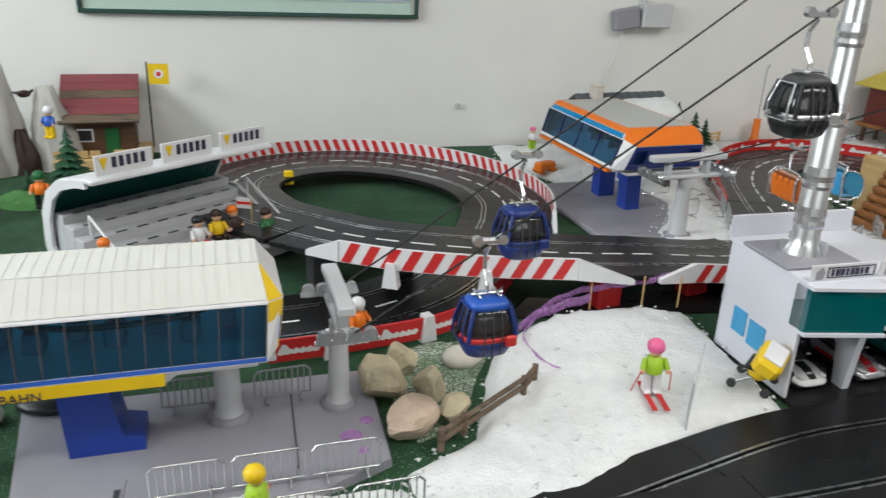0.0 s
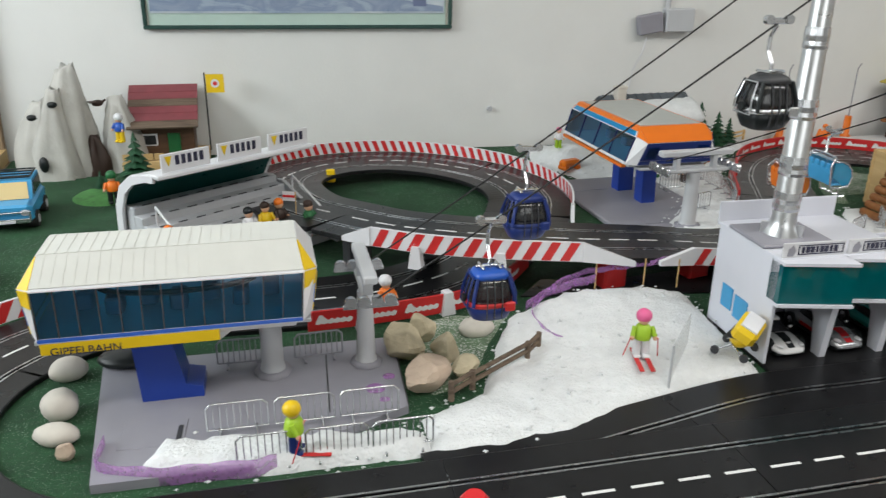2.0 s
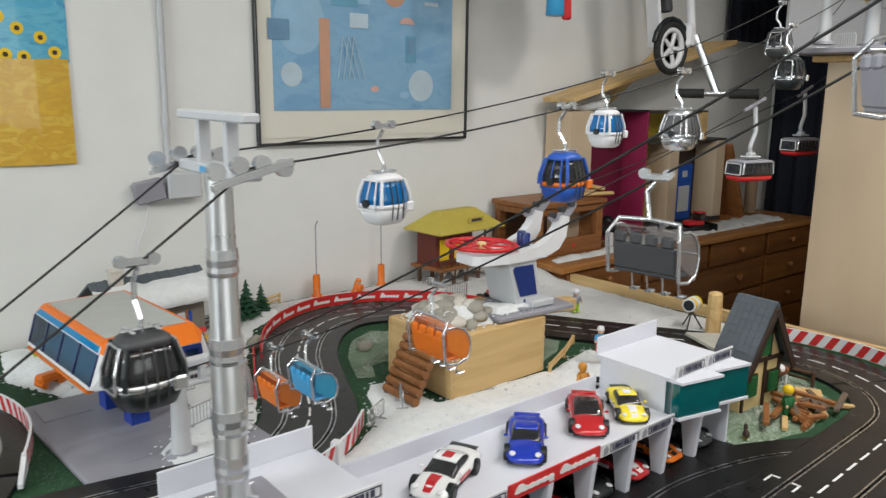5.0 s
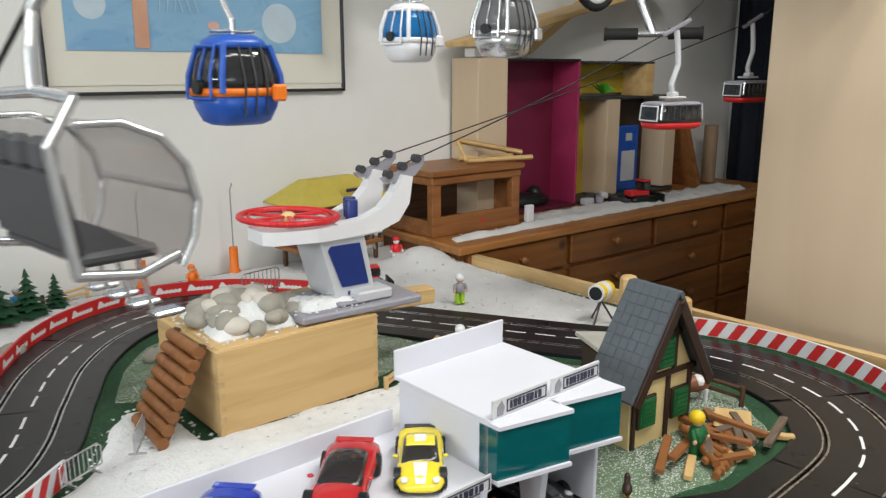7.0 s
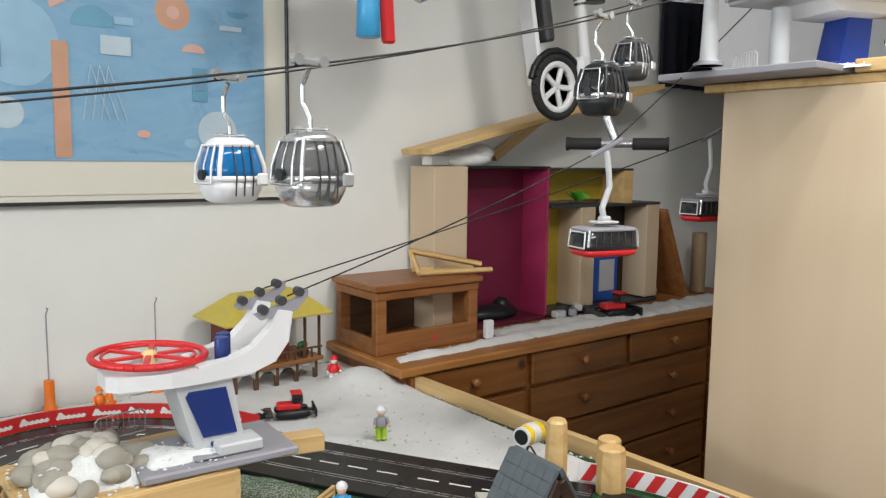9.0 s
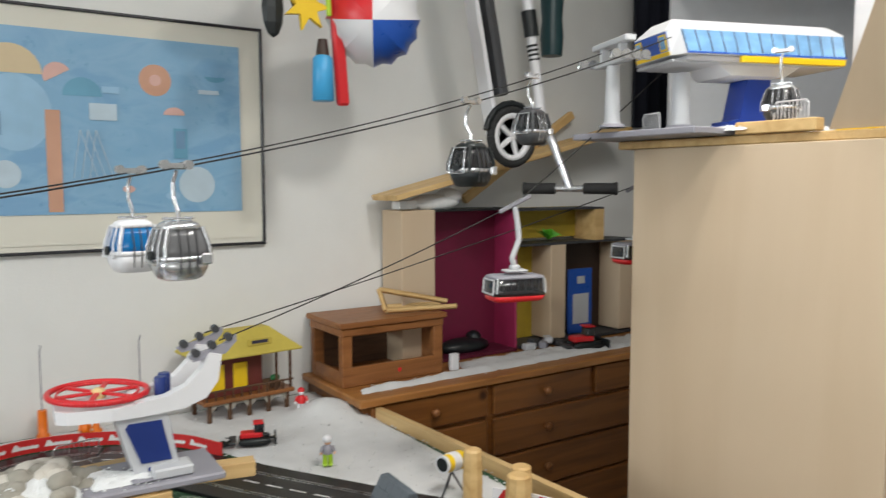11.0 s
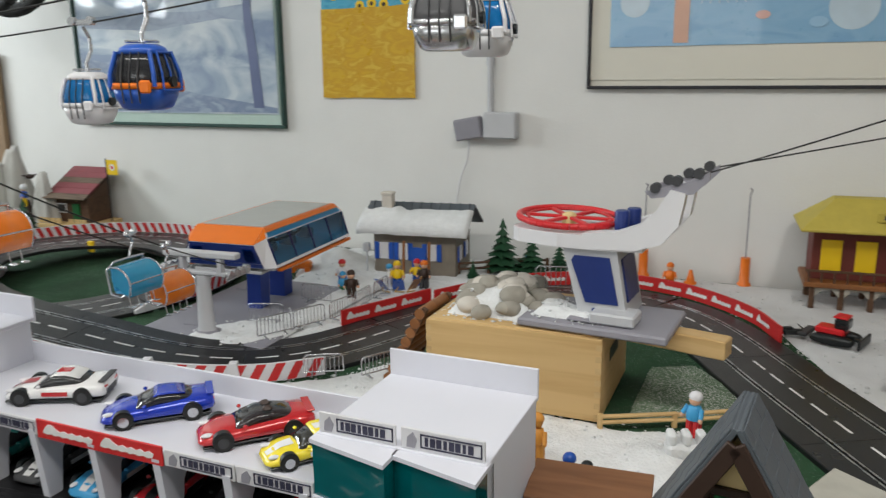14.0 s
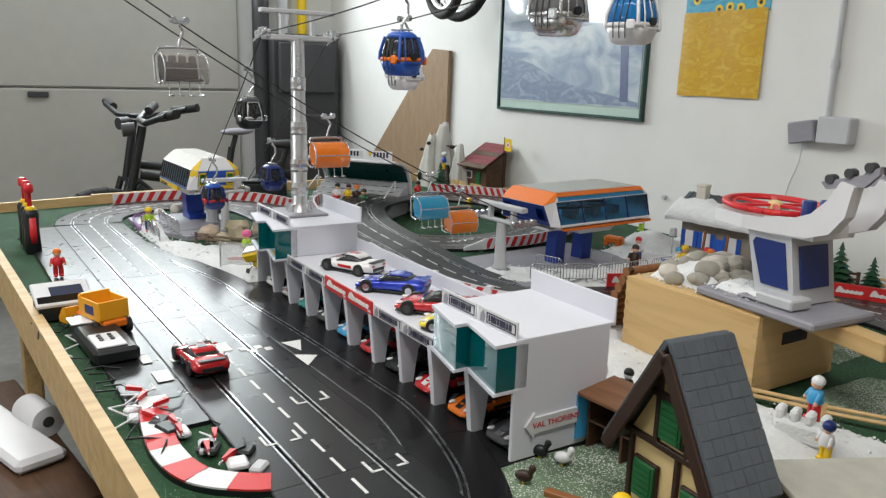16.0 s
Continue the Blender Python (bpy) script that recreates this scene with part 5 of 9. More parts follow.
gondola("silver-grey gondola with grey windows on the upper rope", lineA(0.45, -1, True), 9, CHROME, M("grey_pane", (0.12, 0.12, 0.125), 0.1, var=0.1), CHROME)
gondola("white gondola with bright blue windows close behind the mast", lineA(0.15, 1, True), 9, WPLAST, bpy.data.materials["bright_blue_pane"], WPLAST)
gondola("black gondola near the upper station", lineA(0.85, 1, True), 9, DGREY, SMOKE, DGREY, CHROME)
gondola("black and silver gondola near the upper station", lineA(0.7, -1, True), 9, BLACK, SMOKE, BLACK, CHROME)


def chair(label, s, side, seat, hood, turn=0, size=0.76):
    p = line_at(off(C0, side * 0.066, 0), off(C1, side * 0.066, 0), s, CSAG)
    c = thing("lift_chair", label, "lift chair", p.x, p.y, p.z, turn, "chair-lift chairs", scale=size)
    z, W = -0.13, 0.046
    part("seat", Mesh().box(0.002, 0, z + 0.012, 0.034, 2 * W - 0.006, 0.006, 0, 0.002), seat, c)
    part("backrest", Mesh().box(0, 0, 0, 0.005, 2 * W - 0.006, 0.036, 0, 0.002, pose(-0.018, 0, z + 0.032, 0, -10, 0)), seat, c)
    for k in range(4):
        y = -0.033 + 0.022 * k
        part("headrest", Mesh().box(-0.022, y, z + 0.056, 0.007, 0.017, 0.015, 0, 0.003), seat, c)
        part("footrest", Mesh().box(0.024, y, z - 0.02, 0.014, 0.01, 0.003, 0, 0.001).cyl((0.018, y, z - 0.019), (0.012, y, z + 0.01), 0.0012, 6), CHROME, c)
    # bubble of clear plastic, closed over the seats
    prof = [(0.026, z + 0.004), (0.033, z + 0.016), (0.036, z + 0.032), (0.032, z + 0.048), (0.021, z + 0.061), (0.004, z + 0.068), (-0.014, z + 0.068)]
    m = Mesh()
    m.add([(a, y, b) for a, b in prof for y in (-W, W)], [[2 * k, 2 * k + 1, 2 * k + 3, 2 * k + 2] for k in range(len(prof) - 1)], 0, True)
    bub = part("hood", m, hood, c, "curved weather hood")
    for sy in (-1, 1):
        part("hood_end", Mesh().add([(a, sy * W, b) for a, b in prof] + [(-0.014, sy * W, z + 0.03)], [list(range(len(prof) + 1))[::-sy]]), hood, bub)
        part("hood_rim", Mesh().tube([(a, sy * (W + 0.001), b) for a, b in prof], 0.0018, 6), CHROME, bub)
        part("side_frame", Mesh().tube([(0.024, sy * (W + 0.003), z + 0.01), (0.006, sy * (W + 0.003), z + 0.004), (-0.02, sy * (W + 0.003), z + 0.008), (-0.026, sy * (W + 0.003), z + 0.06), (-0.012, sy * (W - 0.004), z + 0.078)], 0.0024, 8), CHROME, c)
    part("hood_bar", Mesh().cyl((0.035, -W, z + 0.036), (0.035, W, z + 0.036), 0.0016, 6), CHROME, bub)
    h = part("hanger", Mesh().tube([(-0.012, -W + 0.004, z + 0.078), (-0.01, 0, z + 0.08), (-0.012, W - 0.004, z + 0.078)], 0.0028, 8).tube([(-0.01, 0, z + 0.08), (-0.008, 0.004, z + 0.098), (-0.004, 0.009, z + 0.114), (0, 0, -0.004)], 0.003, 8), CHROME, c)
    xf = pose(0, 0, 0, 0, 0, -70 - turn)
    part("grip", Mesh().box(0, 0.001, 0.002, 0.032, 0.009, 0.009, 0, 0.002, xf).cyl(xf @ Vector((-0.015, 0.005, 0.006)), xf @ Vector((-0.015, -0.004, 0.006)), 0.007, 10).cyl(xf @ Vector((0.015, 0.005, 0.006)), xf @ Vector((0.015, -0.004, 0.006)), 0.007, 10), CHROME, h)
    return c


ORHOOD = M("orange_hood", (0.75, 0.2, 0.02), 0.1, alpha=0.75, coat=0.5)
BLHOOD = M("blue_hood", (0.03, 0.3, 0.5), 0.1, alpha=0.75, coat=0.5)
CLHOOD = M("smoky_clear_hood", (0.25, 0.22, 0.21), 0.08, alpha=0.45, coat=0.5)
chair("chair-lift chair with clear smoky hood and silver frame", 0.46, 1, DGREY, CLHOOD, 8, 0.8)
chair("chair-lift chair with blue hood", 0.155, 1, TEALPL, BLHOOD)
chair("chair-lift chair with orange hood close to the station", 0.105, 1, ORANGE, ORHOOD)
chair("chair-lift chair with orange hood above the pit garages", 0.3, 1, ORANGE, ORHOOD)
chair("silver chair-lift chair with grey seats and open hood", 0.6, -1, GREYPL, CLHOOD, -42, 0.72)


def tram(label, p, rz):
    t = thing("aerial_tram", label, "aerial tram", p[0], p[1], p[2], rz, "aerial trams")
    z = -0.205
    part("red_skirt", shell(Mesh(), [(z, 0.05, 0.026), (z + 0.004, 0.058, 0.033), (z + 0.014, 0.061, 0.0355)], 0, 24, 6), RED, t)
    part("window_band", shell(Mesh(), [(z + 0.0135, 0.0612, 0.0356), (z + 0.02, 0.0618, 0.0358), (z + 0.05, 0.058, 0.034)], 0, 24, 6), SMOKE, t)
    part("roof", shell(Mesh(), [(z + 0.049, 0.059, 0.035), (z + 0.054, 0.057, 0.033), (z + 0.056, 0.05, 0.028)], 0, 24, 6), GREYPL, t)
    for sx in (-1, 1):
        for sy in (-1, 1):
            part("corner_post", Mesh().cyl((sx * 0.055, sy * 0.0315, z + 0.02), (sx * 0.0525, sy * 0.031, z + 0.052), 0.003, 8), CHROME, t)
    for k in range(6):
        for sy in (-1, 1):
            part("window_bar", Mesh().box(-0.04 + 0.016 * k, sy * 0.0352, z + 0.035, 0.0015, 0.002, 0.03, 0, 0), DGREY, t)
    for sx in (-1, 1):
        part("end_frame", Mesh().tube([(sx * 0.0615, -0.027, z + 0.018), (sx * 0.0615, 0.027, z + 0.018), (sx * 0.059, 0.026, z + 0.047), (sx * 0.059, -0.026, z + 0.047)], 0.0016, 6, 0, True), WPLAST, t)
    part("roof_frame", Mesh().box(0, 0, z + 0.064, 0.05, 0.03, 0.005, 0, 0.002).box(0, 0, z + 0.07, 0.02, 0.02, 0.012, 0, 0.003), LGREY, t)
    h = part("hanger", Mesh().tube([(0, 0, z + 0.07), (-0.006, 0, z + 0.09), (0.01, 0.0, z + 0.13), (0.006, 0, z + 0.165), (0.0, 0, -0.006)], 0.006, 10), LGREY, t)
    part("carriage", Mesh().box(0, 0, 0.0, 0.08, 0.007, 0.009, 0, 0.002, pose(0, 0, 0, 0, -25, 0)), GREYPL, h)
    return t


tram("red and grey aerial tram with dark windows", BN[1], -14)
tram("red and white aerial tram with dark windows", BF[1], -8)


# ---- red drive wheel station on the crate ----
def wheel_station():
    w = thing("drive_wheel_station", "white lift drive station with a large red wheel", "lift station", 1.69, 1.065, 0.142, -3)
    part("base_plate", Mesh().box(0.045, -0.02, 0.009, 0.235, 0.15, 0.013, 0, 0.003).box(0.03, -0.07, 0.0195, 0.05, 0.02, 0.003, 0, 0.001), GREYPL, w)
    part("pillar", Mesh().prism([(0.016, 0.018), (0.092, 0.018), (0.072, 0.128), (-0.014, 0.128)], "y", -0.05, 0.05), LGREY, w)
    part("blue_panel", Mesh().prism([(0.026, 0.042), (0.078, 0.042), (0.062, 0.116), (0.006, 0.116), (0.001, 0.108)], "y", -0.0525, -0.049), NAVY, w)
    part("blue_panel", Mesh().prism([(0.026, 0.042), (0.078, 0.042), (0.062, 0.116), (0.006, 0.116), (0.001, 0.108)], "y", 0.049, 0.0525), NAVY, w)
    part("blue_panel", Mesh().box(0, 0, 0, 0.003, 0.07, 0.07, 0, 0.001, pose(0.0825, 0, 0.078, 0, -10.3, 0)), NAVY, w)
    part("handle_slot", Mesh().box(0.052, -0.0515, 0.03, 0.03, 0.004, 0.007, 0, 0.001), NAVY, w)
    part("foot_box", Mesh().box(0.075, -0.055, 0.026, 0.07, 0.05, 0.018, 0, 0.003), LGREY, w)
    part("deck", Mesh().prism([(-0.105, -0.03), (-0.09, -0.045), (-0.02, -0.06), (0.07, -0.056), (0.11, -0.05), (0.11, 0.05), (0.07, 0.056), (-0.02, 0.06), (-0.09, 0.045), (-0.105, 0.03)], "z", 0.128, 0.15), WPLAST, w)
    for s in (-1, 1):
        part("arm", Mesh().prism([(0.02, 0.129), (0.1, 0.132), (0.14, 0.146), (0.162, 0.175), (0.17, 0.222), (0.148, 0.227), (0.13, 0.196), (0.105, 0.172), (0.07, 0.158), (0.02, 0.153)], "y", s * 0.046 - 0.012, s * 0.046 + 0.012), WPLAST, w)
        part("motor", Mesh().lathe([(0.011, 0.15), (0.0115, 0.182), (0.01, 0.185)], 14, 0, pose(0.075 + 0.006 * s, s * 0.014, 0)), NAVY, w)
        ar = part("roller_arm", Mesh().prism([(0.11, 0.222), (0.175, 0.24), (0.2, 0.255), (0.2, 0.243), (0.18, 0.222), (0.12, 0.212)], "y", s * 0.046 - 0.004, s * 0.046 + 0.004), GREYPL, w)
        for k in range(3):
            part("roller", Mesh().cyl((0.125 + 0.03 * k, s * 0.046 - 0.007, 0.228 + 0.012 * k), (0.125 + 0.03 * k, s * 0.046 + 0.007, 0.228 + 0.012 * k), 0.0075, 12), DGREY, ar)
    wh = Mesh()
    n = 40
    xf = pose(-0.03, 0.03, 0.16, 0, 2, 0)
    for k in range(n):
        a, b = 2 * math.pi * k / n, 2 * math.pi * (k + 1) / n
        wh.cyl(tuple(xf @ Vector((0.083 * math.cos(a), 0.083 * math.sin(a), 0))), tuple(xf @ Vector((0.083 * math.cos(b), 0.083 * math.sin(b), 0))), 0.0055, 8)
        wh.cyl(tuple(xf @ Vector((0.068 * math.cos(a), 0.068 * math.sin(a), 0))), tuple(xf @ Vector((0.068 * math.cos(b), 0.068 * math.sin(b), 0))), 0.0025, 6)
    wheel = part("drive_wheel", wh, RED, w, "red plastic rope wheel")
    for k in range(6):
        a = 2 * math.pi * k / 6
        part("spoke", Mesh().box(0.038, 0, 0, 0.07, 0.009, 0.005, 0, 0.001, xf @ pose(0, 0, 0, 0, 0, 60 * k + 12)), RED, wheel)
    part("hub", Mesh().lathe([(0.012, -0.014), (0.012, 0.004), (0.006, 0.008)], 12, 0, xf), CREAM, wheel)


wheel_station()
drift("snow", [(1.62, 0.99), (1.74, 0.975), (1.8, 1.0), (1.74, 1.03), (1.66, 1.1), (1.61, 1.08)], SNOW, "loose snow on the grey plate of the drive station", "snow", 0.01, 0.006, step=0.007, slope=0.8, base=0.1575)

# ---- stones, beams and ladder of the crate hill ----
def stone(mat, x, y, z, a, b, c, rz, label, group="", lumpy=0.12, name="stone", seed=0):
    m = Mesh().ball((0, 0, 0), (a, b, c), 16, 11)
    k = random.Random(seed or int((x * 911 + y * 353 + a * 7717) * 1000))
    o = Vector((k.uniform(0, 50), k.uniform(0, 50), k.uniform(0, 50)))
    for i, p in enumerate(m.v):
        d = 1 + lumpy * noise.noise(Vector(p) / max(a, b, c) * 1.3 + o) + lumpy * 0.4 * noise.noise(Vector(p) / max(a, b, c) * 3.5 + o)
        m.v[i] = (p[0] * d, p[1] * d, p[2] * d)
    return solid(name, m, mat, label, "stone", x, y, z, rz, group)


rnd = random.Random(5)
for i in range(48):
    a, q = rnd.uniform(0, 6.283), math.sqrt(rnd.random())
    x, y = 1.562 + 0.085 * q * math.cos(a), 1.08 + 0.09 * q * math.sin(a)
    big = rnd.uniform(0.015, 0.026)
    heap = 0.034 * max(0.0, 1 - q * q) * (0.55 + 0.45 * rnd.random())
    stone(rnd.choice((STONE, STONEW, STONE, STONE)), x, y, 0.142 + big * 0.45 + heap, big, big * rnd.uniform(0.65, 0.9), big * rnd.uniform(0.55, 0.75), rnd.uniform(0, 180), "smooth grey river pebble on the crate", "pebbles on the crate", name="pebble", lumpy=0.1)
drift("snow", [(1.47, 0.985), (1.63, 0.985), (1.66, 1.1), (1.6, 1.18), (1.47, 1.18)], SNOW, "loose snow between the pebbles", "snow", 0.02, 0.008, [(1.565, 1.06, 0.024, 0.04), (1.49, 1.03, 0.02, 0.03)], 0.008, slope=1.0, base=0.141)
solid("timber_beam", Mesh().box(0, 0, 0, 0.22, 0.035, 0.03, 0, 0.002), PINE, "square pine beam under the grey plate", "beam", 1.82, 1.06, 0.128, -12)
solid("timber_slat", Mesh().box(0, 0, 0, 0.09, 0.014, 0.012, 0, 0.001), PINE, "thin pine slat on the crate", "slat", 1.76, 0.995, 0.148, 24)
lad = thing("log_ladder", "brown log stair leaning on the crate end", "ladder", 1.4, 1.05, 0.004)
for s in (-1, 1):
    part("stringer", Mesh().box(0, s * 0.05, 0.08, 0.01, 0.009, 0.17, 0, 0.001), DARKWOOD, lad)
for k in range(8):
    part("tread", Mesh().cyl((-0.004, -0.056, 0.012 + 0.02 * k), (-0.004, 0.056, 0.012 + 0.02 * k), 0.0095, 10), OAK, lad)
lad.matrix_world = pose(1.375, 1.03, 0.004, 0, 27, 0)

# stones by the first station
def boulder(mat, x, y, z, a, b, c, rz, label, seed):
    """A broken stone: a ball cut by random planes, with flat faces."""
    m = Mesh().ball((0, 0, 0), (1, 1, 1), 22, 14)
    k = random.Random(seed + 30)
    cuts = [(Vector((k.gauss(0, 1), k.gauss(0, 1), k.gauss(0, 1))).normalized(), k.uniform(0.62, 0.85)) for _ in range(13)]
    for i, p in enumerate(m.v):
        p = Vector(p)
        for nrm, dd in cuts:
            h = p.dot(nrm) - dd
            if h > 0:
                p -= nrm * h
        p *= 1 + 0.05 * noise.noise(p * 4 + Vector((seed, 2, 1)))
        m.v[i] = (p.x * a * 0.86, p.y * b * 0.86, p.z * c * 0.86)
    m.s = [False] * len(m.s)
    return solid("stone", m, mat, label, "stone", x, y, z, rz)


for i, (x, y, a, b, c, rz, mt, lb) in enumerate([
        (0.222, 0.475, 0.045, 0.034, 0.036, 20, ROCKB, "angular reddish brown stone beside the platform"), (0.2, 0.565, 0.05, 0.036, 0.04, 120, ROCK, "angular yellowish stone beside the platform"),
        (0.235, 0.62, 0.038, 0.03, 0.03, 70, ROCK, "angular yellowish stone beside the platform"), (0.262, 0.55, 0.036, 0.026, 0.03, 100, ROCK, "angular greenish brown stone beside the platform"),
        (0.282, 0.495, 0.032, 0.022, 0.024, 40, ROCK, "small angular stone beside the platform"), (0.33, 0.63, 0.03, 0.021, 0.018, 10, STONEW, "smooth oval pebble on the grass"),
        (-0.282, 0.587, 0.026, 0.02, 0.019, 15, STONEW, "smooth cream pebble on the grass"), (-0.266, 0.485, 0.024, 0.023, 0.022, 30, STONEW, "smooth cream pebble on the grass"),
        (-0.255, 0.425, 0.028, 0.019, 0.015, -10, STONEW, "smooth white pebble on the grass"), (-0.233, 0.384, 0.015, 0.013, 0.015, 0, ROCKB, "small brown snail-shaped stone")]):
    stone(mt, x, y, c * 0.75, a, b, c, rz, lb, lumpy=0.1) if mt not in (ROCK, ROCKB) else boulder(mt, x, y, c * 0.8, a, b, c, rz, lb, i)
for x, y, a in ((1.29, 1.55, 0.03), (1.5, 1.36, 0.024)):
    stone(STONE, x, y, a * 0.4, a, a * 0.7, a * 0.6, 30, "grey stone lying on the grass")

# ---- railings, fences ----
def railing(x, y, z, rz, mat, label, w=0.075, h=0.045, lean=0.0):
    r = thing("crowd_barrier", label, "barrier", x, y, z, rz, "crowd barriers")
    part("frame", Mesh().tube([(-w / 2, 0, 0.008), (-w / 2, 0, h - 0.006), (-w / 2 + 0.006, 0, h), (w / 2 - 0.006, 0, h), (w / 2, 0, h - 0.006), (w / 2, 0, 0.008)], 0.0013, 6, 0, True), mat, r)
    for k in range(8):
        px = -w / 2 + w * (k + 1) / 9
        part("bar", Mesh().cyl((px, 0, 0.008), (px, 0, h), 0.0008, 6), mat, r)
    for s in (-1, 1):
        part("foot", Mesh().box(s * w * 0.3, 0, 0.003, 0.003, 0.025, 0.003, 0, 0.0005).box(s * w * 0.3, 0, 0.006, 0.003, 0.003, 0.006, 0, 0), mat, r)
    return r


for k in range(3):
    railing(-0.035 + 0.083 * k + 0.005, 0.39 + 0.004 * k, 0.0125, 3, CHROME, "silver crowd barrier on the station platform")
    railing(0.01 + 0.081 * k, 0.329 + 0.003 * k, 0.004, 3, CHROME, "silver metal crowd barrier at the snow's edge")
railing(-0.035, 0.56, 0.0125, 2, GREYPL, "grey crowd barrier between the station columns", 0.07)
railing(0.075, 0.565, 0.0125, 6, GREYPL, "grey crowd barrier between the station columns", 0.07)
cp = thing("clear_screen", "clear plastic screen standing in the snow of the slope", "screen", 0.6, 0.465, 0.008, 52)
part("sheet", Mesh().box(0, 0, 0.034, 0.12, 0.0015, 0.062, 0, 0.0004), GLASSY, cp)
part("post", Mesh().cyl((-0.06, 0, -0.004), (-0.06, 0, 0.066), 0.002, 8), LGREY, cp)
for x, y, rz in ((1.05, 1.09, 62), (1.085, 1.165, 64), (0.985, 1.15, 20), (1.115, 1.245, 80), (1.12, 1.33, 92), (1.0, 1.32, 5), (1.118, 1.42, 92)):
    railing(x, y, 0.012, rz, CHROME, "silver crowd barrier by the orange station")
railing(1.63, 1.15, 0.155, 10, CHROME, "silver crowd barrier on the crate hill", 0.08, 0.045)
railing(1.26, 0.95, 0.012, 30, CHROME, "silver crowd barrier on the snow", 0.07, 0.04)
railing(1.35, 0.99, 0.012, 60, CHROME, "silver crowd barrier lying on the snow", 0.07, 0.04)


def rail_fence(label, pts, mat, h=0.028, z=0.0, posts=True):
    f = thing("wooden_fence", label, "fence")
    for i, (a, b) in enumerate(zip(pts, pts[1:])):
        for q in (0.5, 0.95):
            part("rail", Mesh().cyl((a[0], a[1], z + h * q), (b[0], b[1], z + h * q + 0.002), 0.0035, 7), mat, f)
    if posts:
        for p in pts:
            part("post", Mesh().cyl((p[0], p[1], z), (p[0], p[1], z + h * 1.15), 0.0045, 8), mat, f)
    return f


rail_fence("weathered brown split-rail fence on the snow", [(0.25, 0.43), (0.285, 0.455), (0.385, 0.525), (0.41, 0.552)], GREYWOOD, 0.026, 0.008)
rail_fence("brown plank fence in front of the crate", [(1.757, 0.95), (1.86, 1.0), (1.96, 1.058)], PINE, 0.021, 0.004)
rail_fence("dark wooden fence behind the far bend", [(1.2, 1.7), (1.27, 1.74), (1.34, 1.79), (1.41, 1.82)], DARKWOOD, 0.034, 0.004)
rail_fence("pale plank fence at the wall", [(1.43, 1.83), (1.52, 1.87)], PINE, 0.03, 0.004)
rail_fence("dark wooden fence in the farmyard", [(2.13, 0.66), (2.17, 0.6), (2.17, 0.52)], DARKWOOD, 0.035, 0.0)

# purple gauze along the slope and the platform
def ribbon(label, pts, h, z0):
    path = spline([(p[0], p[1], p[2] if len(p) > 2 else z0) for p in pts], 0.01)
    path = [p + np.array([0.0012 * math.sin(i * 0.9), 0.0012 * math.cos(i * 0.7), 0.0015 * math.sin(i * 1.3)]) for i, p in enumerate(path)]
    return solid("gauze_strip", sweep(Mesh(), path, [(-0.0005, 0), (0.0005, 0), (0.0005, h), (-0.0005, h)], 0, True), PURPLE, label, "gauze")


ribbon("thin purple gauze strip round the platform edge", [(-0.19, 0.39), (-0.187, 0.34), (-0.13, 0.318), (-0.03, 0.314), (0.02, 0.318)], 0.026, 0.0)
ribbon("thin purple gauze strip along the top of the slope", [(0.45, 0.71, 0.012), (0.5, 0.735, 0.03), (0.56, 0.745, 0.045), (0.64, 0.748, 0.05), (0.72, 0.742, 0.062)], 0.011, 0.0)
ribbon("wide purple gauze bunched at the top of the slope", [(0.43, 0.69, 0.008), (0.47, 0.72, 0.014), (0.52, 0.728, 0.026), (0.57, 0.735, 0.034)], 0.016, 0.0)
ribbon("thin purple gauze strip hanging down the snow", [(0.47, 0.712, 0.02), (0.435, 0.67, 0.018), (0.43, 0.615, 0.016), (0.452, 0.565, 0.014)], 0.007, 0.0)
for x, y in ((0.57, 0.735), (0.66, 0.73), (0.72, 0.72)):
    solid("marker_stick", Mesh().cyl((0, 0, 0), (0, 0, 0.055), 0.0015, 6), PINE, "thin wooden stick in the snow", "stick", x, y, 0.02)

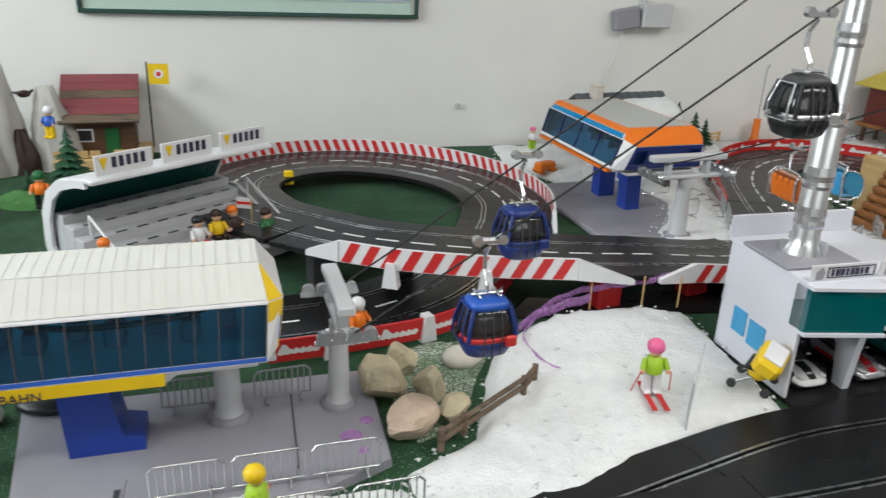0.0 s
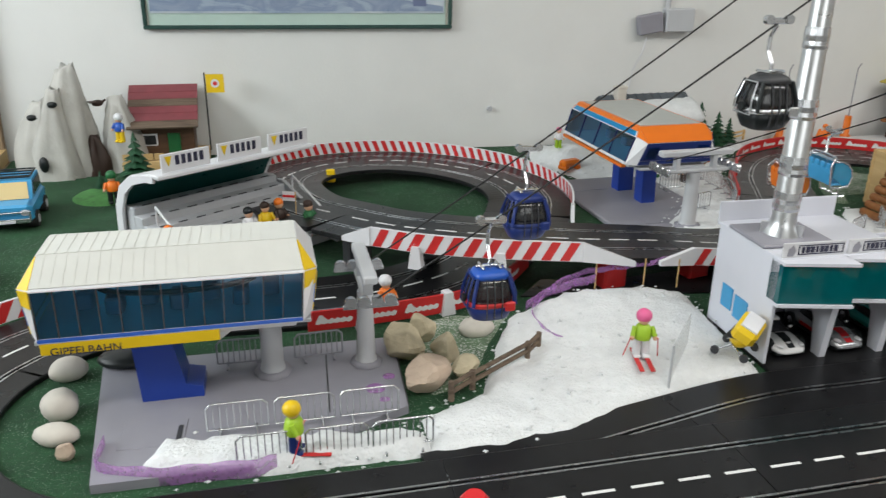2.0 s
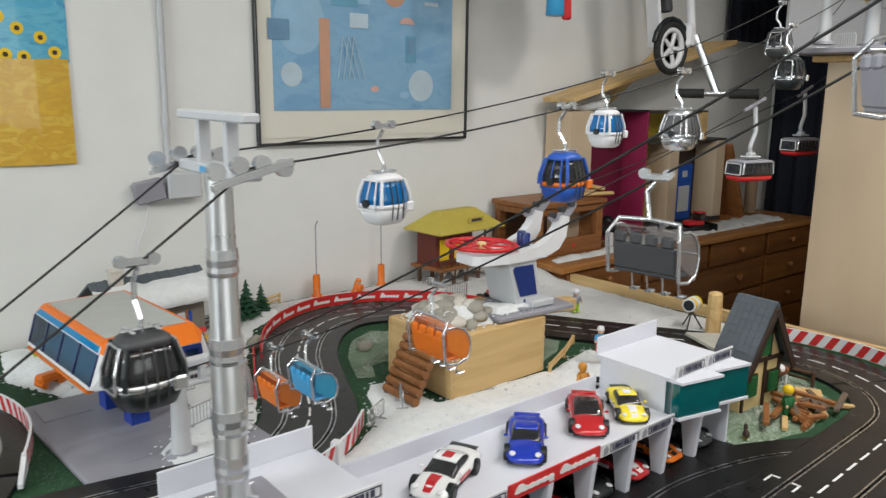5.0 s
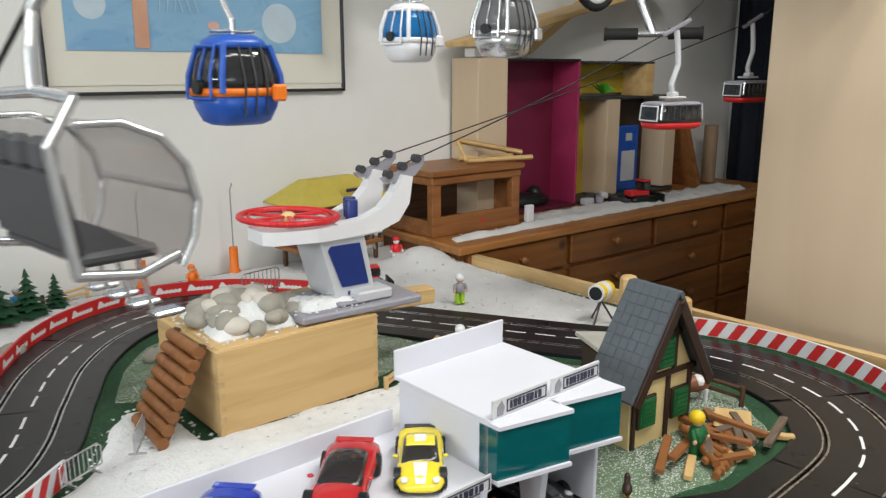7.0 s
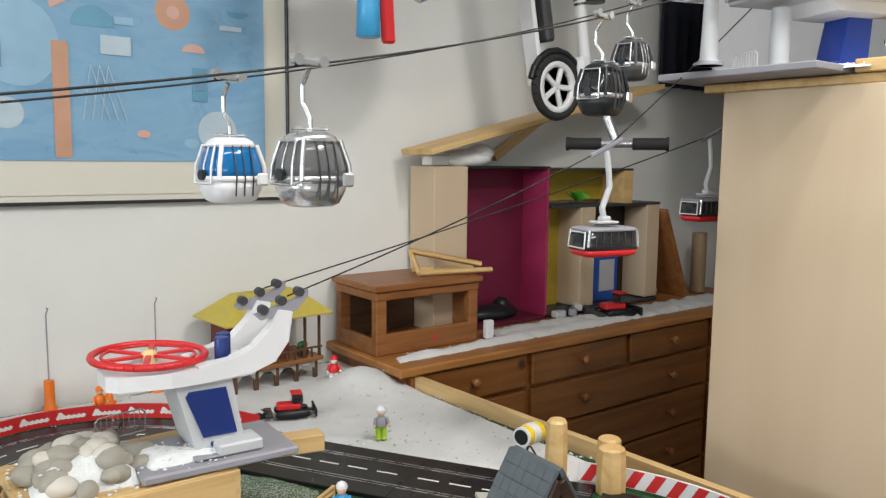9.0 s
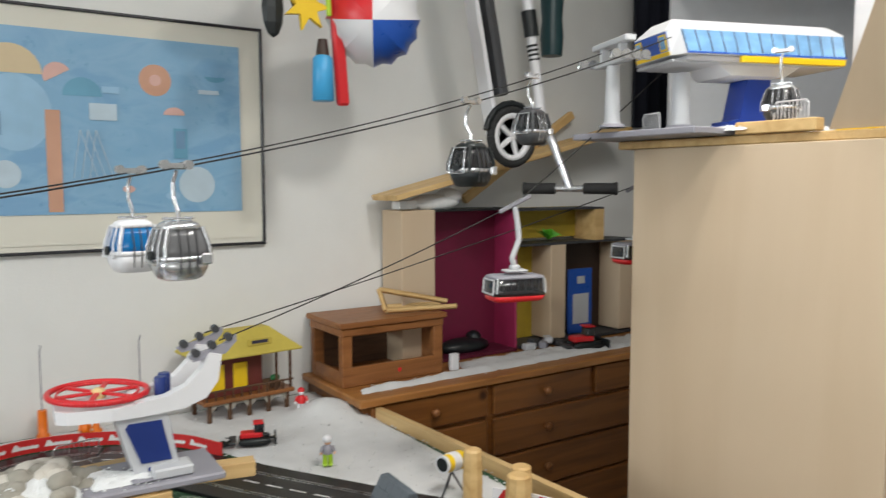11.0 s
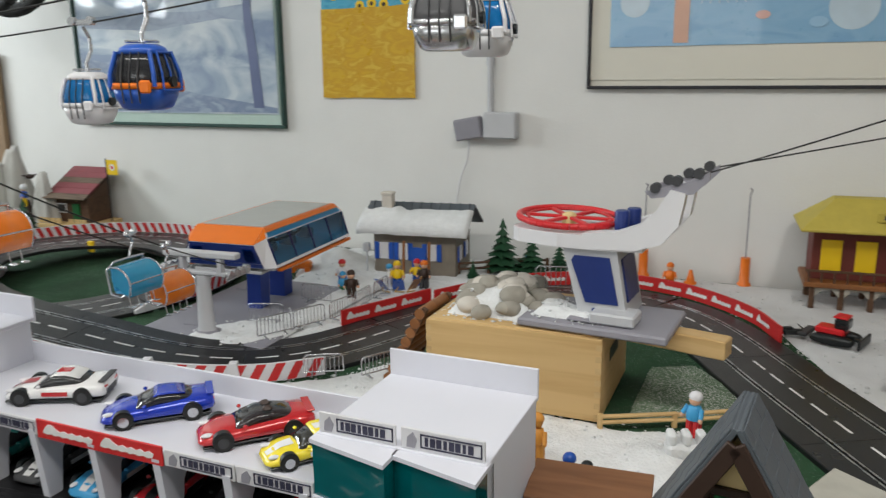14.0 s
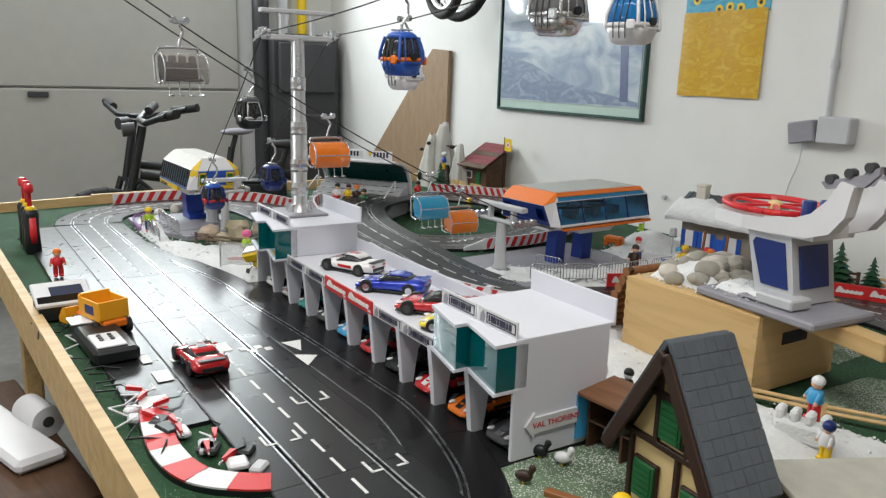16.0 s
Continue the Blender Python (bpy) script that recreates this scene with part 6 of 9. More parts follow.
# ---- toy figures: plain one-mesh dolls ----
def figure(label, x, y, z, rz, legs, torso, head=SKIN, hat=BROWNP, s=1.0, helmet=False, extra=None, sit=False, ry=0, name="toy_figure"):
    m = Mesh()
    if sit:
        for q in (-1, 1):
            m.box(0.008, q * 0.0065, 0.008, 0.028, 0.0105, 0.011, 0, 0.002)
    else:
        for q in (-1, 1):
            m.box(0.0, q * 0.0065, 0.016, 0.0125, 0.0115, 0.03, 0, 0.003)
            m.box(0.003, q * 0.0065, 0.003, 0.018, 0.011, 0.006, 0, 0.002)
    o = -0.016 if sit else 0.0
    m.lathe([(0.0125, 0.03 + o), (0.0135, 0.036 + o), (0.0105, 0.05 + o), (0.005, 0.053 + o)], 10, 1)
    for q in (-1, 1):
        m.cyl((0, q * 0.0125, 0.049 + o), (0.007, q * 0.0165, 0.036 + o), 0.0038, 8, 1)
        m.ball((0.008, q * 0.017, 0.0335 + o), (0.0036, 0.0036, 0.0042), 8, 5, 2)
    m.ball((0, 0, 0.062 + o), (0.0095, 0.0092, 0.0105), 12, 8, 2)
    k = 0.0016 if helmet else 0.0
    m.ball((-0.0012, 0, 0.066 + o), (0.0108 + k, 0.0105 + k, 0.0095 + k), 12, 8, 3)
    mats = [legs, torso, head, hat]
    if extra == "ski":
        for q in (-1, 1):
            m.box(0.006, q * 0.008, 0.0008, 0.085, 0.007, 0.002, 4, 0.0005)
            m.cyl((0.012, q * 0.02, 0.036), (0.0, q * 0.026, 0.0), 0.0009, 6, 4)
        mats.append(REDP)
    ob = solid(name, m, mats, label, "toy figure", x, y, z, rz, "toy figures", ry=ry)
    ob.scale = (s, s, s)
    return ob


figure("toy skier in lime vest and yellow helmet on orange skis", 0.04, 0.338, 0.014, -8, NAVY, LIME, SKIN, YELLOW, 0.92, True, "ski")
figure("toy skier in lime jacket and pink helmet on red skis", 0.55, 0.49, 0.02, -100, WPLAST, LIME, SKIN, PINK, 1.0, True, "ski")
figure("toy doll in orange safety vest at the hut", -0.39, 1.42, 0.006, -80, BLACK, ORANGE, SKIN, GREEN, 1.05, True)
figure("toy doll with brown hair and red top", -0.28, 1.46, 0.0, 200, BROWNP, RED, SKIN, BROWNP)
figure("toy climber doll in blue on the rock", -0.41, 1.66, 0.1, -120, YELLOW, BLUE, SKIN, WPLAST, 1.0, True)
figure("toy spectator in white and red seated in the stand", -0.045, 1.0, 0.06, -50, RED, WPLAST, SKIN, BLACK, 0.95, sit=True)
figure("toy spectator in yellow seated in the stand", -0.015, 1.03, 0.06, -60, BROWNP, YELLOW, SKIN, BROWNP, 0.95, sit=True)
figure("toy spectator in red seated in the stand", 0.012, 1.05, 0.06, -40, RED, BROWNP, SKIN, ORANGE, 0.95, sit=True)
figure("toy spectator with red hair seated in the stand", -0.18, 0.91, 0.06, -60, BLACK, YELLOW, SKIN, ORANGE, 0.95, sit=True)
figure("toy doll in green waving a flag in the stand", 0.07, 1.05, 0.035, -40, WPLAST, GREEN, SKIN, BROWNP)
figure("toy track marshal in orange and white helmet", 0.19, 0.705, 0.01, -60, BLACK, ORANGE, SKIN, WPLAST, 0.95, True)
figure("toy doll standing by the slope above the orange station", 0.8, 1.66, 0.05, -90, LIME, WPLAST, SKIN, PINK, 0.8)
figure("toy doll in blue with red hat on the snow", 0.98, 1.47, 0.014, -60, BLUE, WPLAST, SKIN, RED, 0.9)
figure("toy doll in teal crouching on the snow", 1.0, 1.44, 0.012, -40, GREEN, TEALPL, SKIN, TEALPL, 0.8, sit=True)
figure("small toy snowman on the snow", 1.1, 1.5, 0.01, 0, WPLAST, WPLAST, WPLAST, TEALPL, 0.85)
figure("toy waiter doll with yellow hat at the hut terrace", 1.12, 1.5, 0.012, -60, BLUE, YELLOW, SKIN, YELLOW, 0.95)
figure("toy doll in brown with orange hat at the hut terrace", 1.18, 1.53, 0.012, -80, DGREY, BROWNP, SKIN, ORANGE, 0.95)
figure("toy doll in grey by the railing", 1.06, 1.38, 0.012, -60, BROWNP, BROWNP, SKIN, BROWNP, 0.95)
figure("toy doll in blue with white cap by the bend", 1.36, 1.83, 0.006, -90, TEALPL, TEALPL, SKIN, WPLAST, 0.85)
figure("toy doll in orange overalls behind the red barrier", 1.74, 1.76, 0.008, -90, ORANGE, ORANGE, SKIN, ORANGE, 0.9)
figure("toy officer doll in grey and lime on the snow mat", 2.185, 1.25, 0.008, -110, LIME, GREYPL, SKIN, WPLAST, 0.95, True)
figure("toy gift bringer doll in red and white on the snow mat", 2.3, 1.66, 0.012, -110, WPLAST, RED, WPLAST, RED, 1.0)
figure("golden bear toy standing on the snow", 1.702, 0.803, 0.012, -100, GOLD, GOLD, GOLD, GOLD, 0.95)
figure("toy doll with blue helmet on the snow", 1.765, 0.74, 0.01, -90, BLACK, BLUE, BLUE, BLUE, 0.75, True)
figure("toy doll with black cap on the snow", 1.79, 0.73, 0.01, -90, BLACK, BLACK, SKIN, BLACK, 0.75)
figure("penguin toy with white face", 1.69, 0.75, 0.01, -90, BLACK, BLACK, WPLAST, BLACK, 0.8)
figure("toy king doll on the snow castle", 1.896, 0.915, 0.035, -120, RED, TEALPL, SKIN, WPLAST, 0.9)
figure("toy doll with purple helmet by the snow castle", 1.954, 0.86, 0.012, -110, YELLOW, WPLAST, SKIN, NAVY, 0.75, True)
figure("toy child with yellow helmet in the farmyard", 1.965, 0.475, 0.0, -90, GREEN, GREEN, SKIN, YELLOW, 0.95, True)
figure("toy farmer with yellow hat in the farmyard", 2.08, 0.62, 0.004, -130, GREEN, GREEN, SKIN, YELLOW, 0.95)
cow = Mesh().ball((0, 0, 0.03), (0.03, 0.013, 0.014), 14, 9, 0).ball((0.034, 0, 0.045), (0.011, 0.008, 0.009), 10, 7, 1).cyl((0.02, 0, 0.034), (0.032, 0, 0.044), 0.008, 9, 0)
for cx in (-0.018, 0.018):
    for cy in (-0.008, 0.008):
        cow.cyl((cx, cy, 0.022), (cx, cy, 0), 0.004, 7, 1, 0.003)
for cy in (-1, 1):
    cow.cyl((0.032, cy * 0.006, 0.052), (0.034, cy * 0.013, 0.058), 0.0015, 6, 1)
cow.ball((-0.006, 0, 0.034), (0.012, 0.0135, 0.0115), 10, 7, 1)
solid("toy_cow", cow, [M("cow_brown", (0.22, 0.08, 0.035), 0.5), WPLAST], "brown and white toy cow in the farmyard", "toy figure", 2.13, 0.585, 0.004, 150, "toy figures")
solid("pale_board", Mesh().box(0, 0, 0.004, 0.07, 0.055, 0.005, 0, 0.001), PINE, "pale square board lying in the farmyard", "board", 2.09, 0.49, 0.012, 30)
figure("toy marshal doll in orange at the table end", 2.49, 0.3, 0.03, -150, ORANGE, ORANGE, SKIN, YELLOW, 0.95, True)
figure("toy marshal doll in orange on the edge clutter", 0.508, 0.047, 0.01, 0, RED, RED, SKIN, ORANGE, 0.9)
for x, y, c, d in ((1.755, 0.53, BLACK, "small black toy hen"), (1.785, 0.545, WPLAST, "small white toy goose"), (1.8, 0.47, BROWNP, "small brown toy hen")):
    solid("toy_hen", Mesh().ball((0, 0, 0.014), (0.012, 0.007, 0.008), 10, 7, 0).ball((0.011, 0, 0.026), (0.005, 0.004, 0.005), 8, 6, 0).cyl((0.006, 0, 0.014), (0.011, 0, 0.026), 0.004, 8, 0).cyl((0, 0.003, 0.008), (0, 0.003, 0), 0.0012, 6, 1).cyl((0, -0.003, 0.008), (0, -0.003, 0), 0.0012, 6, 1), [c, YELLOW], d + " in the yard", "toy figure", x, y, 0.0, 40, "toy figures")

# ---- yellow stroller trailer on the slope ----
st = thing("toy_stroller", "yellow and white toy sled stroller on the snow", "toy stroller", 0.7, 0.482, 0.018, 40)
part("hood", Mesh().box(0, 0, 0.042, 0.05, 0.035, 0.028, 0, 0.006, pose(0, 0, 0.012, 25, -15, 0)), YELLOW, st)
part("panel", Mesh().box(0, 0, 0.0575, 0.036, 0.026, 0.004, 0, 0.001, pose(0, 0, 0.012, 25, -15, 0)), WPLAST, st)
part("body", Mesh().ball((0, -0.006, 0.024), (0.02, 0.015, 0.012), 12, 8), YELLOW, st)
part("hood_trim", Mesh().box(0, -0.004, 0.034, 0.044, 0.03, 0.006, 0, 0.002), BLACK, st)
for s in (-1, 1):
    part("frame", Mesh().tube([(s * 0.024, -0.02, 0.006), (s * 0.018, 0.0, 0.02), (s * 0.024, 0.022, 0.006)], 0.0018, 6), CHROME, st)
    for q in (-1, 1):
        part("wheel", Mesh().cyl((s * 0.026, q * 0.022, 0.006), (s * 0.022, q * 0.022, 0.006), 0.0065, 12), DGREY, st)


# ---- grandstand ----
def grandstand():
    g = thing("grandstand", "white grandstand with curved roof, grey steps and teal lining", "grandstand", -0.063, 1.059, 0.0, 38.3)
    hl = 0.175
    outer = [(0.15, 0.0), (0.165, 0.05), (0.16, 0.11), (0.135, 0.155), (0.09, 0.182), (0.03, 0.195), (0.0, 0.198)]
    inner = [(a - 0.01 if i < 4 else a, b - (0.0 if i == 0 else 0.008 if i > 2 else 0.0)) for i, (a, b) in enumerate(outer)]
    n = len(outer)
    m = Mesh()
    for x0, x1 in ((-hl, hl),):
        v = [(x, a, b) for x in (x0, x1) for a, b in outer + inner[::-1]]
        k = 2 * n
        f = [[i, (i + 1) % k, k + (i + 1) % k, k + i] for i in range(k)] + [list(range(k))[::-1], list(range(k, 2 * k))]
        m.add(v, f)
    part("roof_shell", m, WPLAST, g)
    lin = Mesh()
    li = [(a - 0.0015, b - 0.0015) for a, b in inner]
    lin.add([(x, a, b) for a, b in li for x in (-hl + 0.01, hl - 0.01)], [[2 * i, 2 * i + 1, 2 * i + 3, 2 * i + 2] for i in range(n - 1)])
    part("lining", lin, DTEAL, g, "dark teal roof lining")
    part("roof_edge", Mesh().box(0, -0.004, 0.196, 2 * hl + 0.01, 0.03, 0.008, 0, 0.002), WPLAST, g)
    # curved end wall
    e = Mesh()
    ep = [(0.15, 0.0), (0.163, 0.05), (0.158, 0.11), (0.133, 0.153), (0.09, 0.18), (0.03, 0.193), (0.0, 0.196), (0.0, 0.184), (0.03, 0.18), (0.08, 0.165), (0.115, 0.14), (0.135, 0.1), (0.138, 0.05), (0.11, 0.02), (-0.06, 0.0)]
    e.prism(ep, "x", -hl - 0.006, -hl)
    part("end_wall", e, WPLAST, g)
    for k in range(7):
        part("step", Mesh().box(0, 0.125 - 0.03 * k, 0.055 - 0.0075 * k, 2 * hl - 0.01, 0.031, 0.11 - 0.015 * k, 0, 0.0015), LGREY, g)
        for j in range(8):
            part("drain_slot", Mesh().box(-0.14 + 0.04 * j, 0.112 - 0.03 * k, 0.111 - 0.015 * k, 0.02, 0.004, 0.0012, 0, 0), DGREY, g)
    for s in (-1, 1):
        part("hand_rail", Mesh().tube([(s * 0.16, -0.08, 0.03), (s * 0.16, -0.08, 0.06), (s * 0.16, 0.04, 0.125), (s * 0.16, 0.04, 0.09)], 0.0025, 6), WPLAST, g)
    part("side_ramp", Mesh().prism([(-0.09, 0.0), (0.11, 0.0), (0.11, 0.1), (0.09, 0.1), (-0.08, 0.02)], "x", hl - 0.004, hl + 0.004), LGREY, g)
    for k in range(3):
        b = part("sign_board", Mesh().box(-0.115 + 0.117 * k, -0.008, 0.219, 0.1, 0.004, 0.034, 0, 0.001), WPLAST, g)
        part("emblem", Mesh().prism([(-0.158 + 0.117 * k, 0.231), (-0.144 + 0.117 * k, 0.231), (-0.151 + 0.117 * k, 0.212)], "y", -0.0112, -0.0098), YELLOW, b)
        for j in range(5):
            part("lettering_bar", Mesh().box(-0.133 + 0.117 * k + 0.0125 * j, -0.0105, 0.222, 0.0075, 0.001, 0.017, 0, 0), SIGNINK, b)
    return g


grandstand()
fl = thing("toy_flag", "small white and red toy flag in the stand", "flag", 0.045, 1.06, 0.07, -20)
part("stick", Mesh().cyl((0, 0, 0), (0.0, 0, 0.055), 0.0012, 6), PINE, fl)
part("cloth", Mesh().box(-0.014, 0, 0.045, 0.026, 0.001, 0.02, 0, 0).box(-0.014, 0, 0.045, 0.026, 0.0016, 0.005, 1, 0), [WPLAST, RED], fl)

# ---- red-roofed hut, flag, rock ----
def red_hut():
    h = thing("toy_hut", "brown toy mountain hut with maroon plank roof and green door", "toy hut", -0.32, 1.81, 0.0, 4, scale=0.99)
    part("plinth", Mesh().box(0, -0.01, 0.016, 0.23, 0.17, 0.032, 0, 0.002), PINE, h)
    part("wall", Mesh().box(0, 0.01, 0.075, 0.16, 0.11, 0.09, 0, 0.002).prism([(-0.045, 0.12), (0.065, 0.12), (0.065, 0.185)], "x", -0.08, 0.08), DARKWOOD, h)
    for k in range(6):
        part("roof_plank", Mesh().box(0, 0, 0, 0.19, 0.035, 0.006, 0, 0.001, pose(0, -0.062 + 0.026 * k, 0.128 + 0.0155 * k, 28, 0, 0)), MAROON if k % 3 else GREYWOOD, h)
    part("door", Mesh().box(0.025, -0.047, 0.066, 0.034, 0.004, 0.066, 0, 0.001).box(0.025, -0.0495, 0.066, 0.028, 0.001, 0.058, 0, 0), GREEN, h)
    part("window", Mesh().box(-0.04, -0.047, 0.082, 0.042, 0.004, 0.034, 0, 0.001).box(-0.04, -0.049, 0.082, 0.034, 0.002, 0.026, 1, 0), [WPLAST, SMOKE], h)
    for k in range(8):
        part("porch_rail", Mesh().box(-0.1 + 0.028 * k, -0.09, 0.044, 0.024, 0.003, 0.018, 0, 0.0005), PINE, h) if k not in (4,) else None
    return h


red_hut()
fp = thing("flag_pole", "black flagpole with a yellow printed flag", "flag pole", -0.203, 1.835, 0.03)
part("pole", Mesh().cyl((0, 0, 0), (0, 0, 0.224), 0.0022, 8), BLACK, fp)
part("flag", Mesh().box(0.028, 0, 0.193, 0.05, 0.0012, 0.052, 0, 0).lathe([(0.012, -0.0009), (0.012, 0.0009)], 14, 1, pose(0.028, 0, 0.193, 90, 0, 0)).lathe([(0.006, -0.0012), (0.006, 0.0012)], 12, 2, pose(0.028, 0, 0.193, 90, 0, 0)), [YELLOW, WPLAST, RED], fp)

ROCKG = M("moulded_rock", (0.5, 0.485, 0.45), 0.75, var=0.15, scale=16, bump=0.5, bscale=70, dist=0.004)
rk = thing("toy_mountain", "pale grey moulded toy climbing rock with dark caves", "toy rock", -0.585, 1.735, 0.0, scale=1.05)


def crag(cx, cy, r, h, lean, seed):
    """One ridged spire of the moulded rock."""
    m, v, f, n, rows = Mesh(), [], [], 26, 12
    for j in range(rows + 1):
        t = j / rows
        for i in range(n):
            a = 2 * math.pi * i / n
            ridge = abs(noise.noise((2.2 * math.cos(a) + seed, 2.2 * math.sin(a), t * 0.8)))
            q = r * (1 - 0.72 * t ** 1.3) * (0.78 + 0.75 * ridge) + 0.004 * noise.noise((i, j, seed))
            top = h * t * (1 + 0.12 * noise.noise((1.5 * math.cos(a), 1.5 * math.sin(a), seed)))
            v.append((cx + lean * t * t + q * math.cos(a), cy + 0.75 * q * math.sin(a), top))
    for j in range(rows):
        f += [[j * n + i, j * n + (i + 1) % n, (j + 1) * n + (i + 1) % n, (j + 1) * n + i] for i in range(n)]
    f.append([rows * n + i for i in range(n)])
    return m.add(v, f, 0, True)


part("peak", crag(0.02, 0.0, 0.09, 0.272, 0.02, 1.7), ROCKG, rk)
part("left_spire", crag(-0.05, -0.02, 0.065, 0.19, 0.02, 4.2), ROCKG, rk)
part("front_spire", crag(-0.005, -0.04, 0.06, 0.225, 0.02, 7.9), ROCKG, rk)
part("side_peak", crag(0.145, 0.02, 0.06, 0.19, 0.0, 9.3), ROCKG, rk)
m = crag(0.085, -0.01, 0.05, 0.1, 0.0, 12.1)
part("ledge", m, BROWNP, rk, "dark brown cave mouth")
for x, y, z in ((-0.02, -0.082, 0.045), (0.015, -0.06, 0.19), (-0.035, -0.066, 0.16)):
    part("cave", Mesh().ball((x, y, z), (0.012, 0.01, 0.02 if z < 0.1 else 0.008), 10, 8), BLACK, rk)
solid("toy_bird", Mesh().ball((0, 0, 0), (0.016, 0.01, 0.009), 10, 7).cyl((0.01, 0, 0.0), (0.022, 0, 0.008), 0.003, 7).box(-0.014, 0, 0.004, 0.02, 0.026, 0.003, 0, 0.001), BROWNP, "brown toy eagle on the rock", "toy figure", -0.475, 1.74, 0.19, 30)
solid("turf", Mesh().lathe([(0.085, 0.0), (0.078, 0.005), (0.02, 0.007)], 18), M("bright_turf", (0.06, 0.2, 0.05), 0.7, var=0.5, scale=80, bump=0.8), "bright green plastic turf in front of the rock", "turf", -0.42, 1.5, 0.0)


def fir(x, y, z, h, seed, label="dark green toy fir tree"):
    t = thing("fir_tree", label, "tree", x, y, z, seed * 50, "toy trees")
    part("trunk", Mesh().cyl((0, 0, 0), (0, 0, h * 0.95), h * 0.035, 8, 0, h * 0.01), BROWNP, t)
    k = random.Random(seed)
    m = Mesh()
    tiers = 7
    for i in range(tiers):
        zb = h * (0.12 + 0.84 * i / tiers)
        r = h * 0.4 * (1 - i / (tiers + 0.6))
        nb = 9 - i // 2
        for j in range(nb):
            a = 2 * math.pi * (j + 0.5 * (i % 2)) / nb + k.uniform(-0.15, 0.15)
            rr = r * k.uniform(0.85, 1.15)
            c, s = math.cos(a), math.sin(a)
            w = rr * 0.36
            tip = (rr * c, rr * s, zb - h * 0.035 * k.uniform(0.4, 1.4))
            up = zb + h * 0.12
            m.add([(0, 0, up), (rr * 0.6 * c - w * s, rr * 0.6 * s + w * c, zb), tip, (rr * 0.6 * c + w * s, rr * 0.6 * s - w * c, zb), (0, 0, zb + h * 0.02)], [(0, 1, 2), (0, 2, 3), (4, 2, 1), (4, 3, 2)])
    m.lathe([(h * 0.06, h * 0.84), (0.001, h)], 7)
    part("crown", m, PINEGREEN, t)
    return t


fir(-0.37, 1.62, 0.0, 0.135, 1)
fir(-0.45, 1.56, 0.0, 0.05, 8)
for x, y, h, s in ((1.3, 1.77, 0.15, 2), (1.375, 1.79, 0.115, 3), (1.44, 1.83, 0.085, 4), (1.25, 1.68, 0.05, 5), (1.16, 1.8, 0.08, 6)):
    fir(x, y, 0.004, h, s)


# ---- blue off-road toy car by the rock ----
def jeep():
    c = thing("toy_jeep", "light blue toy off-road car with black roof rack", "toy car", -0.585, 1.34, 0.0, -82)
    c.matrix_world = c.matrix_world @ Matrix.Diagonal((1.15, 1.35, 0.98, 1))
    part("body", Mesh().box(0, 0, 0.04, 0.155, 0.078, 0.038, 0, 0.006).box(0.058, 0, 0.052, 0.045, 0.072, 0.018, 0, 0.005), TEALPL, c)
    part("cabin", Mesh().prism([(-0.07, 0.058), (0.035, 0.058), (0.015, 0.098), (-0.06, 0.098)], "y", -0.035, 0.035), TEALPL, c)
    part("windscreen", Mesh().add([(0.0365, -0.03, 0.061), (0.0365, 0.03, 0.061), (0.0185, 0.028, 0.095), (0.0185, -0.028, 0.095)], [(0, 1, 2, 3)]), CREAM, c, "windscreen with yellow seats behind")
    for s in (-1, 1):
        part("side_window", Mesh().prism([(-0.06, 0.066), (0.022, 0.066), (0.01, 0.092), (-0.055, 0.092)], "y", s * 0.0355 - 0.001, s * 0.0355 + 0.001), SMOKE, c)
        part("headlight", Mesh().cyl((0.078, s * 0.028, 0.044), (0.081, s * 0.028, 0.044), 0.007, 12), WPLAST, c)
        for q in (-1, 1):
            w = part("wheel", Mesh().cyl((q * 0.05, s * 0.042, 0.019), (q * 0.05, s * 0.026, 0.019), 0.019, 18), RUBBER, c)
            part("rim", Mesh().cyl((q * 0.05, s * 0.043, 0.019), (q * 0.05, s * 0.04, 0.019), 0.01, 12), LGREY, w)
    part("bull_bar", Mesh().tube([(0.084, -0.035, 0.03), (0.084, -0.035, 0.046), (0.084, 0.035, 0.046), (0.084, 0.035, 0.03)], 0.002, 6, 0, True).box(0.082, 0, 0.026, 0.006, 0.07, 0.01, 0, 0.002), CHROME, c)
    part("number_plate", Mesh().box(0.0855, 0, 0.026, 0.001, 0.026, 0.007, 0, 0), WPLAST, c)
    part("roof_rack", Mesh().tube([(-0.055, -0.032, 0.104), (0.01, -0.032, 0.104), (0.01, 0.032, 0.104), (-0.055, 0.032, 0.104)], 0.002, 6, 0, True).box(-0.04, 0, 0.103, 0.003, 0.064, 0.003, 0, 0).box(-0.02, 0, 0.103, 0.003, 0.064, 0.003, 0, 0).box(-0.0, 0, 0.103, 0.003, 0.064, 0.003, 0, 0), BLACK, c)


jeep()
bb = thing("black_case", "matt black plastic case on the grass", "case", -0.585, 0.905, 0.0, -20)
part("case_body", Mesh().box(0, 0, 0.024, 0.1, 0.18, 0.056, 0, 0.006), BLACK, bb)
part("case_lid", Mesh().box(0, 0, 0.0595, 0.092, 0.17, 0.007, 0, 0.003), BLACK, bb)
part("latch", Mesh().box(0.02, -0.03, 0.0635, 0.02, 0.03, 0.002, 0, 0.0005), BLACK, bb)
solid("skid_bag", Mesh().ball((0, 0, 0.01), (0.045, 0.03, 0.012), 14, 8), BLACK, "dark crumpled bag behind the drive pillar", "bag", -0.2, 0.6, 0.01)

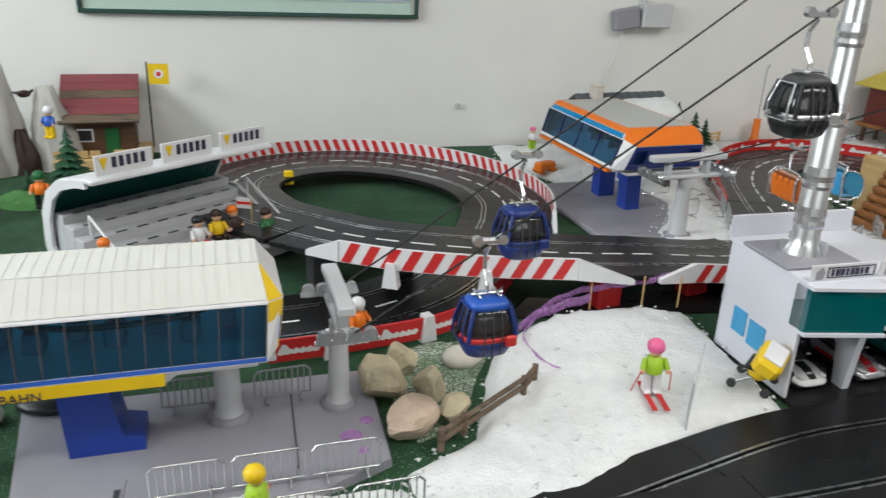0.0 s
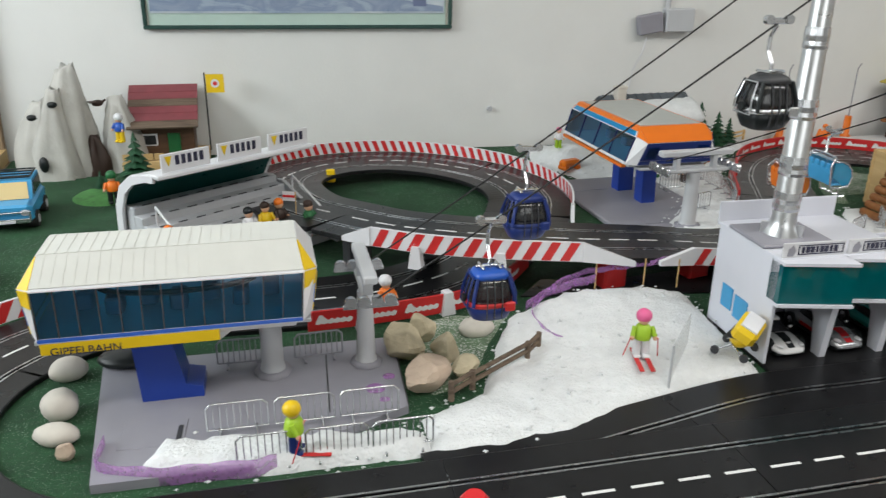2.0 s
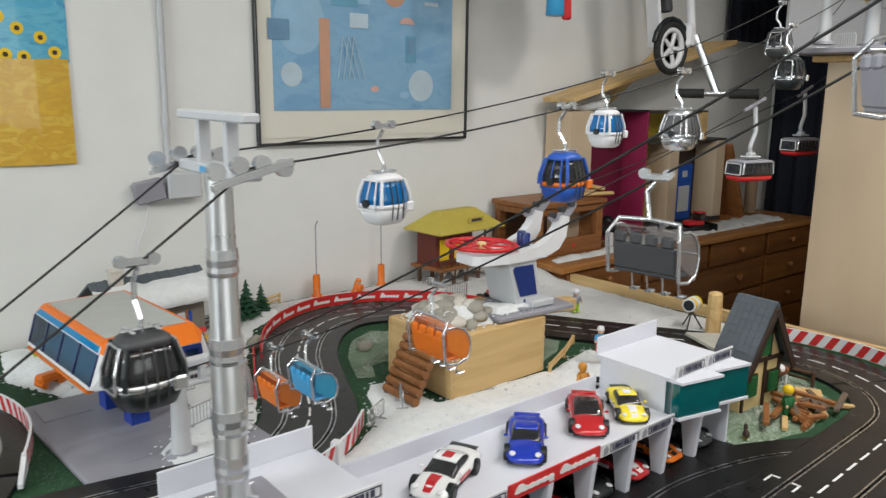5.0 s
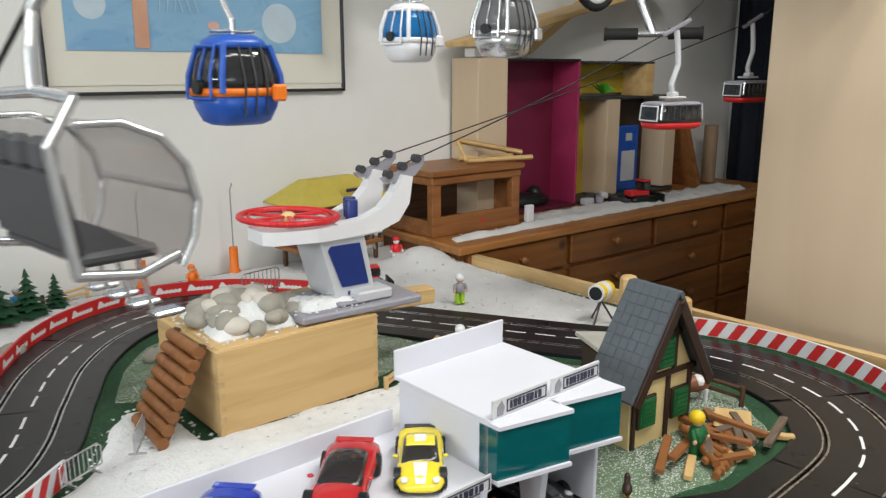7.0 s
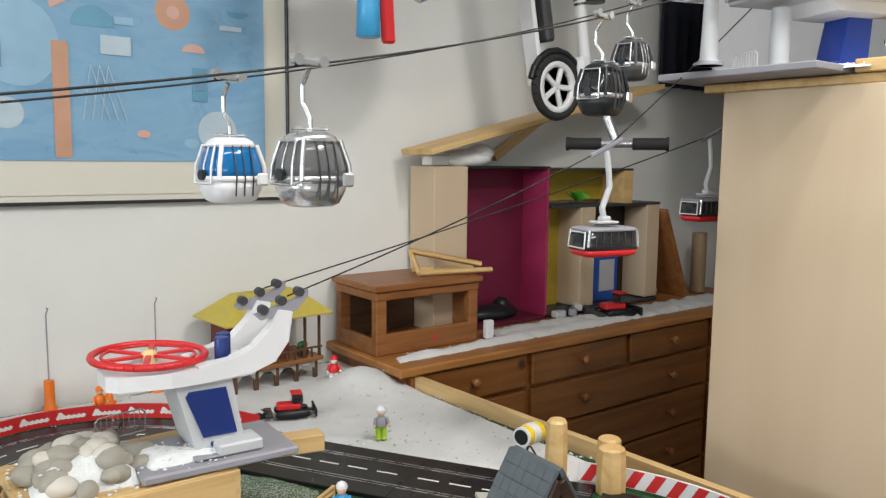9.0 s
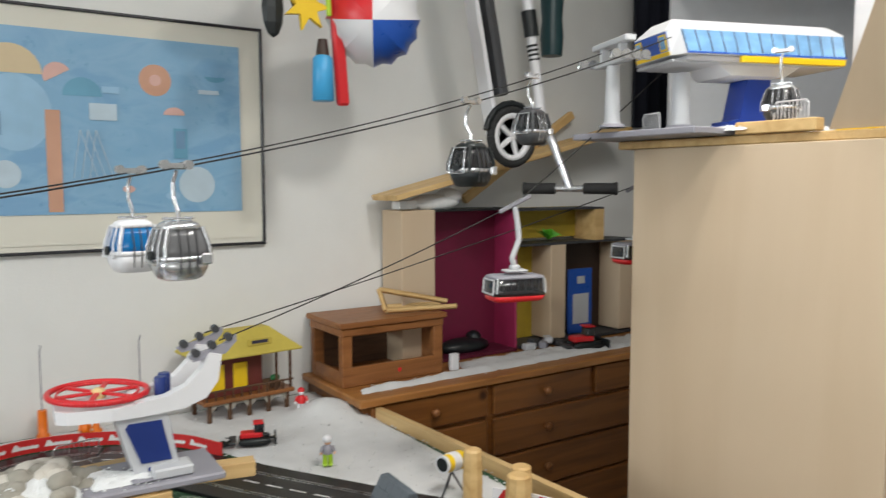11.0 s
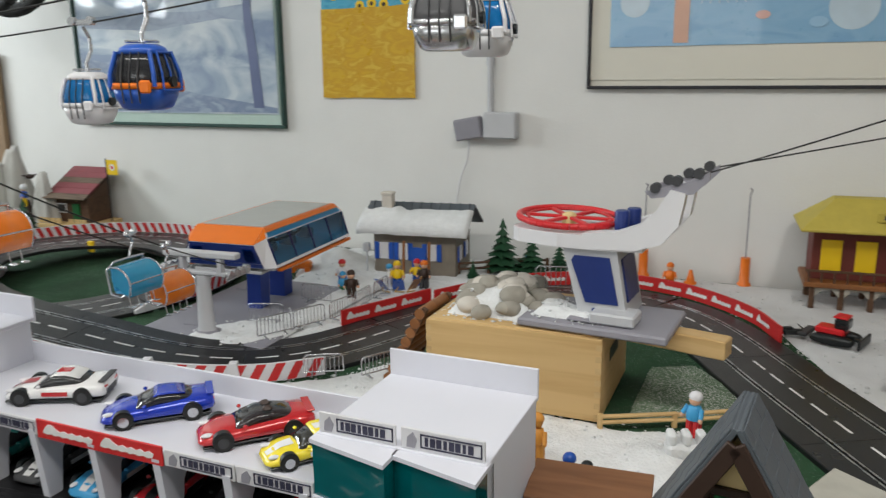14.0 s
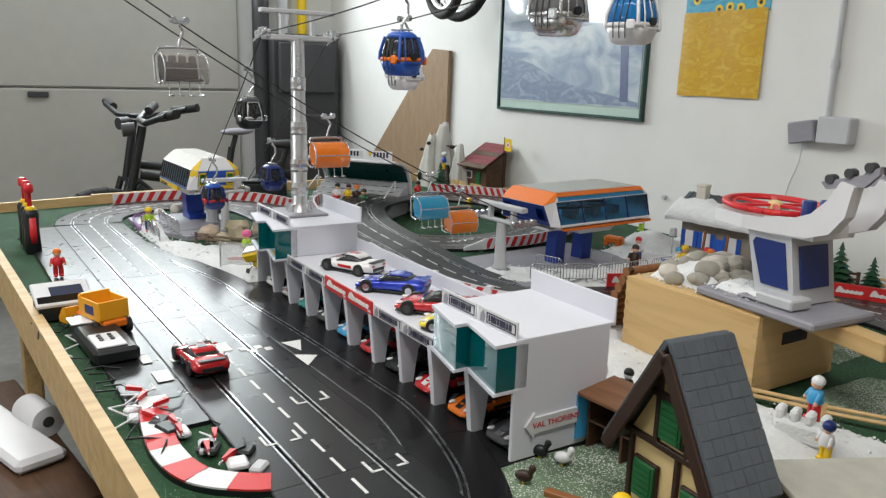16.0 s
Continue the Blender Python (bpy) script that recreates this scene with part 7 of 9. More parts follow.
# leaning chipboard sheet
solid("leaning_board", Mesh().prism([(-1.75, FLOOR_Z), (-0.8, FLOOR_Z), (-0.77, 0.62), (-0.93, 0.63), (-1.75, -0.08)], "y", 1.885, 1.905), PLYTAN, "large tan chipboard sheet leaning on the wall", "board", kind="")


# ---- snow-roofed chalet ----
def chalet():
    c = thing("toy_chalet", "toy chalet with slate roof, snow cap and blue shutters", "toy house", 1.08, 1.73, 0.004, 8)
    part("wall", Mesh().box(0, 0, 0.06, 0.23, 0.15, 0.12, 0, 0.002), CHALETW, c)
    part("gable", Mesh().prism([(-0.075, 0.12), (0.075, 0.12), (0.0, 0.172)], "x", -0.112, 0.112), OAK, c)
    part("beam", Mesh().box(0, -0.0765, 0.118, 0.24, 0.006, 0.012, 0, 0.001), OAK, c)
    for s in (-1, 1):
        ang = s * 33
        roof = part("roof", Mesh().box(0, 0, 0, 0.3, 0.115, 0.006, 0, 0.001, pose(0, s * 0.046, 0.153, -ang, 0, 0)), SLATE, c)
        for k in range(11):
            part("roof_rib", Mesh().box(-0.135 + 0.027 * k, 0, 0.004, 0.003, 0.112, 0.003, 0, 0, pose(0, s * 0.046, 0.153, -ang, 0, 0)), SLATE, roof)
    m = Mesh()
    n = 28
    v = []
    xf = pose(0, -0.046, 0.153, 33, 0, 0)
    for i in range(n + 1):
        x = -0.152 + 0.304 * i / n
        e = 0.022 + 0.022 * noise.noise((x * 26, 2, 1))
        b = 0.006 * noise.noise((x * 22, 5, 3))
        for y, z in ((-0.068 + b, -0.002), (-0.067 + b, 0.015), (-0.02, 0.02 + b), (e, 0.011), (e + 0.004, 0.003)):
            v.append(tuple(xf @ Vector((x, y, z))))
    f = [[5 * i + k, 5 * (i + 1) + k, 5 * (i + 1) + k + 1, 5 * i + k + 1] for i in range(n) for k in range(4)] + [[0, 1, 2, 3, 4], [5 * n + 4 - k for k in range(5)]]
    part("snow_cap", m.add(v, f, 0, True), SNOW, c, "thick white snow lying on the eaves")
    part("chimney", Mesh().box(-0.09, -0.02, 0.185, 0.03, 0.026, 0.05, 0, 0.002).box(-0.09, -0.02, 0.212, 0.034, 0.03, 0.008, 0, 0.002), STONEW, c)
    for x in (-0.085, -0.03, 0.05):
        win = part("window", Mesh().box(x, -0.0765, 0.065, 0.026, 0.004, 0.045, 0, 0.001), WPLAST, c)
        part("shutter", Mesh().box(x - 0.02, -0.0775, 0.065, 0.013, 0.003, 0.047, 0, 0.0005), BLUE, win)
        part("shutter", Mesh().box(x + 0.02, -0.0775, 0.065, 0.013, 0.003, 0.047, 0, 0.0005), BLUE, win)
    for y in (-0.035, 0.03):
        win = part("window", Mesh().box(0.1165, y, 0.06, 0.004, 0.026, 0.04, 0, 0.001), WPLAST, c)
        part("shutter", Mesh().box(0.118, y - 0.02, 0.06, 0.003, 0.013, 0.043, 0, 0.0005), BLUE, win)
    part("door", Mesh().box(0.01, -0.077, 0.04, 0.032, 0.005, 0.075, 0, 0.001), BLUE, c)
    for px in (-0.02, 0.05):
        part("porch_post", Mesh().cyl((px, -0.11, 0), (px, -0.1, 0.1), 0.004, 8), OAK, c)
    part("lantern", Mesh().box(-0.13, -0.09, 0.075, 0.018, 0.018, 0.024, 0, 0.003).cyl((-0.13, -0.09, 0), (-0.13, -0.09, 0.07), 0.0025, 8), LGREY, c)


chalet()
for x, y, rz, mt, lb in ((1.14, 1.47, 20, BLUE, "blue toy deck chair on the terrace"), (1.1, 1.46, -15, BLUE, "blue toy deck chair on the terrace"), (1.17, 1.49, 60, OAK, "brown wooden toy bench on the terrace")):
    d = thing("deck_chair", lb, "deck chair", x, y, 0.01, rz)
    part("frame", Mesh().tube([(-0.012, 0.012, 0), (0.0, 0.0, 0.018), (0.014, -0.016, 0.042)], 0.0016, 6).tube([(-0.012, 0.012, 0.0), (0.012, 0.012, 0.0)], 0.0016, 6), PINE, d)
    part("cloth", Mesh().box(0, 0, 0, 0.024, 0.042, 0.002, 0, 0.0005, pose(0.002, -0.004, 0.022, -48, 0, 0)), mt, d)
figure("toy skis leaning doll with yellow jacket", 1.15, 1.55, 0.012, -90, BLUE, YELLOW, SKIN, RED, 0.9)

# far-left sledding details near the orange station
solid("toy_sledge", Mesh().box(0, 0, 0.02, 0.06, 0.03, 0.02, 0, 0.006).cyl((0.02, 0.016, 0.008), (0.02, -0.016, 0.008), 0.008, 10).cyl((-0.02, 0.016, 0.008), (-0.02, -0.016, 0.008), 0.008, 10), ORANGE, "orange toy snow sled beside the station", "toy sled", 0.8, 1.55, 0.012, 20)
yel = solid("yellow_marker", Mesh().box(0, 0, 0.017, 0.022, 0.012, 0.034, 0, 0.003), YELLOW, "yellow plastic marker block on the loop's inner edge", "marker", 0.13, 1.45, 0.03)


# ---- half-timbered farmhouse ----
def farmhouse():
    x0, y0 = 1.969, 0.536
    h = thing("farmhouse", "half-timbered cream toy farmhouse with steep slate roof and green shutters", "toy house", x0, y0, 0.0, -4)
    W, D, E, R = 0.074, 0.056, 0.108, 0.236
    part("wall", Mesh().box(0, D / 2 + 0.006, E / 2, 2 * W - 0.012, D, E, 0, 0.001).prism([(-W + 0.006, E), (W - 0.006, E), (0, R - 0.012)], "y", 0.006, D), CREAM, h)
    for s in (-1, 1):
        L = math.hypot(W + 0.014, R - 0.088)
        ang = math.degrees(math.atan2(R - 0.088, W + 0.014))
        xf = pose(s * (W + 0.014) / 2, D / 2, (R + 0.088) / 2, 0, s * ang, 0)
        roof = part("roof", Mesh().box(0, 0, 0.002, L + 0.004, D + 0.034, 0.006, 0, 0.001, xf), SLATE, h)
        for k in range(10):
            for c in range(6):
                wide = (D + 0.034) / 6
                y = -(D + 0.034) / 2 + wide * (c + 0.5)
                part("shingle", Mesh().box(-L / 2 + L * (k + 0.5) / 10, y, 0.0058 + 0.0002 * ((k + c * 2) % 3), L / 10 * 0.985, wide * 0.985, 0.0022, 0, 0.0005, xf), SLATE, roof)
        part("barge_board", Mesh().box(0.006 * s, -D / 2 - 0.019, -0.006, L - 0.008, 0.005, 0.016, 0, 0.001, xf), BROWNP, h)
    for z in (E, 0.168):
        w = (W - 0.008) * (R - z) / (R - E) if z > E else W
        part("tie_beam", Mesh().box(0, 0.003, z, 2 * w, 0.006, 0.008, 0, 0.001), BROWNP, h)
    for x, z0, z1 in ((-0.024, E, 0.2), (0.024, E, 0.2), (-W + 0.012, 0, E), (W - 0.012, 0, E), (0.012, 0, E)):
        part("timber_post", Mesh().box(x, 0.003, (z0 + z1) / 2, 0.007, 0.0055, z1 - z0, 0, 0.001), BROWNP, h)
    for x, z, w, q in ((0, 0.142, 0.034, 0.044), (-0.035, 0.057, 0.034, 0.044), (0.04, 0.055, 0.032, 0.044)):
        part("window", Mesh().box(x, 0.003, z, w + 0.006, 0.005, q + 0.006, 0, 0.001), BROWNP, h)
        sh = part("shutter", Mesh().box(x, -0.0005, z, w, 0.004, q, 0, 0.001), GREEN, h)
        for k in range(6):
            part("slat", Mesh().box(x, -0.003, z - q / 2 + q * (k + 0.5) / 6, w * 0.8, 0.002, q / 9, 0, 0), GREEN, sh)
    part("side_beam", Mesh().box(W - 0.003, D / 2, E, 0.006, D, 0.008, 0, 0.001).box(-W + 0.003, D / 2, E, 0.006, D, 0.008, 0, 0.001), BROWNP, h)
    return h


farmhouse()
an = thing("farm_annex", "low toy barn with a flat grey-brown roof board", "toy barn", 2.085, 0.7, 0.0, -25)
part("wall", Mesh().box(0, 0, 0.035, 0.1, 0.12, 0.07, 0, 0.001), BROWNP, an)
part("roof", Mesh().box(0, 0, 0.076, 0.13, 0.15, 0.008, 0, 0.001, pose(0, 0, 0, 0, 6, 0)), M("grey_board", (0.4, 0.39, 0.34), 0.7, var=0.2, scale=30), an)
sh = thing("rabbit_hutch", "open brown toy hutch with a pale wooden roof", "toy hutch", 1.815, 0.645, 0.0, 6)
part("roof", Mesh().box(0, 0, 0.088, 0.135, 0.075, 0.006, 0, 0.001, pose(0, 0, 0, 6, 0, 0)), HUTCHW, sh)
part("back", Mesh().box(0, 0.028, 0.045, 0.124, 0.004, 0.085, 0, 0.0005), DARKWOOD, sh)
for s in (-1, 0, 1):
    part("side", Mesh().box(s * 0.06, 0, 0.044, 0.004, 0.058, 0.084, 0, 0.0005), DARKWOOD, sh)
part("shelf", Mesh().box(0, 0, 0.042, 0.118, 0.056, 0.003, 0, 0.0005), DARKWOOD, sh)
for k in range(22):
    r = random.Random(k)
    solid("plank", Mesh().box(0, 0, 0, r.uniform(0.05, 0.11), 0.012, 0.008, 0, 0.001), (PINE, OAK, GREYWOOD, OAK)[k % 4], "loose plank in the farmyard timber pile", "plank", 2.0 + r.uniform(-0.1, 0.11), 0.46 + r.uniform(-0.04, 0.05), 0.008 + 0.005 * (k % 4), r.uniform(0, 180), "timber pile")
for k in range(7):
    solid("log", Mesh().cyl((-0.045, 0, 0), (0.045, 0, 0), 0.006, 9), OAK, "round brown log in the farmyard pile", "log", 1.97 + 0.012 * (k % 4), 0.435 + 0.008 * k, 0.007 + 0.009 * (k // 4), 20 + 9 * k, "log pile")
# snow castle
cs = thing("snow_castle", "white toy snow castle wall", "snow castle", 1.9, 0.885, 0.01, 20)
part("wall", Mesh().box(0, 0, 0.016, 0.075, 0.03, 0.032, 0, 0.006), SNOW, cs)
for k in range(4):
    part("merlon", Mesh().box(-0.03 + 0.02 * k, 0, 0.038, 0.012, 0.024, 0.018, 0, 0.003), SNOW, cs)
ig = Mesh().ball((0, 0, 0.0), (0.045, 0.04, 0.045), 16, 10)
solid("igloo", ig, SNOW, "small rounded white snow igloo behind the garages", "igloo", 1.56, 0.78, 0.006)

# wooden pegs and a toy cannon at the table's end
for x, y, h, r in ((2.345, 0.886, 0.122, 0.021), (2.39, 0.79, 0.088, 0.027), (2.43, 0.83, 0.085, 0.024)):
    pg = Mesh().lathe([(r, 0), (r * 1.02, h * 0.4), (r * 0.92, h * 0.96), (r * 0.7, h)], 9, 0, None, False)
    solid("wooden_peg", pg, PINE, "turned pale wooden block at the table's end", "wooden peg", x, y, 0.0, 20)
cn = thing("toy_snow_cannon", "yellow and white toy snow cannon on a stand", "toy snow cannon", 2.335, 0.95, 0.004, 195, scale=1.15)
part("barrel", Mesh().cyl((-0.025, 0, 0.06), (0.022, 0, 0.064), 0.018, 18, 0, 0.016), YELLOW, cn)
part("white_band", Mesh().cyl((-0.012, 0, 0.0613), (0.008, 0, 0.0627), 0.0183, 18), WPLAST, cn)
part("muzzle", Mesh().cyl((0.021, 0, 0.064), (0.026, 0, 0.064), 0.0165, 18), WPLAST, cn)
part("fan", Mesh().cyl((0.0255, 0, 0.064), (0.027, 0, 0.064), 0.013, 14), BLACK, cn)
for k in range(3):
    a = radians(120 * k)
    part("leg", Mesh().cyl((0, 0, 0.045), (0.028 * math.cos(a), 0.028 * math.sin(a), 0), 0.002, 7), DGREY, cn)


# ---- yellow-roofed lodge ----
def lodge():
    h = thing("toy_lodge", "brown toy lodge on stilts with an olive yellow hipped roof", "toy house", 2.17, 1.805, 0.004, 5)
    W, D = 0.13, 0.065
    for x in (-0.12, -0.06, 0.0, 0.06, 0.12):
        for y in (-0.06, 0.05):
            part("stilt", Mesh().box(x, y, 0.026, 0.012, 0.012, 0.052, 0, 0.002), DARKWOOD, h)
    for k in range(4):
        part("arch", Mesh().prism([(-0.115 + 0.06 * k, 0.03), (-0.1 + 0.06 * k, 0.046), (-0.08 + 0.06 * k, 0.046), (-0.065 + 0.06 * k, 0.03), (-0.065 + 0.06 * k, 0.052), (-0.115 + 0.06 * k, 0.052)], "y", -0.066, -0.062), STONE, h)
    part("deck", Mesh().box(0, 0, 0.058, 0.28, 0.15, 0.012, 0, 0.002), OAK, h)
    part("wall", Mesh().box(-0.035, 0.012, 0.125, 0.18, 0.095, 0.125, 0, 0.002), M("dark_red_wall", (0.13, 0.025, 0.018), 0.6), h)
    for x in (-0.085, -0.015):
        part("door", Mesh().box(x, -0.037, 0.118, 0.042, 0.005, 0.075, 0, 0.001), YELLOW, h)
    for k in range(11):
        part("baluster", Mesh().box(-0.13 + 0.026 * k, -0.07, 0.076, 0.004, 0.004, 0.025, 0, 0), DARKWOOD, h)
    part("hand_rail", Mesh().box(0, -0.07, 0.09, 0.275, 0.006, 0.005, 0, 0.001), DARKWOOD, h)
    for x in (0.085, 0.13):
        part("porch_post", Mesh().box(x, -0.066, 0.128, 0.006, 0.006, 0.13, 0, 0), DARKWOOD, h)
    part("planter", Mesh().box(0.09, -0.045, 0.078, 0.03, 0.02, 0.022, 0, 0.003).ball((0.09, -0.045, 0.096), (0.016, 0.01, 0.01), 10, 7, 1), [DARKWOOD, GREEN], h)
    z0, z1 = 0.188, 0.248
    a, b = (0.155, 0.092), (0.085, 0.02)
    v = [(-a[0], -a[1], z0), (a[0], -a[1], z0), (a[0], a[1], z0), (-a[0], a[1], z0), (-b[0], -b[1], z1), (b[0], -b[1], z1), (b[0], b[1], z1), (-b[0], b[1], z1)]
    part("roof", Mesh().add(v, [(3, 2, 1, 0), (4, 5, 6, 7), (0, 1, 5, 4), (1, 2, 6, 5), (2, 3, 7, 6), (3, 0, 4, 7)]).box(0, 0, z0 - 0.003, 0.316, 0.19, 0.007, 0, 0.002), OLIVE, h)
    sg = part("sign_board", Mesh().box(0.03, -0.074, 0.217, 0.075, 0.004, 0.02, 0, 0.001), OLIVE, h)
    part("lettering_bar", Mesh().box(0.03, -0.0765, 0.217, 0.05, 0.001, 0.009, 0, 0), SIGNINK, sg)


lodge()
for x, y in ((1.905, 1.875), (1.655, 1.875)):
    c = thing("marker_rod", "orange sleeve with a thin bent grey rod against the wall", "marker rod", x, y, 0.004)
    part("sleeve", Mesh().lathe([(0.017, 0.0), (0.0165, 0.006), (0.012, 0.01), (0.0115, 0.072)], 14), ORANGE, c)
    part("rod", Mesh().tube([(0, 0, 0.07), (0, 0, 0.23), (0.004, -0.004, 0.243), (0.0, -0.012, 0.248)], 0.0018, 7), GREYPL, c)
solid("traffic_cone", Mesh().lathe([(0.016, 0), (0.016, 0.004), (0.011, 0.005), (0.004, 0.035)], 14), ORANGE, "small orange traffic cone on the snow", "traffic cone", 1.78, 1.84, 0.006)


def snowcat(label, x, y, z, rz, s=1.0):
    c = thing("toy_snow_groomer", label, "toy vehicle", x, y, z, rz, scale=s)
    for q in (-1, 1):
        part("track_belt", shell(Mesh(), [(-0.008, 0.04, 0.009), (0.008, 0.04, 0.009)], 0, 20, 2.5), BLACK, c).matrix_basis = pose(0, q * 0.022, 0.01, 90, 0, 0)
    part("body", Mesh().box(-0.008, 0, 0.024, 0.055, 0.034, 0.014, 0, 0.003), RED, c)
    part("cab", Mesh().box(0.012, 0, 0.041, 0.026, 0.032, 0.024, 0, 0.004), SMOKE, c)
    part("roof", Mesh().box(0.01, 0, 0.0545, 0.026, 0.032, 0.004, 0, 0.001), RED, c)
    part("blade", Mesh().box(0.052, 0, 0.012, 0.005, 0.07, 0.02, 0, 0.002).box(0.043, 0, 0.012, 0.018, 0.01, 0.005, 0, 0.001), BLACK, c)
    part("tiller", Mesh().box(-0.055, 0, 0.01, 0.018, 0.06, 0.008, 0, 0.002), DGREY, c)
    return c


snowcat("red and black toy snow groomer on the snow mat", 2.098, 1.498, 0.008, -20)
solid("toy_snow_scooter", Mesh().box(0, 0, 0.01, 0.04, 0.012, 0.012, 0, 0.003).cyl((0.014, -0.012, 0.022), (0.014, 0.012, 0.022), 0.0015, 6).box(-0.01, 0, 0.018, 0.02, 0.01, 0.006, 0, 0.002), BLACK, "small dark toy snow scooter on the mat", "toy vehicle", 2.02, 1.5, 0.008, 20)

# ---- pictures on the wall ----
def disc(m, x, z, r, y, mi, rx=None, n=24, a0=0, a1=360):
    k = int(n * (a1 - a0) / 360)
    pts = [(x + r * math.cos(radians(a0 + (a1 - a0) * i / k)), z + (rx or r) * math.sin(radians(a0 + (a1 - a0) * i / k))) for i in range(k + (a1 - a0 < 360))]
    return m.prism(pts, "y", y - 0.0006, y, mi)


def framed(label, x0, x1, z0, z1, w, frame_mat):
    f = thing("framed_picture", label, "picture", 0, 1.915, 0)
    for a, b, c, d in ((x0, x1, z0, z0 + w), (x0, x1, z1 - w, z1), (x0, x0 + w, z0 + w, z1 - w), (x1 - w, x1, z0 + w, z1 - w)):
        part("frame_bar", Mesh().box((a + b) / 2, -0.01, (c + d) / 2, b - a, 0.02, d - c, 0, 0.002), frame_mat, f)
    part("backing", Mesh().box((x0 + x1) / 2, -0.005, (z0 + z1) / 2, x1 - x0 - 0.004, 0.006, z1 - z0 - 0.004, 0, 0), PAPERW, f)
    return f


def paint(name, col, var=0.15, scale=14, rough=0.35):
    return M(name, col, rough, var=var, scale=scale, coat=0.6)


def wash(name, c1, c2, c3, scale):
    """Watercolour: clouds of three tints."""
    m = M(name, c1, 0.3, coat=0.6)
    nt = m.node_tree
    p = nt.nodes["Principled BSDF"]
    tc, mp, n, r = (nt.nodes.new(k) for k in ("ShaderNodeTexCoord", "ShaderNodeMapping", "ShaderNodeTexNoise", "ShaderNodeValToRGB"))
    mp.inputs["Scale"].default_value = (scale, scale, scale * 2.2)
    mp.inputs["Rotation"].default_value = (0, 0.35, 0)
    n.inputs["Detail"].default_value, n.inputs["Distortion"].default_value, n.inputs["Scale"].default_value = 6, 1.2, 1.0
    e = r.color_ramp.elements
    e[0].position, e[0].color = 0.36, (*c3, 1)
    e[1].position, e[1].color = 0.62, (*c1, 1)
    k = e.new(0.48)
    k.color = (*c2, 1)
    nt.links.new(tc.outputs["Object"], mp.inputs["Vector"])
    nt.links.new(mp.outputs["Vector"], n.inputs["Vector"])
    nt.links.new(n.outputs["Fac"], r.inputs["Fac"])
    nt.links.new(r.outputs["Color"], p.inputs["Base Color"])
    return m


GREENFR = M("dark_green_frame", (0.02, 0.06, 0.05), 0.4)
DARKFR = M("black_frame", (0.02, 0.02, 0.025), 0.35)
p1 = framed("framed blue watercolour of hills and a bare tree", -0.362, 0.522, 0.366, 0.97, 0.011, GREENFR)
MINT = M("mint_mat", (0.45, 0.58, 0.52), 0.5, var=0.04, coat=0.5)
part("mat_board", Mesh().box(0.078, -0.0095, 0.66, 0.85, 0.003, 0.58, 0, 0), MINT, p1)
part("painting", Mesh().box(0.078, -0.0125, 0.69, 0.84, 0.003, 0.56, 0, 0), wash("watercolour", (0.56, 0.62, 0.66), (0.38, 0.46, 0.55), (0.22, 0.29, 0.42), 4.0), p1)
hill = Mesh().prism([(-0.34, 0.415), (0.495, 0.415), (0.495, 0.43), (0.36, 0.45), (0.2, 0.47), (0.05, 0.5), (-0.12, 0.56), (-0.34, 0.6)], "y", -0.0146, -0.0142)
part("painted_hill", hill, wash("hill_wash", (0.27, 0.33, 0.44), (0.2, 0.26, 0.38), (0.33, 0.4, 0.5), 9), p1)
trunk = Mesh().prism([(0.405, 0.43), (0.445, 0.43), (0.43, 0.6), (0.415, 0.72), (0.425, 0.95), (0.385, 0.95), (0.385, 0.7), (0.395, 0.58)], "y", -0.0152, -0.0147)
part("painted_tree", trunk, paint("tree_ink", (0.12, 0.15, 0.27)), p1)
part("painted_ridge", Mesh().prism([(-0.34, 0.7), (0.0, 0.68), (0.3, 0.71), (0.385, 0.7), (0.385, 0.75), (0.2, 0.735), (-0.05, 0.74), (-0.34, 0.73)], "y", -0.0146, -0.0142), wash("ridge_wash", (0.33, 0.4, 0.5), (0.3, 0.36, 0.47), (0.24, 0.3, 0.4), 9), p1)

# unframed sunflower painting on paper
p2 = thing("paper_painting", "unframed sunflower painting on slightly curled paper", "painting", 0, 1.915, 0)
m, n = Mesh(), 14
v = []
for i in range(n + 1):
    for z in (0.463, 0.722):
        x = 0.665 + 0.314 * i / n
        v.append((x, -0.003 - (0.006 if z < 0.5 else 0.002) * (1 + noise.noise((x * 12, z * 3, 1))), z + (0.004 * noise.noise((x * 25, 1, 4)) if z < 0.5 else 0.012 * noise.noise((x * 9, 2, 8)))))
m.add(v, [[2 * i, 2 * i + 2, 2 * i + 3, 2 * i + 1] for i in range(n)], 0, True)
part("painted_field", m, wash("mustard_wash", (0.62, 0.38, 0.02), (0.55, 0.31, 0.015), (0.66, 0.44, 0.05), 16), p2)
part("painted_sky", Mesh().box(0.825, -0.002, 0.8, 0.316, 0.002, 0.168, 0, 0), wash("sky_wash", (0.06, 0.36, 0.55), (0.1, 0.42, 0.58), (0.04, 0.3, 0.5), 12), p2)
for x, z in ((0.71, 0.76), (0.76, 0.8), (0.83, 0.82), (0.87, 0.795), (0.92, 0.775), (0.95, 0.74), (0.88, 0.728), (0.84, 0.732), (0.8, 0.727)):
    fl = part("painted_flower", disc(Mesh(), x, z, 0.015, -0.0035, 0), YELLOW, p2)
    part("flower_centre", disc(Mesh(), x, z, 0.006, -0.0044, 0), BROWNP, fl)

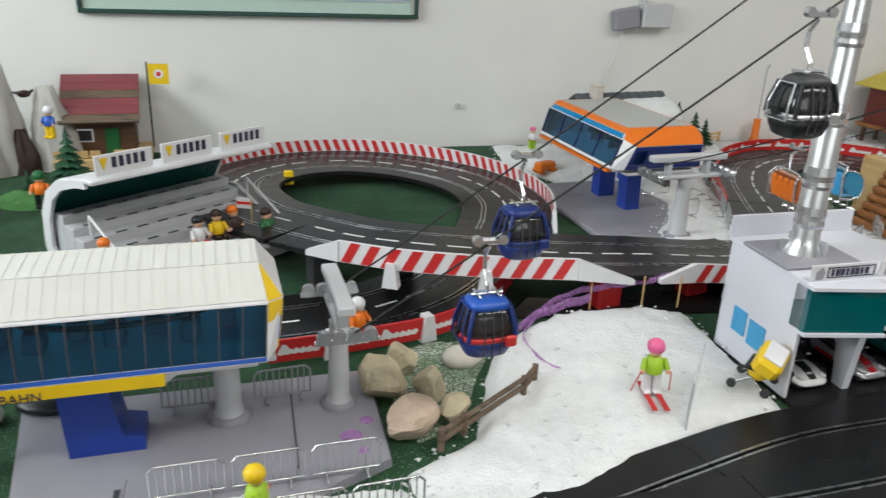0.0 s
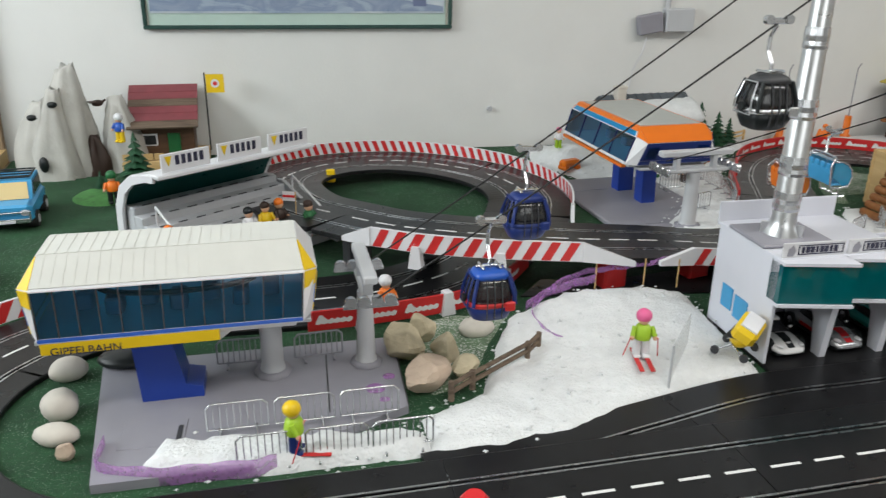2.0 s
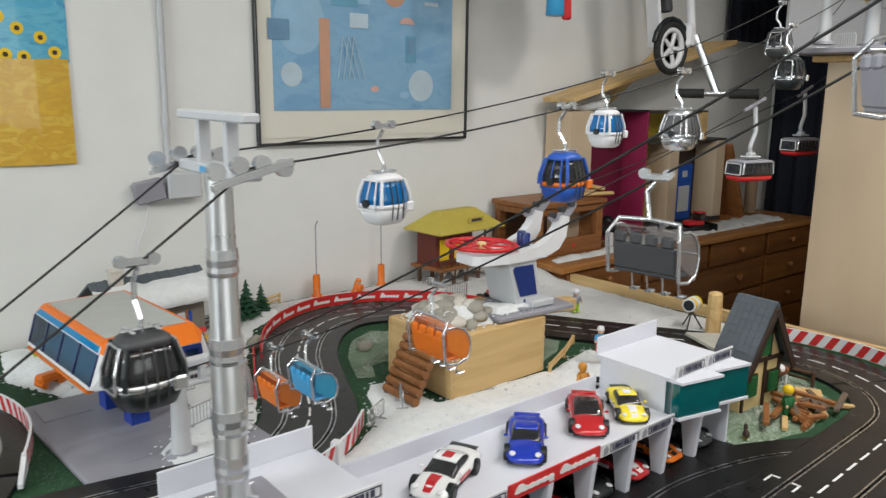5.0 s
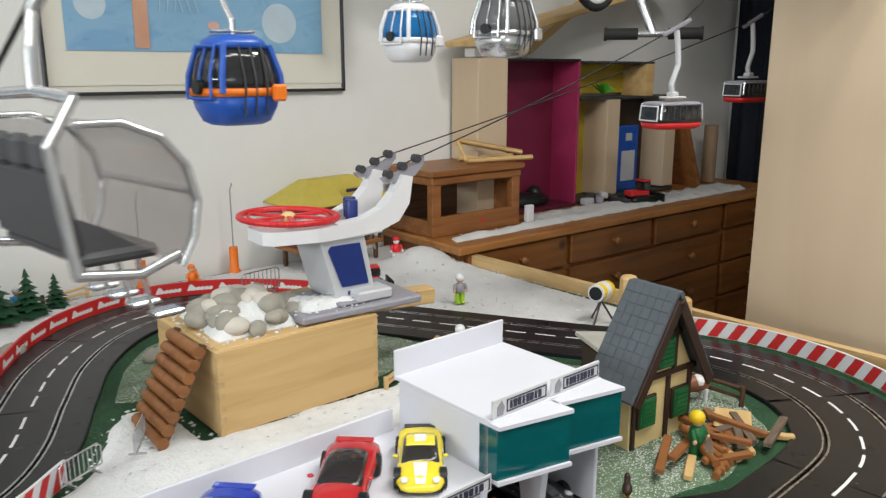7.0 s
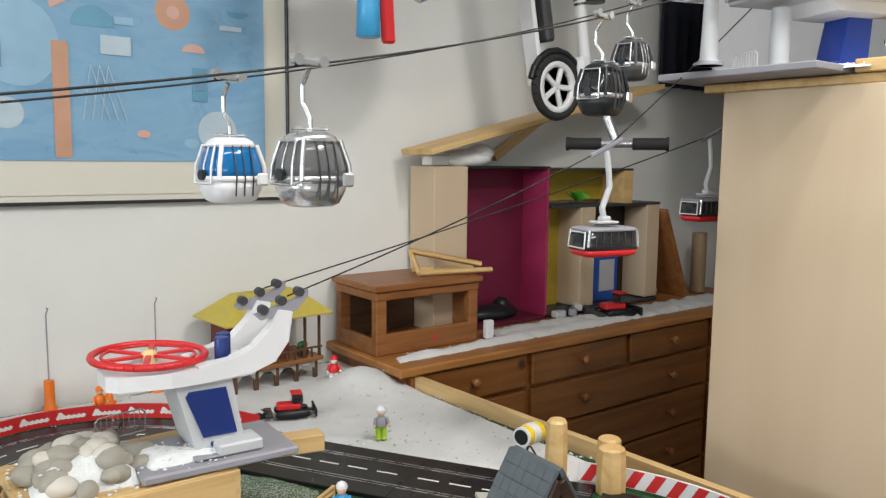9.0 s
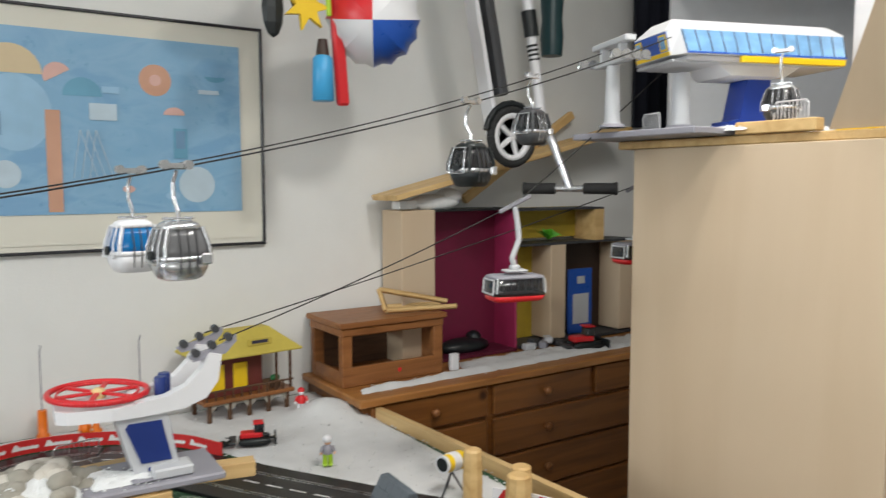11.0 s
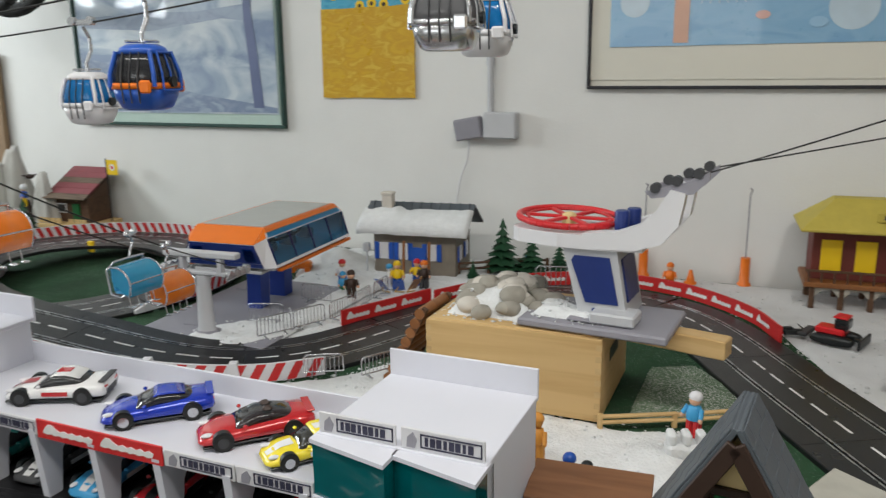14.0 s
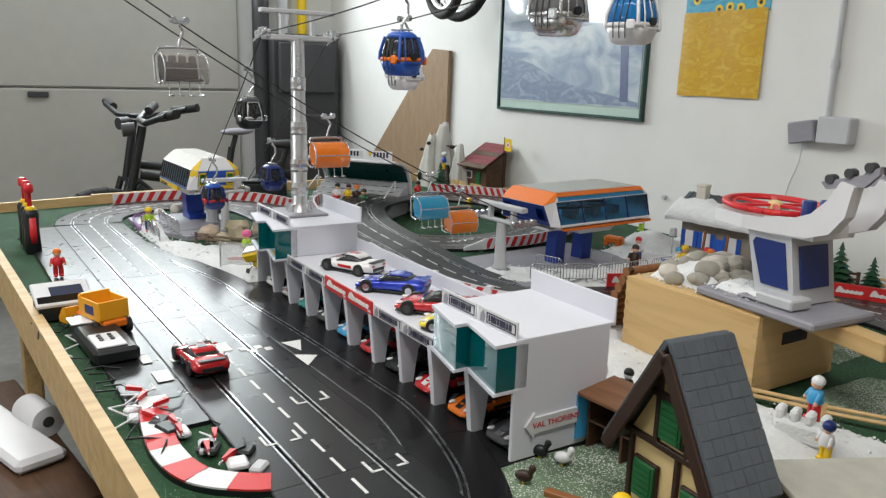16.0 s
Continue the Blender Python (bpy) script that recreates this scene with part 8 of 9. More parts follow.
p3 = framed("large framed blue abstract print with discs and shapes", 1.484, 2.296, 0.488, 1.14, 0.008, DARKFR)
part("mat_board", Mesh().box(1.889, -0.0095, 0.826, 0.8, 0.003, 0.63, 0, 0), PAPERW, p3)
# print colours are mixed paler for the haze reflected in the picture's glass
part("print", Mesh().box(1.882, -0.0125, 0.836, 0.684, 0.003, 0.486, 0, 0), wash("print_blue_hazed", (0.2, 0.39, 0.58), (0.23, 0.42, 0.6), (0.18, 0.36, 0.56), 5), p3)
PBEIGE, PPINK, PWHITE, PTEAL, PORANGE, PLB, PDK = (paint("print_" + a, b) for a, b in (("beige", (0.6, 0.48, 0.3)), ("pink", (0.62, 0.38, 0.33)), ("white", (0.45, 0.56, 0.64)), ("teal", (0.12, 0.32, 0.46)), ("orange", (0.55, 0.3, 0.2)), ("paleblue", (0.28, 0.47, 0.64)), ("dark", (0.14, 0.27, 0.42))))
for k, (x, z, r, mt, a0, a1, q) in enumerate(((1.98, 0.965, 0.044, PORANGE, 0, 360, None), (2.09, 0.672, 0.052, PWHITE, 0, 360, None), (1.6, 0.7, 0.036, PWHITE, 0, 360, None), (1.63, 0.86, 0.085, PLB, 0, 360, 0.1), (1.79, 0.91, 0.05, PTEAL, 0, 180, None), (1.62, 0.96, 0.075, PBEIGE, 0, 180, None), (1.73, 0.96, 0.035, PPINK, 30, 210, None), (1.98, 0.965, 0.016, PPINK, 0, 360, None), (2.15, 0.985, 0.03, PTEAL, 180, 360, 0.015), (2.03, 0.87, 0.03, PPINK, 0, 180, 0.022), (1.9, 0.66, 0.016, PPINK, 0, 360, 0.01), (2.02, 0.64, 0.02, PLB, 0, 360, 0.012))):
    part("painted_shape", disc(Mesh(), x, z, r, -0.0141 - 0.00015 * k, 0, q, 28, a0, a1), mt, p3)
for q, (x, z, w, h, mt) in enumerate(((1.715, 0.735, 0.036, 0.27, PORANGE), (2.045, 0.79, 0.04, 0.085, PTEAL), (1.56, 0.83, 0.07, 0.06, PDK), (1.84, 0.87, 0.07, 0.045, PWHITE), (1.86, 0.93, 0.045, 0.018, PLB), (2.13, 0.94, 0.06, 0.012, PWHITE), (2.045, 0.8, 0.026, 0.05, PDK))):
    part("painted_bar", Mesh().box(x, -0.0158 - 0.0003 * q, z, w, 0.0008, h, 0, 0), mt, p3)
for k in range(6):
    part("painted_line", Mesh().cyl((1.76 + 0.02 * k, -0.0186, 0.69), (1.78 + 0.02 * (k % 3), -0.0186, 0.82), 0.0012, 5), PWHITE, p3)

# wall box with conduit and lead
wb = thing("wall_box", "grey electrical junction box with conduit and lead", "junction box", 1.203, 1.915, 0.352)
part("box", Mesh().box(0.045, -0.02, 0.038, 0.095, 0.04, 0.072, 0, 0.004), LGREY, wb)
part("cover", Mesh().box(-0.045, -0.024, 0.036, 0.08, 0.03, 0.06, 0, 0.004, pose(0, 0, 0, 0, -10, 0)), GREYPL, wb)
part("conduit", Mesh().cyl((0.01, -0.012, 0.07), (0.015, -0.012, 1.4), 0.0085, 10).cyl((0.01, -0.012, 0.2), (0.01, -0.012, 0.225), 0.0115, 10), LGREY, wb)
part("lead", Mesh().tube([(-0.05, -0.02, 0.005), (-0.06, -0.012, -0.06), (-0.085, -0.008, -0.12), (-0.1, -0.008, -0.2)], 0.002, 6), WPLAST, wb)
solid("wall_hook", Mesh().cyl((0, 0, 0), (0, -0.012, 0), 0.008, 12), LGREY, "small round grey wall plug", "wall plug", 0.65, 1.915, 0.12)

# ---- dresser at the wall ----
def dresser():
    d = thing("dresser", "stained pine chest of drawers with round knobs, dusted with snow", "dresser", 2.43, 1.53, FLOOR_Z)
    top = 0.06 - FLOOR_Z
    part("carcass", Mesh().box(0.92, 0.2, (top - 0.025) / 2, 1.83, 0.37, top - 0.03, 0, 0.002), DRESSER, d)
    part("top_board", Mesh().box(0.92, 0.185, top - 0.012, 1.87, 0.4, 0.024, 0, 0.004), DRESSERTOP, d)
    rows = [(top - 0.128, 0.1), (top - 0.265, 0.125), (top - 0.405, 0.13), (top - 0.55, 0.135), (top - 0.695, 0.135)]
    for i, (z, h) in enumerate(rows):
        cols = [(0.03, 0.45), (0.475, 0.905), (0.93, 1.37), (1.395, 1.8)] if i == 0 else [(0.03, 0.45), (0.475, 1.37), (1.395, 1.8)]
        for a, b in cols:
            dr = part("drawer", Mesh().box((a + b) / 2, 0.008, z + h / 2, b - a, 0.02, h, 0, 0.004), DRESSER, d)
            for x in ([(a + b) / 2] if b - a < 0.6 else [a + 0.22, b - 0.22]):
                part("knob", Mesh().lathe([(0.006, 0), (0.007, 0.012), (0.014, 0.018), (0.013, 0.026), (0.006, 0.029)], 14, 0, pose(x, 0, z + h * 0.52, 90, 0, 0)), OAK, dr)


dresser()
drift("snow", [(2.44, 1.56), (2.9, 1.57), (3.4, 1.575), (4.1, 1.58), (4.1, 1.75), (2.9, 1.75), (2.86, 1.66), (2.46, 1.64)], SNOWMAT, "thin greyish snow fleece on the dresser", "snow", 0.012, 0.008, base=0.0595, step=0.014)


def tv_case():
    d = thing("wooden_case", "brown wooden case with open front, like an old set", "wooden case", 2.435, 1.662, 0.061)
    W, D, H = 0.36, 0.22, 0.2
    for z, w in ((0.008, 0.0), (H - 0.01, 0.012), ):
        part("board", Mesh().box(W / 2, D / 2, z, W + 2 * w, D + 2 * w, 0.018, 0, 0.003), OAK, d)
    part("moulding", Mesh().box(W / 2, D / 2, H - 0.032, W + 0.008, D + 0.008, 0.026, 0, 0.004), OAK, d)
    for x in (0.016, W - 0.016):
        for y in (0.012, D - 0.012):
            part("post", Mesh().box(x, y, H / 2, 0.034, 0.026, H - 0.02, 0, 0.002), OAK, d)
    part("lower_rail", Mesh().box(W / 2, 0.006, 0.035, W - 0.06, 0.014, 0.05, 0, 0.002), OAK, d)
    part("rear_board", Mesh().box(W / 2, D - 0.006, 0.09, W - 0.06, 0.008, 0.155, 0, 0.001), DARKWOOD, d)
    part("side_rail", Mesh().box(0.006, D / 2, 0.03, 0.01, D - 0.05, 0.036, 0, 0.001), OAK, d)
    part("side_board", Mesh().box(W - 0.006, D / 2, 0.1, 0.01, D - 0.05, 0.17, 0, 0.001), OAK, d)
    part("button", Mesh().cyl((W * 0.55, -0.002, 0.032), (W * 0.55, 0.002, 0.032), 0.007, 12), RED, d)
    return d


tv_case()
solid("white_block", Mesh().box(0, 0, 0.028, 0.03, 0.02, 0.056, 0, 0.003), WPLAST, "small white block beside the wooden case", "block", 2.84, 1.66, 0.062)
wf = thing("batten_stack", "loose pale wooden battens nailed together on the case", "battens", 2.74, 1.73, 0.263, -8)
for a, b in (((-0.12, -0.03, 0.01), (0.12, -0.05, 0.01)), ((-0.12, 0.03, 0.07), (0.1, -0.02, 0.024)), ((-0.12, -0.03, 0.01), (-0.12, 0.03, 0.07)), ((-0.1, 0.05, 0.008), (0.1, 0.03, 0.008))):
    part("batten", Mesh().cyl(a, b, 0.009, 4), PINE, wf)


def wall_cabinet():
    c = thing("open_cabinet", "open wooden cabinet with magenta lining, shaded by colour", "cabinet", 2.71, 1.9, 0.061)
    D = 0.13
    part("side", Mesh().box(0.065, -D / 2, 0.262, 0.13, D, 0.524, 0, 0.002), PLYLT, c)
    # one lining: shade inside is put into darker back and floor colours
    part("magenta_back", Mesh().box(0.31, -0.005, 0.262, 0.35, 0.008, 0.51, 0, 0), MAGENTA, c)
    part("magenta_side", Mesh().box(0.484, -D / 2, 0.262, 0.01, D, 0.52, 0, 0.001), M("magenta_lit", (0.33, 0.025, 0.09), 0.5), c)
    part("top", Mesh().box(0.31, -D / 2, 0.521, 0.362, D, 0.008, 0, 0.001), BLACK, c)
    part("bottom", Mesh().box(0.31, -D / 2, 0.006, 0.362, D, 0.012, 0, 0.001), M("magenta_floor_shaded", (0.1, 0.01, 0.03), 0.5), c)
    part("lump", Mesh().ball((0.3, -0.06, 0.03), (0.11, 0.05, 0.03), 14, 8).ball((0.35, -0.05, 0.05), (0.03, 0.03, 0.03), 10, 8), BLACK, c, "black crumpled cloth")
    s = thing("open_shelf", "small open shelf with ochre lining and a fern sprig", "shelf", 3.2, 1.9, 0.061)
    ochre = M("ochre_lining", (0.42, 0.3, 0.03), 0.6)
    part("upper_back", Mesh().box(0.23, -0.005, 0.46, 0.4, 0.008, 0.12, 0, 0), ochre, s)
    part("upper_top", Mesh().box(0.23, -0.06, 0.515, 0.44, 0.12, 0.008, 0, 0.001), DGREY, s)
    part("upper_floor", Mesh().box(0.32, -0.06, 0.385, 0.6, 0.12, 0.01, 0, 0.001), DGREY, s)
    part("upper_end", Mesh().box(0.425, -0.06, 0.45, 0.05, 0.12, 0.122, 0, 0.001), PINE, s)
    part("lower_back", Mesh().box(0.1, -0.005, 0.2, 0.16, 0.008, 0.37, 0, 0).box(0.45, -0.005, 0.2, 0.3, 0.008, 0.37, 1, 0), [ochre, BROWNP], s)
    for x in (0.21, 0.58):
        part("upright", Mesh().box(x, -0.06, 0.2, 0.075, 0.12, 0.36, 0, 0.002), PLYLT, s)
    part("floor_board", Mesh().box(0.32, -0.06, 0.008, 0.6, 0.12, 0.012, 0, 0.001), DGREY, s)
    bp = thing("blue_plate", "blue plastic cover plate with pale panel", "plastic plate", 3.58, 1.84, 0.074, 0)
    part("plate", Mesh().box(0, 0, 0.13, 0.13, 0.012, 0.26, 0, 0.004), BLUE, bp)
    part("inset", Mesh().box(0, -0.007, 0.1, 0.085, 0.003, 0.12, 0, 0.001).box(0.0, -0.007, 0.215, 0.04, 0.003, 0.03, 0, 0.001), LGREY, bp)
    f = thing("fern_sprig", "bright green plastic fern sprig on the shelf", "plant", 3.4, 1.83, 0.453)
    k = random.Random(3)
    for j in range(14):
        a = k.uniform(0, 6.28)
        r, w = k.uniform(0.03, 0.08), 0.01
        x, y = r * math.cos(a), r * math.sin(a) * 0.5
        part("leaf", Mesh().add([(0, 0, 0.005), (x * 0.5 - w, y * 0.5 + w, 0.03 + 0.02 * k.random()), (x, y, 0.012 + 0.04 * k.random()), (x * 0.5 + w, y * 0.5 - w, 0.022)], [(0, 1, 2, 3)]), M("fern", (0.1, 0.42, 0.03), 0.5) if j == 0 else bpy.data.materials["fern"], f)
    for j in range(5):
        solid("grey_block", Mesh().box(0, 0, 0.012, 0.05, 0.03, 0.024, 0, 0.004), (LGREY, DGREY, GREYPL)[j % 3], "small grey plastic block on the dresser", "block", 3.24 + 0.035 * j, 1.75 + 0.015 * (j % 2), 0.064 + 0.012 * (j % 2), 20 * j)
    snowcat("red and black toy snow groomer on the dresser", 3.43, 1.66, 0.064, -15, 1.5)


wall_cabinet()
solid("leaning_plank", Mesh().box(0, 0, 0.19, 0.02, 0.14, 0.4, 0, 0.002), OAK, "brown plank leaning beside the shelf", "plank", 3.98, 1.82, 0.064, 0, ry=-24)
solid("cardboard_tube", Mesh().lathe([(0.03, 0), (0.03, 0.25)], 14), PLYTAN, "brown cardboard tube standing on the dresser", "tube", 4.12, 1.8, 0.064)

# sloping shelf board with a folded white scooter above
solid("sloping_shelf", Mesh().box(0, 0, 0, 1.1, 0.16, 0.018, 0, 0.002), PINE, "pale sloping shelf board on the wall", "shelf", 3.19, 1.79, 0.755, 0, ry=-13.5)
solid("shelf_prop", Mesh().box(0, 0, 0, 0.62, 0.025, 0.03, 0, 0.002), PINE, "pale batten propping the shelf", "batten", 3.3, 1.88, 0.778, 0, ry=-32)
solid("foam_chunk", Mesh().ball((0, 0, 0), (0.1, 0.05, 0.03), 14, 8).ball((0.06, 0, 0.02), (0.05, 0.04, 0.03), 12, 8).box(-0.12, 0, -0.005, 0.07, 0.05, 0.03, 0, 0.003), SNOW, "white crumpled foam on the cabinet", "foam", 2.87, 1.82, 0.608)


def scooter():
    s = thing("kick_scooter", "white folded kick scooter with black deck and grips", "scooter", 2.973, 1.53, 0.82)
    n = 24
    ring, tyre = Mesh(), Mesh()
    for k in range(n):
        a, b = 2 * math.pi * k / n, 2 * math.pi * (k + 1) / n
        tyre.cyl((0.085 * math.cos(a), 0, 0.085 * math.sin(a)), (0.085 * math.cos(b), 0, 0.085 * math.sin(b)), 0.013, 8)
    w = part("wheel", tyre, RUBBER, s, "black tyre")
    part("rim", Mesh().lathe([(0.074, -0.008), (0.078, 0.0), (0.074, 0.008), (0.058, 0.008), (0.058, -0.008)], 24, 0, pose(0, 0, 0, 90, 0, 0)), WPLAST, w)
    for k in range(5):
        part("spoke", Mesh().box(0.04, 0, 0, 0.08, 0.012, 0.016, 0, 0.003, pose(0, 0, 0, 0, 72 * k, 0)), WPLAST, w)
    fender = Mesh()
    for k in range(8):
        a, b = radians(10 + 20 * k), radians(30 + 20 * k)
        fender.cyl((0.105 * math.cos(a), 0, 0.105 * math.sin(a)), (0.105 * math.cos(b), 0, 0.105 * math.sin(b)), 0.01, 8)
    part("fender", fender, BLACK, s)
    part("stem", Mesh().cyl((0.12, 0.0, 0.08), (0.02, 0.02, 0.75), 0.017, 14), WPLAST, s)
    part("clamp", Mesh().cyl((0.085, 0.007, 0.32), (0.072, 0.01, 0.4), 0.024, 14), BLACK, s)
    for k in range(4):
        part("stripe", Mesh().cyl((0.096 - 0.0035 * k, 0.0055, 0.245 + 0.014 * k), (0.095 - 0.0035 * k, 0.006, 0.252 + 0.014 * k), 0.0182, 14), BLACK, s)
    part("deck", Mesh().box(0, 0, 0, 0.035, 0.1, 0.48, 0, 0.008, pose(-0.09, 0.03, 0.36, 0, -12, 0)), DGREY, s)
    part("deck_rail", Mesh().box(-0.024, 0, 0, 0.016, 0.06, 0.6, 0, 0.004, pose(-0.09, 0.03, 0.3, 0, -12, 0)), WPLAST, s)
    c, d = Vector((0.137, -0.119, -0.163)), Vector((0.6, -0.8, 0.0))
    hb = part("handlebar", Mesh().cyl(c - d * 0.13, c + d * 0.13, 0.011, 12).cyl((0.12, -0.02, 0.05), c, 0.014, 12), CHROME, s)
    for q in (-1, 1):
        part("grip", Mesh().cyl(c + d * 0.045 * q, c + d * 0.145 * q, 0.018, 14).cyl(c + d * 0.14 * q, c + d * 0.148 * q, 0.021, 14), RUBBER, hb)
    part("fork", Mesh().box(0.1, 0, 0.05, 0.05, 0.05, 0.09, 0, 0.012), WPLAST, s)
    part("strap", Mesh().cyl((0.02, 0.02, 0.74), (0.02, 0.02, 1.032), 0.006, 8), BLACK, s)


scooter()

# ---- hanging toys over the dresser ----
ht = thing("cloth_ball", "red, white and blue gathered cloth ball hanging from above", "ball", 2.46, 1.5, 1.13)
gores = 8
for g in range(gores):
    m, v, f = Mesh(), [], []
    for j in range(11):
        t = math.pi * j / 10
        for i in range(5):
            a = 2 * math.pi * (g + i / 4) / gores
            r = 0.125 * math.sin(t) * (1 + 0.035 * math.cos(i / 4 * 4 * math.pi))
            v.append((r * math.cos(a), 0.125 * math.cos(t), r * math.sin(a)))
    for j in range(10):
        f += [[j * 5 + i, j * 5 + i + 1, (j + 1) * 5 + i + 1, (j + 1) * 5 + i] for i in range(4)]
    part("gore", m.add(v, f, 0, True), (RED, WPLAST, BLUE, WPLAST)[g // 2], ht)
ht.matrix_world = pose(2.46, 1.5, 1.12, -12, 0, 150)
cord = part("cord", Mesh().cyl((2.46, 1.5, 1.24), (2.46, 1.5, 1.86), 0.003, 6), BLACK, ht)
cord.matrix_basis = ht.matrix_world.inverted()
hm = thing("cloth_mobile", "hanging cloth figure in red, blue and yellow with a star", "mobile", 2.33, 1.5, 0.96)
part("red_strip", Mesh().box(0.03, 0, 0.17, 0.035, 0.02, 0.5, 0, 0.006, pose(0, 0, 0, 0, -4, 0)), RED, hm)
part("yellow_strip", Mesh().box(0.0, -0.012, 0.3, 0.014, 0.01, 0.3, 0, 0.003, pose(0, 0, 0, 0, -3, 0)), LIME, hm)
part("blue_pocket", Mesh().lathe([(0.024, 0.0), (0.029, 0.002), (0.026, 0.11), (0.02, 0.118)], 14, 0, pose(-0.025, -0.005, -0.07)), TEALPL, hm)
part("brown_filling", Mesh().lathe([(0.019, 0.11), (0.012, 0.16)], 12, 0, pose(-0.025, -0.005, -0.07)), BROWNP, hm)
star = []
for k in range(14):
    r = 0.065 if k % 2 == 0 else 0.03
    star.append((-0.07 + r * math.cos(math.pi * k / 7), 0.17 + r * math.sin(math.pi * k / 7)))
part("star", Mesh().prism(star, "y", -0.014, 0.0), YELLOW, hm, "yellow cloth star")
for k, (x, z) in enumerate(((-0.15, 0.16), (-0.08, 0.23))):
    b = Mesh().ball((x, 0.02, z), (0.03, 0.02, 0.075), 8, 6, 0, None, False)
    part("black_tassel", b, BLACK, hm)
part("white_fluff", Mesh().ball((-0.12, 0.02, 0.3), (0.1, 0.04, 0.04), 12, 8).ball((-0.04, 0.02, 0.32), (0.06, 0.04, 0.05), 12, 8), SNOW, hm)
part("cord", Mesh().cyl((0.03, 0, 0.4), (0.03, 0, 0.89), 0.002, 6), BLACK, hm)

# ---- plywood cabinet with the upper station ----
pc = thing("plywood_cabinet", "tall pale plywood cabinet with dark inner side", "cabinet", 2.78, 0.27, FLOOR_Z)
HT = 0.752 - FLOOR_Z
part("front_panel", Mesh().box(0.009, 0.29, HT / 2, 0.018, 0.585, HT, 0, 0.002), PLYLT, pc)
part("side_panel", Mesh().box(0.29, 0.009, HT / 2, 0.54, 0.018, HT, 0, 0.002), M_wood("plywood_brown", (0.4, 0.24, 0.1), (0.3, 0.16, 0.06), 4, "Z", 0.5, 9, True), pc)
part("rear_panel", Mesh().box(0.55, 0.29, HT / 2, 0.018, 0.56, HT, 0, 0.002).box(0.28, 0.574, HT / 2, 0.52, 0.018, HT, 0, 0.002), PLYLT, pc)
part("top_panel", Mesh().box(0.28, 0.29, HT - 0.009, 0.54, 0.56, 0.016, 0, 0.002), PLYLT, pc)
solid("top_board", Mesh().box(0, 0, 0.009, 0.6, 0.72, 0.018, 0, 0.002), PINE, "pale board lying on top of the cabinet", "board", 3.09, 0.55, 0.753, 2)
solid("station_board", Mesh().box(0, 0, 0.008, 0.3, 0.34, 0.014, 0, 0.002), GREYPL, "grey base board of the upper station", "board", 2.82, 0.77, 0.772, 0)
solid("wood_offcut", Mesh().box(0, 0, 0.012, 0.03, 0.17, 0.024, 0, 0.002), PINE, "pine offcut on the cabinet edge", "offcut", 2.79, 0.5, 0.772, 0)
st3 = station("white, blue and yellow upper cable-car station", 2.965, 0.715, 0.782, 160, WPLAST, YELLOW, PALEGL, WPLAST, BLUE, PILLARB, False, lift=0.136, tall=0.7)
st3.matrix_world = st3.matrix_world @ Matrix.Diagonal((1.24, 1.2, 1.13, 1))
drift("snow", [(2.76, 0.55), (3.05, 0.5), (3.1, 0.8), (2.8, 0.95), (2.75, 0.9)], SNOW, "loose snow under the upper station", "snow", 0.008, 0.004, base=0.785)
railing(2.8, 0.82, 0.787, 70, WPLAST, "white crowd barrier at the upper station")
railing(2.8, 0.48, 0.787, 85, WPLAST, "white crowd barrier at the upper station")
gondola("dark grey gondola parked in the upper station", (2.83, 0.52, 0.932), 110, DGREY, SMOKE, CHROME, CHROME)
solid("yellow_toy", Mesh().box(0, 0, 0.012, 0.05, 0.08, 0.024, 0, 0.004), YELLOW, "yellow toy part on the cabinet", "toy part", 2.98, 0.44, 0.773)
# shelf niche behind the upper station
nz = thing("wall_shelf", "white open wall shelf with dark inside", "shelf", 3.9, 1.0, 0.83, -30)
part("shelf_top", Mesh().box(0, 0, 0.52, 1.0, 0.35, 0.05, 0, 0.003), WPLAST, nz)
part("shelf_side", Mesh().box(0.2, -0.1, 0.24, 0.05, 0.3, 0.52, 0, 0.003), WPLAST, nz)
part("shelf_back", Mesh().box(0, 0.17, 0.26, 1.0, 0.02, 0.5, 0, 0.002), LGREY, nz)
part("inner_board", Mesh().box(0.36, 0.14, 0.26, 0.26, 0.02, 0.46, 0, 0.002), DARKWOOD, nz)
part("socket", Mesh().box(0.08, -0.1, 0.43, 0.08, 0.02, 0.08, 0, 0.004), WPLAST, nz)
CLOTH = M("dark_cloth", (0.01, 0.012, 0.022), 0.9, var=0.4, scale=12, bump=0.6, bscale=30, dist=0.01)


def folds(length, height, waves):
    """A hanging cloth with upright folds, along x."""
    m, n = Mesh(), waves * 8
    v = []
    for i in range(n + 1):
        x = length * i / n
        y = 0.02 * math.sin(2 * math.pi * i / 8) + 0.012 * noise.noise((x * 7, 1, 2))
        v += [(x, y, 0), (x, y * 0.7, height), (x, y + 0.008, height), (x, y + 0.008, 0)]
    f = [[4 * i + k, 4 * i + 4 + k, 4 * i + 4 + (k + 1) % 4, 4 * i + (k + 1) % 4] for i in range(n) for k in range(4)]
    return m.add(v, f + [[3, 2, 1, 0], [4 * n, 4 * n + 1, 4 * n + 2, 4 * n + 3]], 0, True)


